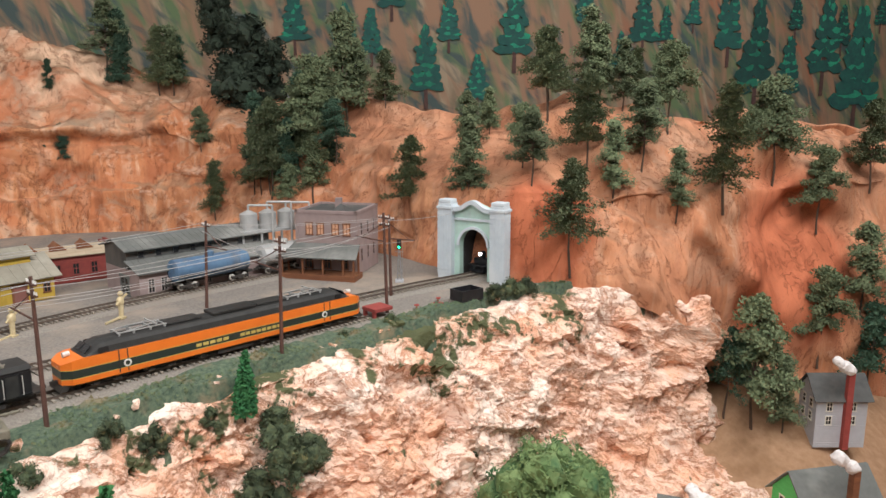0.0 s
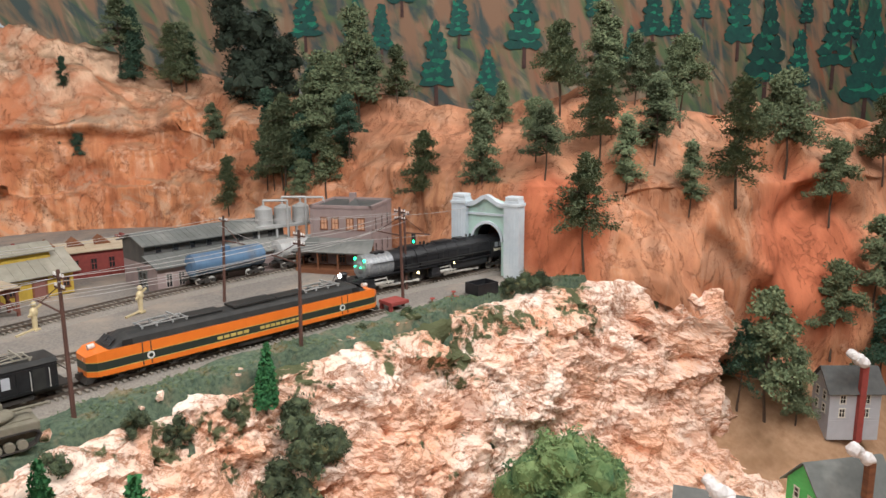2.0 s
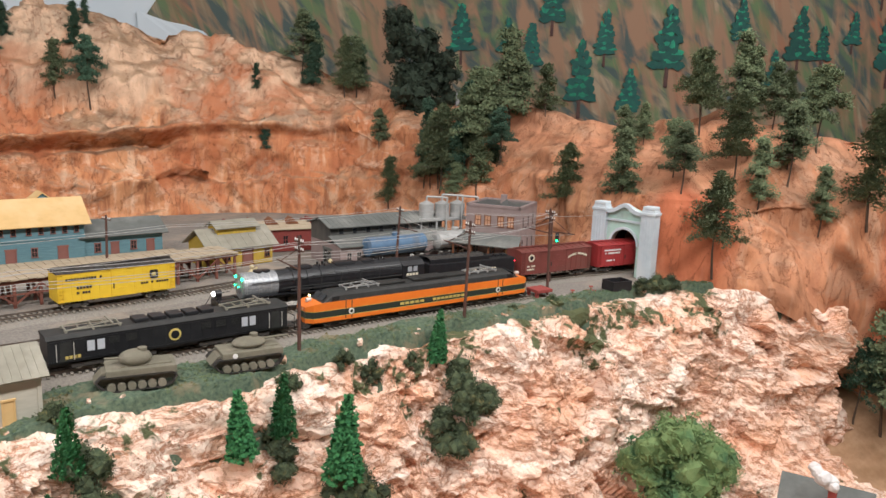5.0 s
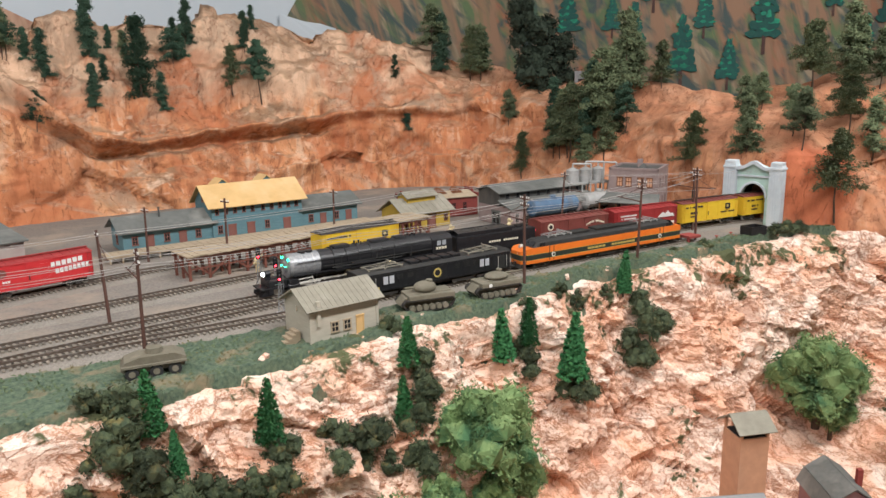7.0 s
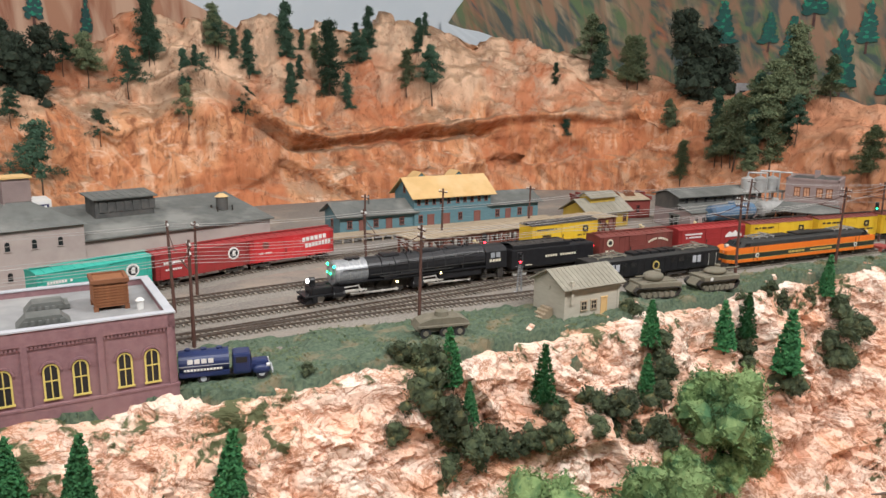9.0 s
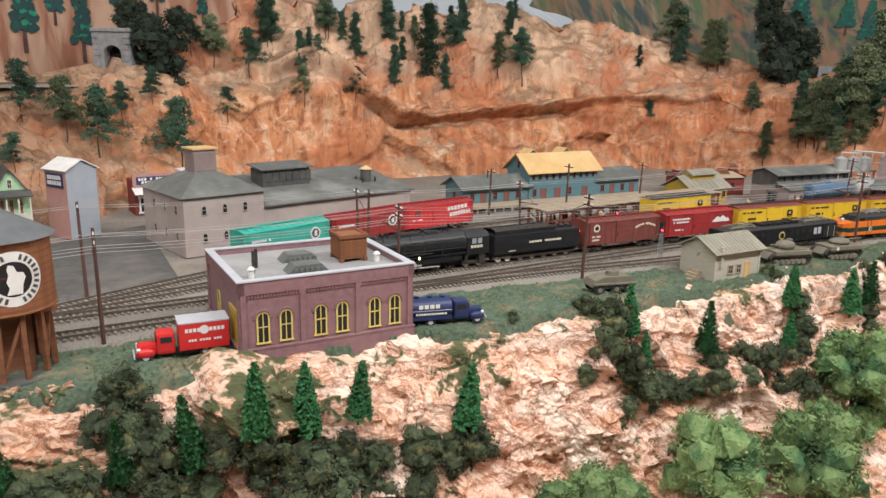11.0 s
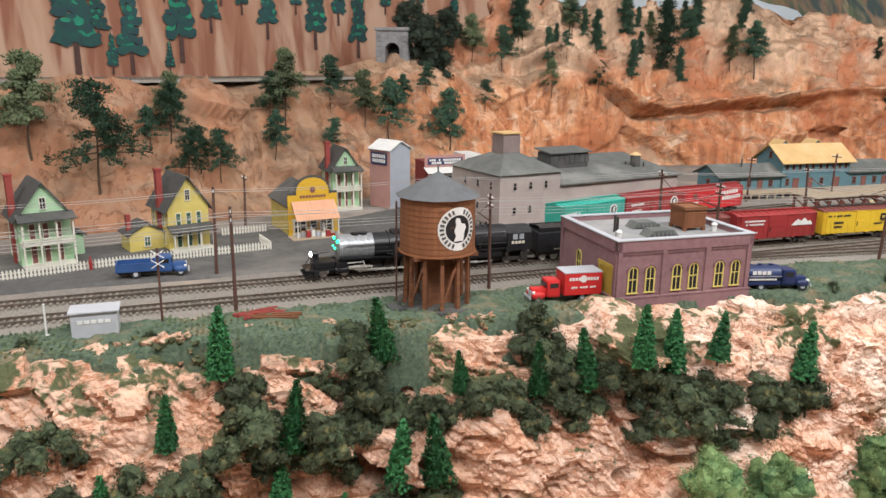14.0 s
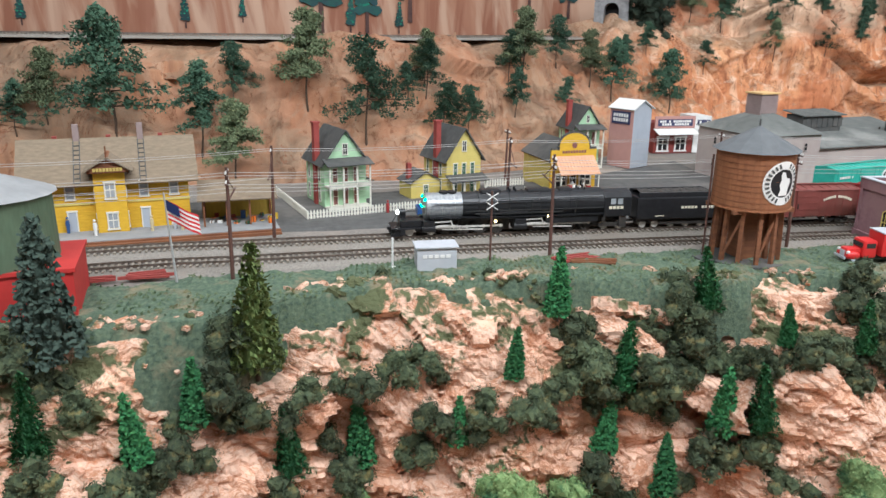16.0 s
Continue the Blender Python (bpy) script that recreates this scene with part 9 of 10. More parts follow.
# ---- line poles and wires ----
def line_pole(x, y, h=0.125, arm=0.0, rz=0.0, lean=0.0, cross=2):
    t = thing("line_pole", "brown wooden line pole with crossarms beside the track", "pole", pose(x, y, -0.002, lean, lean * 0.6, rz), "line poles")
    bm = B()
    rod(bm, (0, 0, 0), (0, 0, h), 0.0022, 0.0015, n=8)
    part("shaft", bm, M["pole"], t)
    for k in range(cross):
        z = h - 0.006 - k * 0.009
        bm = B()
        box(bm, -0.0008, 0.0008, -0.009, 0.009, z - 0.0008, z + 0.0008)
        a = part("crossarm", bm, M["pole"], t)
        for yy in (-0.008, -0.004, 0.004, 0.008):
            bm = B()
            rod(bm, (0, yy, z + 0.0006), (0, yy, z + 0.0032), 0.0007, n=6)
            part("insulator", bm, M["white"], a)
    if arm:
        bm = B()
        rod(bm, (0, 0, h * 0.72), (0, arm, h * 0.74), 0.0009, n=6)
        rod(bm, (0, 0, h * 0.9), (0, arm * 0.8, h * 0.74), 0.0005, n=6)
        part("bracket_arm", bm, M["pole"], t)
    return t


NEAR_POLES = [(0.657, 0.643), (0.469, 0.614), (0.232, 0.614), (-0.02, 0.652), (-0.263, 0.66), (-0.518, 0.685), (-0.843, 0.669), (-1.139, 0.649), (-1.479, 0.588), (-1.8, 0.53)]
FAR_POLES = [(0.713, 0.690), (0.523, 0.836), (0.18, 0.835), (-0.265, 0.806), (-0.512, 0.826), (-0.849, 0.845), (-1.159, 0.803), (-1.453, 0.742), (-1.8, 0.64)]
for i, (x, y) in enumerate(NEAR_POLES):
    if x not in (-0.02, -1.8):
        line_pole(x, y, 0.128 if x > 0 else 0.118, 0.05, 0, random.uniform(-1.5, 1.5))
for i, (x, y) in enumerate(FAR_POLES):
    if x not in (0.18, -1.8):
        line_pole(x, y, 0.115, -0.045, 0, random.uniform(-2.5, 2.5), 1)
for x, y, h in ((-0.137, 1.108, 0.09), (-1.115, 1.033, 0.095), (-0.05, 0.985, 0.11), (0.155, 1.02, 0.10), (-0.47, 0.90, 0.10)):
    line_pole(x, y, h, 0, 20, 1.0, 1)


def wire(points, sag, label):
    """One thin sagging wire over several poles."""
    cu = bpy.data.curves.new("wire", "CURVE")
    cu.dimensions, cu.bevel_depth, cu.bevel_resolution = "3D", 0.00028, 1
    sp = cu.splines.new("POLY")
    pts = []
    for (a, b) in zip(points[:-1], points[1:]):
        for k in range(8):
            u = k / 8
            p = Vector(a).lerp(Vector(b), u)
            p.z -= sag * 4 * u * (1 - u)
            pts.append(p)
    pts.append(Vector(points[-1]))
    sp.points.add(len(pts) - 1)
    for q, p in zip(sp.points, pts):
        q.co = (*p, 1)
    cu.materials.append(M["wire"])
    ob = new("line_wire", cu)
    tagged(ob, label, "wire", "line wires")


for dy, z in ((-0.008, 0.118), (0.008, 0.118), (-0.006, 0.109), (0.047, 0.0905), (0.03, 0.098)):
    wire([(x, y + dy, (z if x > 0 else z - 0.009)) for x, y in NEAR_POLES], 0.004, "thin pale line wire sagging between poles")
for dy, z in ((-0.008, 0.108), (0.008, 0.108), (-0.043, 0.083)):
    wire([(x, y + dy, z) for x, y in FAR_POLES], 0.004, "thin pale line wire sagging between poles")
wire([(0.523, 0.836, 0.10), (0.469, 0.614, 0.10)], 0.003, "thin span wire across the tracks")
wire([(-0.265, 0.806, 0.092), (-0.263, 0.66, 0.092)], 0.003, "thin span wire across the tracks")
wire([(0.713, 0.69, 0.105), (0.86, 0.70, 0.098)], 0.002, "thin wire to the tunnel portal")


# ---- signals ----
def mast_signal(x, y, h, lamp, rz=0, heads=1):
    t = thing("track_signal", "silver lattice track signal with dark head and lit lamp", "signal", at(x, y, rz), "track signals")
    block(t, "base", "boxgrey", -0.006, 0.006, -0.006, 0.006, -0.001, 0.003, bev=0.0006)
    bm = B()
    for sx, sy in ((-1, -1), (1, -1), (1, 1), (-1, 1)):
        bar(bm, (sx * 0.0032, sy * 0.0032, 0.003), (sx * 0.0012, sy * 0.0012, h), 0.0006)
    n = 7
    for k in range(n):
        z0, z1 = 0.003 + (h - 0.003) * k / n, 0.003 + (h - 0.003) * (k + 1) / n
        w0, w1 = 0.0032 - 0.002 * k / n, 0.0032 - 0.002 * (k + 1) / n
        bar(bm, (-w0, -w0, z0), (w1, -w1, z1), 0.0005)
        bar(bm, (w0, -w0, z0), (-w1, -w1, z1), 0.0005)
        bar(bm, (-w0, -w0, z0), (-w1, w1, z1), 0.0005)
    part("mast", bm, M["silver"], t)
    bm = B()
    box(bm, -0.0032, 0.0032, -0.0018, 0.002, h, h + 0.016, 0.001)
    hd = part("signal_head", bm, M["black"], t)
    for k, z in enumerate((h + 0.0035, h + 0.0085, h + 0.013)):
        spot(hd, 0, -0.002, z, 0.0016, lamp if k == 0 else "black", "lens")
    bm = B()
    bar(bm, (-0.006, 0.003, h - 0.004), (0.006, 0.003, h - 0.004), 0.0006)
    bar(bm, (0.0045, 0.003, 0.003), (0.0045, 0.003, h + 0.012), 0.0005)
    part("ladder", bm, M["silver"], t)


mast_signal(-0.090, 0.700, 0.042, "red_lamp", -20)
mast_signal(-0.045, 0.815, 0.030, "red_lamp", -20)
mast_signal(-0.062, 0.832, 0.042, "red_lamp", -20)
mast_signal(0.788, 0.745, 0.048, "green_lamp", -50)

# crossbuck, whistle post, flag
t = thing("crossbuck_sign", "dark post with white crossing boards beside the track", "sign", at(-1.212, 0.624, 0))
bm = B()
rod(bm, (0, 0, -0.002), (0, 0, 0.082), 0.0012, n=8)
part("post", bm, M["pole"], t)
for z in (0.066, 0.076):
    for a in (-1, 1):
        bm = B()
        bar(bm, (-0.006, -0.002 - 0.0008 * a, z - 0.004 * a), (0.006, -0.002 - 0.0008 * a, z + 0.004 * a), 0.0017, 0.0007)
        part("board", bm, M["white"], t)
t = thing("whistle_post", "short white trackside post on a white base", "post", at(-1.318, 0.618, 0))
bm = B()
rod(bm, (0, 0, 0), (0, 0, 0.034), 0.0011, n=8)
part("shaft", bm, M["white"], t)
block(t, "base", "white", -0.006, 0.006, -0.004, 0.004, -0.001, 0.003, bev=0.001)
t = thing("flagpole", "silver flagpole with red and white striped flag", "flagpole", pose(-1.532, 0.583, -0.002, 0, -3, 0))
bm = B()
rod(bm, (0, 0, 0), (0, 0, 0.095), 0.0013, 0.0008, n=8)
part("pole", bm, M["tankgrey"], t)
fl = thing("flag", "", "")
fl.parent = t
for k in range(9):
    bm = B()
    ring = []
    for i in range(13):
        u = i / 12
        x = 0.001 + 0.028 * u
        y = 0.0022 * math.sin(u * 8) * u
        z0 = 0.088 - k * 0.0022 - 0.018 * u
        ring.append((bm.verts.new((x, y, z0)), bm.verts.new((x, y, z0 - 0.0022))))
    for p, q in zip(ring[:-1], ring[1:]):
        bm.faces.new((p[0], q[0], q[1], p[1]))
    part("stripe", bm, M["brightred"] if k % 2 == 0 else M["white"], t)
bm = B()
vs = [bm.verts.new(p) for p in ((0.001, -0.0006, 0.0882), (0.0125, -0.0022, 0.0805), (0.0125, -0.0022, 0.0700), (0.001, -0.0006, 0.0775))]
bm.faces.new(vs)
part("canton", bm, M["navy"], t, "dark blue flag corner")
bpy.data.objects.remove(fl)

t = thing("relay_cabinet", "light grey flat-topped metal cabinet beside the track", "cabinet", at(-1.293, 0.602, 3))
block(t, "body", "boxgrey", 0, 0.042, 0, 0.024, -0.002, 0.026, bev=0.0004)
block(t, "lid", "boxgrey", -0.002, 0.044, -0.002, 0.026, 0.026, 0.0278, bev=0.0004)
bars(t, M["white"], 0.005, 0.036, -0.0003, 0.0155, 0.019, 5, name="vent")


# ---- road vehicles ----
def wheels(t, xs, w, r, rim="boxgrey"):
    for x in xs:
        for s in (-1, 1):
            bm = B()
            rod(bm, (x, s * w - 0.0016, r), (x, s * w + 0.0016, r), r, n=18)
            o = part("wheel", bm, M["tyre"], t)
            bm = B()
            rod(bm, (x, s * w - 0.0019, r), (x, s * w + 0.0019, r), r * 0.5, n=14)
            part("rim", bm, M[rim], o)


def lorry(label, m, cab, body):
    """A 1940s lorry, nose at -x."""
    t = thing("truck", label, "truck", m)
    bm = B()
    box(bm, 0.003, 0.022, -0.0068, 0.0068, 0.006, 0.0165, 0.003)
    part("hood", bm, M[cab], t, smooth=False)
    bm = B()
    box(bm, 0.0195, 0.036, -0.0105, 0.0105, 0.006, 0.026, 0.003)
    c = part("cab", bm, M[cab], t)
    for s in (-1, 1):
        bm = B()
        box(bm, 0.023, 0.033, s * 0.0105 - 0.0003, s * 0.0105 + 0.0003, 0.0175, 0.0228)
        part("window", bm, M["glass"], c)
        bm = B()
        ball(bm, (0.010, s * 0.0088, 0.0085), 0.0068, 1.25, 0.5, 0.75, 2)
        part("fender", bm, M[cab], t, smooth=True)
        bm = B()
        rod(bm, (0.0025, s * 0.0085, 0.0125), (0.0055, s * 0.0085, 0.0125), 0.0017, n=12)
        part("headlight", bm, M["white"], t)
    bm = B()
    box(bm, 0.0188, 0.0196, -0.0085, 0.0085, 0.0178, 0.0228)
    part("windscreen", bm, M["glass"], c)
    block(t, "grille", "boxgrey", 0.0022, 0.0032, -0.004, 0.004, 0.0065, 0.0135)
    block(t, "bumper", "boxgrey", -0.0005, 0.0008, -0.0105, 0.0105, 0.005, 0.0075)
    block(t, "chassis", "under", 0.012, 0.082, -0.005, 0.005, 0.0045, 0.0075)
    wheels(t, (0.010, 0.062), 0.0093, 0.0055)
    if body == "box":
        block(t, "cargo_box", cab, 0.039, 0.084, -0.0135, 0.0135, 0.0085, 0.034, bev=0.0006)
        block(t, "box_roof", "boxgrey", 0.0385, 0.0845, -0.0138, 0.0138, 0.034, 0.0352, label="pale grey box roof")
        for y in (-0.0137, 0.0137):
            bars(t, M["white"], 0.044, 0.080, y, 0.0255, 0.029, 10)
            bars(t, M["white"], 0.047, 0.077, y, 0.0165, 0.0185, 12)
            bm = B()
            rod(bm, (0.0615, y - 0.0003, 0.0272), (0.0615, y + 0.0003, 0.0272), 0.0042, n=18)
            part("emblem", bm, M["white"], t)
    elif body == "tank":
        bm = B()
        for v in (0,):
            rod(bm, (0.039, 0, 0.0195), (0.083, 0, 0.0195), 0.0105, n=24)
        for v in bm.verts:
            v.co.y *= 1.25
        part("tank", bm, M[cab], t)
        for x in (0.047, 0.061, 0.075):
            bm = B()
            rod(bm, (x, 0, 0.0285), (x, 0, 0.0315), 0.0028, n=12)
            part("hatch", bm, M[cab], t)
        block(t, "skirt", cab, 0.039, 0.083, -0.0125, 0.0125, 0.008, 0.0125, bev=0.0004)
        block(t, "stripe", "boxgrey", 0.039, 0.083, -0.0134, 0.0134, 0.0186, 0.0192)
        for y in (-0.0134, 0.0134):
            bars(t, M["white"], 0.052, 0.076, y * 0.98, 0.021, 0.0252, 4)
            bars(t, M["white"], 0.045, 0.079, y, 0.0142, 0.0162, 12)
    else:
        for s in (-1, 1):
            block(t, "side_board", cab, 0.038, 0.084, s * 0.0115 - 0.0008, s * 0.0115 + 0.0008, 0.0095, 0.0195)
        block(t, "bed", cab, 0.038, 0.084, -0.0115, 0.0115, 0.0085, 0.0105)
        block(t, "front_board", cab, 0.0375, 0.0392, -0.0122, 0.0122, 0.0095, 0.022)
        block(t, "tail_board", cab, 0.0828, 0.0845, -0.0122, 0.0122, 0.0095, 0.0195)
    return t


lorry("navy blue tanker truck with white lettering bars on the turf", at(-0.470, 0.567, 168, 0.003), "navy", "tank")
lorry("red box truck with grey roof parked by the powerhouse", at(-0.822, 0.600, -3, 0.003), "truckred", "box")
lorry("dull blue dump truck parked on the street", at(-1.192, 0.815, 182, 0.002), "truckblue", "dump")


def armour(label, m, kind):
    t = thing("tank_vehicle" if kind != "scout" else "scout_car", label, "tank" if kind != "scout" else "armoured car", m)
    if kind == "scout":
        bm = B()
        prism(bm, [(-0.030, 0.010), (-0.026, 0.0175), (-0.012, 0.0215), (0.02, 0.0215), (0.030, 0.0165), (0.028, 0.008), (-0.026, 0.007)], -0.0125, 0.0125)
        part("hull", bm, M["olive"], t)
        bm = B()
        rod(bm, (0.002, 0, 0.021), (0.002, 0, 0.0265), 0.0085, 0.0075, n=16)
        part("turret", bm, M["olive"], t)
        for s in (-1, 1):
            block(t, "fender", "olive", -0.029, 0.03, s * 0.0135 - 0.0025, s * 0.0135 + 0.0025, 0.0125, 0.0145)
        wheels(t, (-0.02, 0.002, 0.019), 0.013, 0.0062, "olive")
        return t
    bm = B()
    prism(bm, [(-0.036, 0.009), (-0.029, 0.0165), (-0.012, 0.0215), (0.03, 0.0215), (0.035, 0.013), (0.032, 0.006), (-0.032, 0.005)], -0.0095, 0.0095)
    box(bm, -0.026, 0.034, -0.0165, 0.0165, 0.0135, 0.0205, 0.001)
    part("hull", bm, M["olive"], t)
    bm = B()
    if kind == "sherman":
        ball(bm, (0.0, 0, 0.026), 0.0125, 1.15, 1.0, 0.62, 3)
        rod(bm, (0.006, 0, 0.032), (0.006, 0, 0.035), 0.0042, n=14)
    else:
        ball(bm, (0.004, 0, 0.0245), 0.0125, 1.35, 1.05, 0.42, 3)
        rod(bm, (0.01, 0.003, 0.029), (0.01, 0.003, 0.0325), 0.004, n=14)
    part("turret", bm, M["olive"], t)
    bm = B()
    s = -1 if kind == "sherman" else 1
    rod(bm, (s * 0.010, 0, 0.0265), (s * (0.026 if kind == "sherman" else 0.044), 0, 0.0272), 0.0014, 0.001, n=10)
    part("gun", bm, M["olive"], t)
    for sd in (-1, 1):
        bm = B()
        out = [(-0.030, 0.0135), (-0.034, 0.0095), (-0.028, 0.002), (-0.02, 0.0), (0.022, 0.0), (0.03, 0.003), (0.034, 0.0095), (0.03, 0.0135)]
        for (x0, z0), (x1, z1) in zip(out, out[1:] + out[:1]):
            bar(bm, (x0, sd * 0.0135, z0 + 0.0008), (x1, sd * 0.0135, z1 + 0.0008), 0.0062, 0.0014)
        tr = part("track", bm, M["under"], t)
        for x in (-0.0215, -0.013, -0.0045, 0.004, 0.0125, 0.021):
            bm = B()
            rod(bm, (x, sd * 0.0110, 0.0045), (x, sd * 0.0166, 0.0045), 0.0037, n=14)
            part("road_wheel", bm, M["olive"], tr)
    if kind != "sherman":
        bm = B()
        for sd in (-1, 1):
            rod(bm, (-0.014, sd * 0.0163, 0.0172), (-0.014, sd * 0.0168, 0.0172), 0.0026, n=10)
        part("star_emblem", bm, M["white"], t)
    return t


armour("olive grey model tank with rounded turret beside the siding", at(0.058, 0.604, -14, 0.004), "sherman")
armour("olive grey model tank with low turret and white emblem", at(0.160, 0.594, -9, 0.004), "low")
armour("olive six-wheeled armoured scout car on the turf", at(-0.272, 0.594, -12, 0.004), "scout")


# ---- fences ----
def fence(pts, label):
    t = thing("picket_fence", label, "fence")
    for (x0, y0), (x1, y1) in zip(pts[:-1], pts[1:]):
        L_ = math.hypot(x1 - x0, y1 - y0)
        n = int(L_ / 0.0042)
        m = Matrix.Translation((x0, y0, 0)) @ Matrix.Rotation(math.atan2(y1 - y0, x1 - x0), 4, "Z")
        for z in (0.0045, 0.0095):
            bm = B()
            box(bm, 0, L_, -0.0004, 0.0004, z - 0.0006, z + 0.0006)
            bm.transform(m)
            part("rail", bm, M["fencew"], t)
        bm = B()
        prism(bm, [(-0.0012, 0.0), (-0.0012, 0.0115), (0, 0.0135), (0.0012, 0.0115), (0.0012, 0.0)], -0.0011, -0.0004)
        me = mesh_of("picket", bm, M["fencew"])
        for k in range(n + 1):
            o = part("picket", me, None, t)
            o.matrix_basis = m @ Matrix.Translation((k * L_ / n, 0, 0.001))


fence([(-1.472, 0.985), (-1.418, 0.828), (-1.275, 0.876), (-1.085, 0.915), (-1.098, 0.965)], "cream white picket fence round the houses")
fence([(-1.150, 1.02), (-1.085, 1.035)], "cream white board fence behind the houses")

# ---- clutter beside the tracks ----
for x, y, rz, n, mt in ((-1.115, 0.628, 12, 6, "chimney"), (-1.10, 0.618, -8, 4, "wood"), (-1.565, 0.602, 14, 6, "chimney"), (-1.62, 0.592, 9, 5, "chimney")):
    t = thing("timber_pile", "loose reddish-brown timbers lying on the turf", "timber", at(x, y, rz, 0.003), "timber piles")
    for k in range(n):
        bm = B()
        box(bm, -0.022 + random.uniform(-0.006, 0.006), 0.022 + random.uniform(-0.006, 0.006), -0.008 + k * 0.003, -0.0058 + k * 0.003, 0.0, 0.0022 + 0.001 * (k % 2))
        bm.transform(Matrix.Rotation(random.uniform(-0.12, 0.12), 4, "Z"))
        part("timber", bm, M[mt], t)
t = thing("bumper_stop", "red-brown timber buffer stop at the siding's end", "buffer stop", at(0.632, 0.644, -7, 0.003))
block(t, "beam", "chimney", -0.006, 0.022, -0.013, 0.013, 0.004, 0.0085, bev=0.0006)
block(t, "post", "chimney", -0.006, -0.002, -0.011, -0.007, -0.003, 0.004)
block(t, "post", "chimney", -0.006, -0.002, 0.007, 0.011, -0.003, 0.004)
t = thing("scrap_box", "open black steel scrap box with rusty scrap", "scrap box", at(0.745, 0.592, -12, 0.002))
for b6 in ((0, 0.036, 0, 0.0015, 0, 0.015), (0, 0.036, 0.0245, 0.026, 0, 0.015), (0, 0.0015, 0.0015, 0.0245, 0, 0.015), (0.0345, 0.036, 0.0015, 0.0245, 0, 0.015), (0.0015, 0.0345, 0.0015, 0.0245, 0, 0.008)):
    block(t, "panel", "black", *b6)
for k in range(7):
    b = thing("rusty_scrap", "rusty brown scrap metal on bare earth", "scrap", at(0.71 + random.uniform(-0.02, 0.03), 0.618 + random.uniform(-0.012, 0.012), random.uniform(0, 180), 0.002), "rusty scrap")
    block(b, "bar", "wood", -0.008, 0.008, -0.001, 0.001, 0, 0.0018)
    block(b, "plate", "chimney", -0.003, 0.003, -0.003, 0.003, 0.0018, 0.0028)
for x, y in ((0.427, 0.870), (0.312, 0.892), (-0.035, 0.905)):
    bm = B()
    box(bm, -0.004, 0.004, -0.004, 0.004, 0, 0.003, 0.0005)
    rod(bm, (0, 0, 0.003), (0, 0, 0.018), 0.0026, 0.0034, n=10)
    ball(bm, (0, 0, 0.022), 0.0058, 0.9, 0.7, 1.1, 2)
    ball(bm, (0.001, 0, 0.0315), 0.0034, n=2)
    bar(bm, (0, 0, 0.024), (0.0085, -0.003, 0.030), 0.0022)
    bar(bm, (0, 0, 0.024), (-0.0085, -0.002, 0.019), 0.0022)
    bar(bm, (-0.026, 0, 0.001), (-0.002, 0, 0.0025), 0.0022)
    ob = new("statue", mesh_of("statue", bm, M["statue"]))
    ob.matrix_basis = at(x, y, 20, 0.0)
    tagged(ob, "small pale gold metal statue on a base beside the siding", "statue", "gold statues")

# green tank house at the far end
t = thing("tank_house", "dull green round tank on a bright red base building", "tank house", at(-1.758, 0.464, 12, -0.003))
block(t, "base_building", "redroof", 0, 0.165, 0, 0.09, 0, 0.046, bev=0.0006)
block(t, "coping", "redroof", -0.002, 0.167, -0.002, 0.092, 0.046, 0.0495)
bm = B()
rod(bm, (0.098, 0.048, 0.049), (0.098, 0.048, 0.108), 0.052, 0.051, n=40)
part("tank", bm, M["towergreen"], t, "dull green boarded tank")
bm = B()
rod(bm, (0.098, 0.048, 0.108), (0.098, 0.048, 0.127), 0.056, 0.004, n=16)
part("roof", bm, M["flatroof"], t, "pale grey conical roof")
for u in (0.03, 0.08, 0.13):
    win(t, "F", u, 0.012, 0.014, 0.008, "redroof", "glass", "sash", (0.165, 0.09))

# ---- the valley below ----
bm = B()
bmesh.ops.create_grid(bm, x_segments=120, y_segments=60, size=0.5, matrix=Matrix.Translation((0.9, 0.0, -0.335)) @ Matrix.Diagonal((2.6, 1.0, 1, 1)))
for v in bm.verts:
    rise = max(0.0, v.co.y - 0.15) * max(0.0, min(1.0, (v.co.x - 0.95) / 0.3))
    v.co.z += 0.012 * noise.noise(v.co * 7) + rise * 0.75
setting("earth", bm, M["earth"], "brown earth of the valley floor", True)


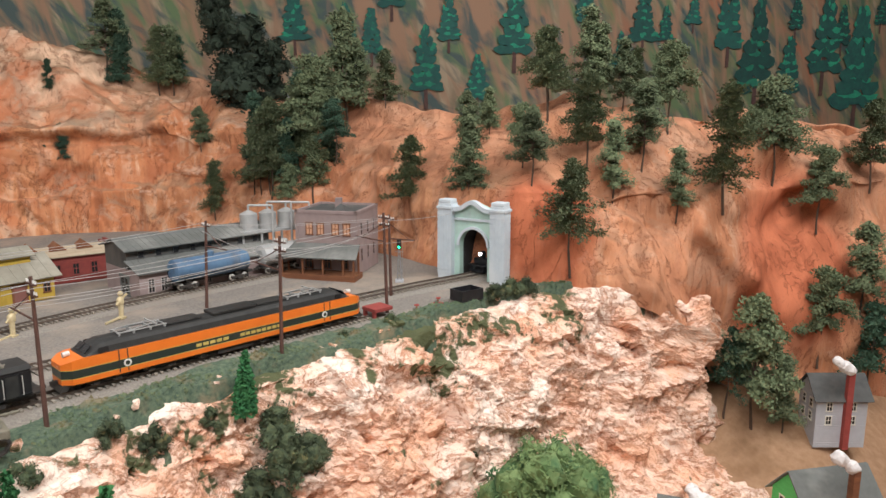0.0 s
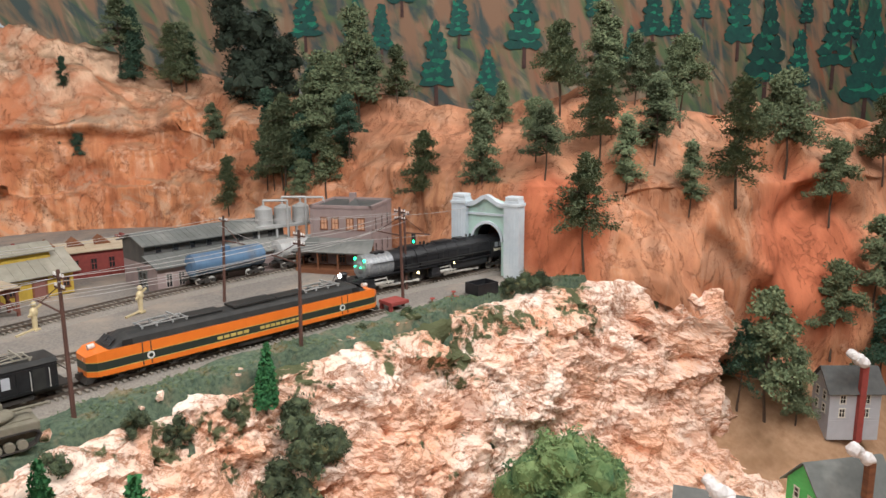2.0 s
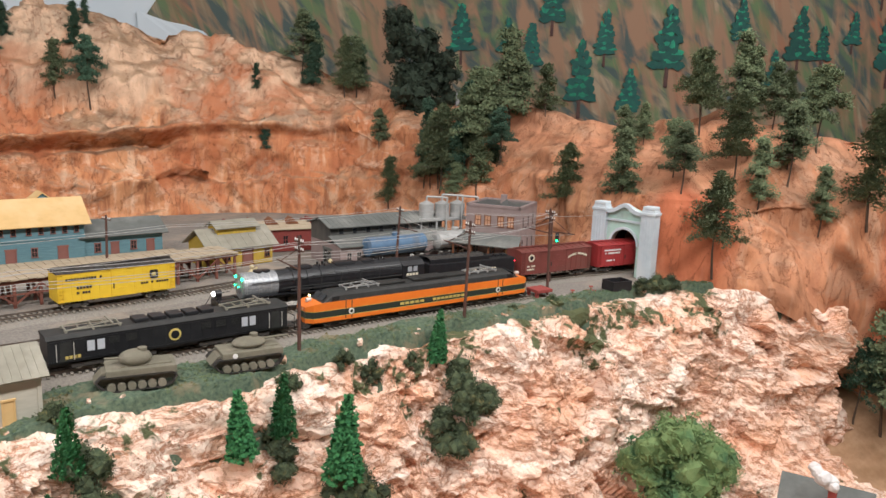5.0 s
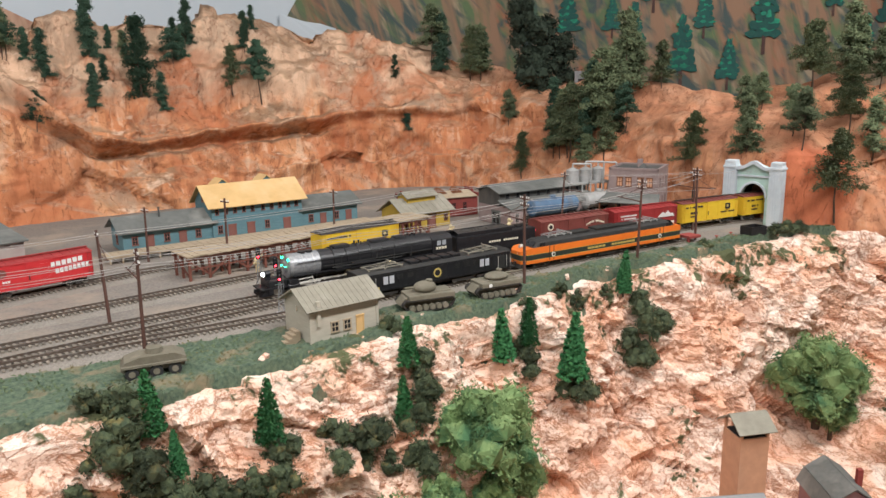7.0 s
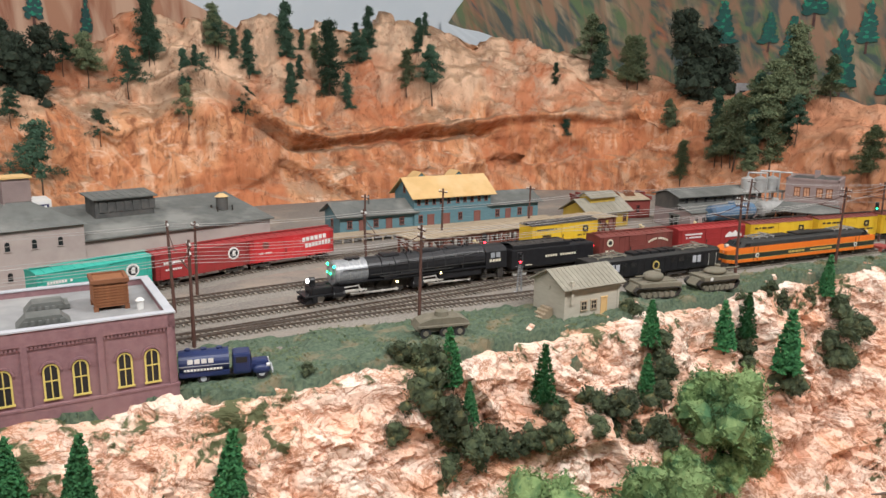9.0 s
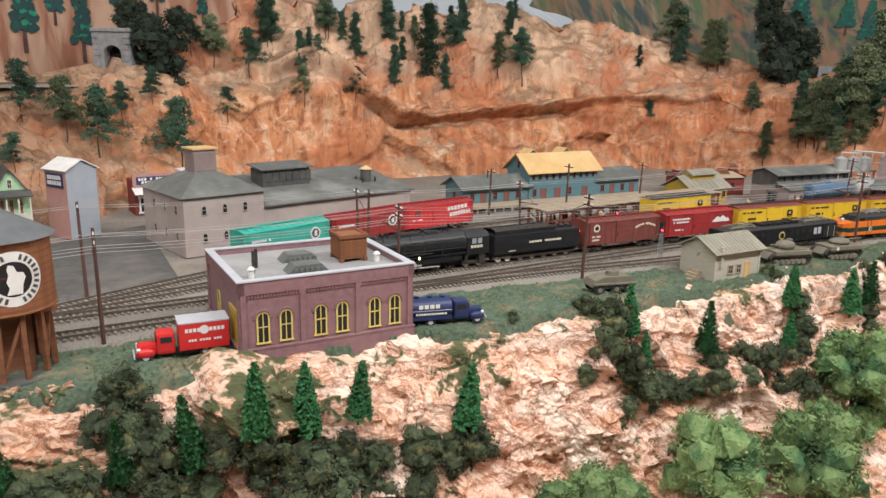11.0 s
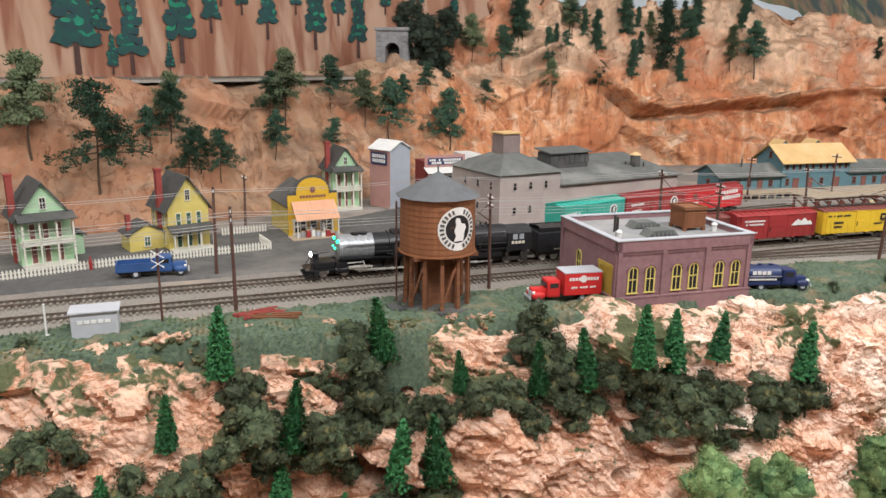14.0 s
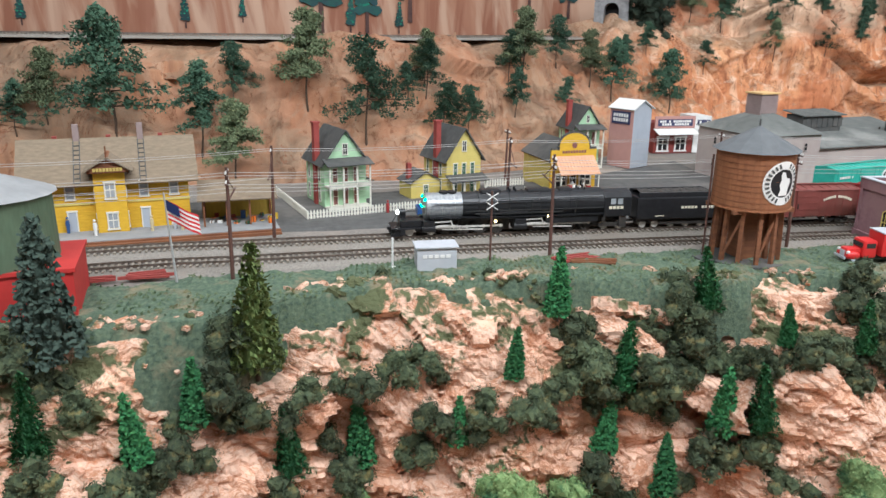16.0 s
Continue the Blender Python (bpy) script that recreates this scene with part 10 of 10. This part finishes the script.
def cottage(x, y, z, rz, w, d, eave, rise, wall, roof, label, chim=None, smoke=True):
    t = thing("cottage", label, "house", pose(x, y, z, 0, 0, rz), "valley cottages")
    S = (w, d)
    walls(t, 0, w, 0, d, -0.03, eave, wall, rise, "x", lines=0.004)
    gable(t, 0, w, 0, d, eave, rise, 0.006, roof, "x")
    for u in (w * 0.25, w * 0.72):
        for zz in (0.008, eave * 0.58):
            win(t, "F", u, zz, 0.010, 0.014, "fencew", "glass", "four", S)
    for zz in (0.01, eave * 0.6):
        for u in (d * 0.3, d * 0.7):
            win(t, "L", u, zz, 0.010, 0.014, "fencew", "glass", "sash", S)
    if chim:
        c = block(t, "chimney", chim, w * 0.52, w * 0.52 + 0.009, -0.009, 0.0, -0.03, eave + rise + 0.014, label="brick chimney")
        if smoke:
            bm = B()
            random.seed(int(x * 1000))
            for k in range(7):
                ball(bm, (w * 0.52 + 0.004 - k * 0.0035, -0.004 + random.uniform(-0.004, 0.004), eave + rise + 0.016 + k * 0.0025), random.uniform(0.006, 0.010), n=2)
            for v in bm.verts:
                v.co += Vector((noise.noise(v.co * 180), noise.noise(v.co * 180 + Vector((5, 0, 0))), noise.noise(v.co * 180 + Vector((0, 5, 0))))) * 0.002
            part("smoke_tuft", bm, M["cotton"], c, "tuft of white cotton smoke")
    return t


cottage(1.20, 0.26, -0.235, -50, 0.078, 0.056, 0.052, 0.028, "boxgrey", "darkroof", "grey two-storey cottage with red chimney under trees", "chimney")
cottage(0.905, 0.195, -0.262, -38, 0.10, 0.065, 0.045, 0.034, "vividgreen", "slate", "bright green cottage with grey roof and cotton smoke", "wood")
cottage(0.70, 0.29, -0.232, -70, 0.09, 0.07, 0.04, 0.03, "white", "slate", "white cottage with pale blue-grey roof and cotton smoke", "chimney")
cottage(1.42, 0.10, -0.30, -40, 0.08, 0.06, 0.05, 0.03, "yellow", "darkroof", "yellow cottage on the valley floor", None)
t = thing("pink_tower", "tall pink square tower with small grey cap roof", "tower", pose(0.325, 0.33, -0.335, 0, 0, -25))
block(t, "shaft", "awning", 0, 0.038, 0, 0.038, 0, 0.185)
posts(t, [(0.002, 0.002), (0.036, 0.002), (0.036, 0.036), (0.002, 0.036)], 0.185, 0.198, 0.003, "awning")
gable(t, 0, 0.038, 0, 0.038, 0.197, 0.013, 0.006, "hutroof", "x")
block(t, "floor", "nearblack", 0.002, 0.036, 0.002, 0.036, 0.1845, 0.186)
t = thing("grey_shed", "low shed with weathered grey roof in the valley", "shed", pose(0.20, 0.315, -0.335, 0, 0, -30))
walls(t, 0, 0.10, 0, 0.06, 0, 0.12, "hut", 0.02, "x")
gable(t, 0, 0.10, 0, 0.06, 0.12, 0.02, 0.008, "flatroof", "x")
t = thing("barn", "dark mauve barn with grey gambrel roof and yellow sign", "barn", pose(0.475, 0.29, -0.335, 0, 0, -38))
bm = B()
prism(bm, [(0, 0), (0, 0.05), (0.008, 0.066), (0.032, 0.082), (0.056, 0.066), (0.064, 0.05), (0.064, 0)], 0, 0.085)
part("wall", bm, M["brick"], t)
for a, b in (((-0.003, 0.048), (0.007, 0.068)), ((0.007, 0.068), (0.032, 0.085))):
    slab(t, [(a[0], 0.089, a[1]), (a[0], -0.004, a[1]), (b[0], -0.004, b[1]), (b[0], 0.089, b[1])], 0.0016, "slate")
    slab(t, [(0.064 - a[0], -0.004, a[1]), (0.064 - a[0], 0.089, a[1]), (0.064 - b[0], 0.089, b[1]), (0.064 - b[0], -0.004, b[1])], 0.0016, "slate")
block(t, "door", "nearblack", 0.02, 0.044, -0.001, 0.001, 0.0, 0.04)
block(t, "chimney", "chimney", 0.05, 0.057, 0.03, 0.037, 0.05, 0.095)
bm = B()
bm.faces.new([bm.verts.new(p) for p in ((0.0665, 0.05, 0.052), (0.0665, 0.08, 0.052), (0.058, 0.08, 0.0685), (0.058, 0.05, 0.0685))])
part("sign", bm, M["reefer"], t, "yellow sign with dark bars")
fence([(0.56, 0.32), (0.68, 0.28), (0.80, 0.25)], "white board fence in the valley")
bpy.data.objects[[o.name for o in bpy.data.objects if o.name.startswith("picket_fence")][-1]].location.z = -0.335


# ---- what moves ----
TIMES = [(0, 0.880), (0.6, 0.797), (1.2, 0.714), (1.8, 0.637), (3.2, 0.444), (5.5, 0.121), (7, -0.090), (9, -0.372), (12.5, -0.859), (14.5, -1.122), (16, -1.315)]


def front_s(t):
    return float(np.interp(t, np.linspace(0, 16, 161), FRONT))


ts = np.linspace(0, 16, 161)
raw = np.interp(ts, [a for a, _ in TIMES], [s_at(main_line, b) for _, b in TIMES])
pad = np.concatenate([raw[0] + (raw[0] - raw[1:11])[::-1], raw, raw[-1] + (raw[-1] - raw[-11:-1])[::-1]])
FRONT = np.convolve(pad, np.ones(21) / 21, "valid")


def motions():
    when = [i * 0.5 for i in range(33)]

    def carried(ob, a, b):
        """Keys for a vehicle that reaches from a to b metres behind the train's front."""
        rows = []
        for t in when:
            s = front_s(t) + a + (b - a) / 2
            m = on_track(main_line, s, (b - a) * 0.36)
            rows.append((t, m @ Matrix.Translation((-(b - a) / 2 if ob in (ENGINE, TENDER) else 0, 0, 0))))
        walk(ob, rows)

    carried(ENGINE, 0.0, 0.297)
    carried(TENDER, 0.304, 0.458)
    for i, c in enumerate(CARS):
        a = 0.466 + i * 0.1555
        carried(c, a, a + 0.142)
    # wheels and rods, a tenth of a second at a time
    r = 0.0098
    turn = [(t, (front_s(t) - front_s(0)) / r) for t in ts]
    for ob, (x, y, z), f in DRIVERS:
        flip = pose(0, 0, 0, 0, 0, 0 if f < 0 else 180)
        walk(ob, [(t, Matrix.Translation((x, y, z)) @ Matrix.Rotation(a, 4, "Y") @ flip) for t, a in turn])
    for ob, rr in RODS:
        walk(ob, [(t, Matrix.Translation((math.sin(a) * 0.0042, 0, rr + math.cos(a) * 0.0042))) for t, a in turn])


motions()
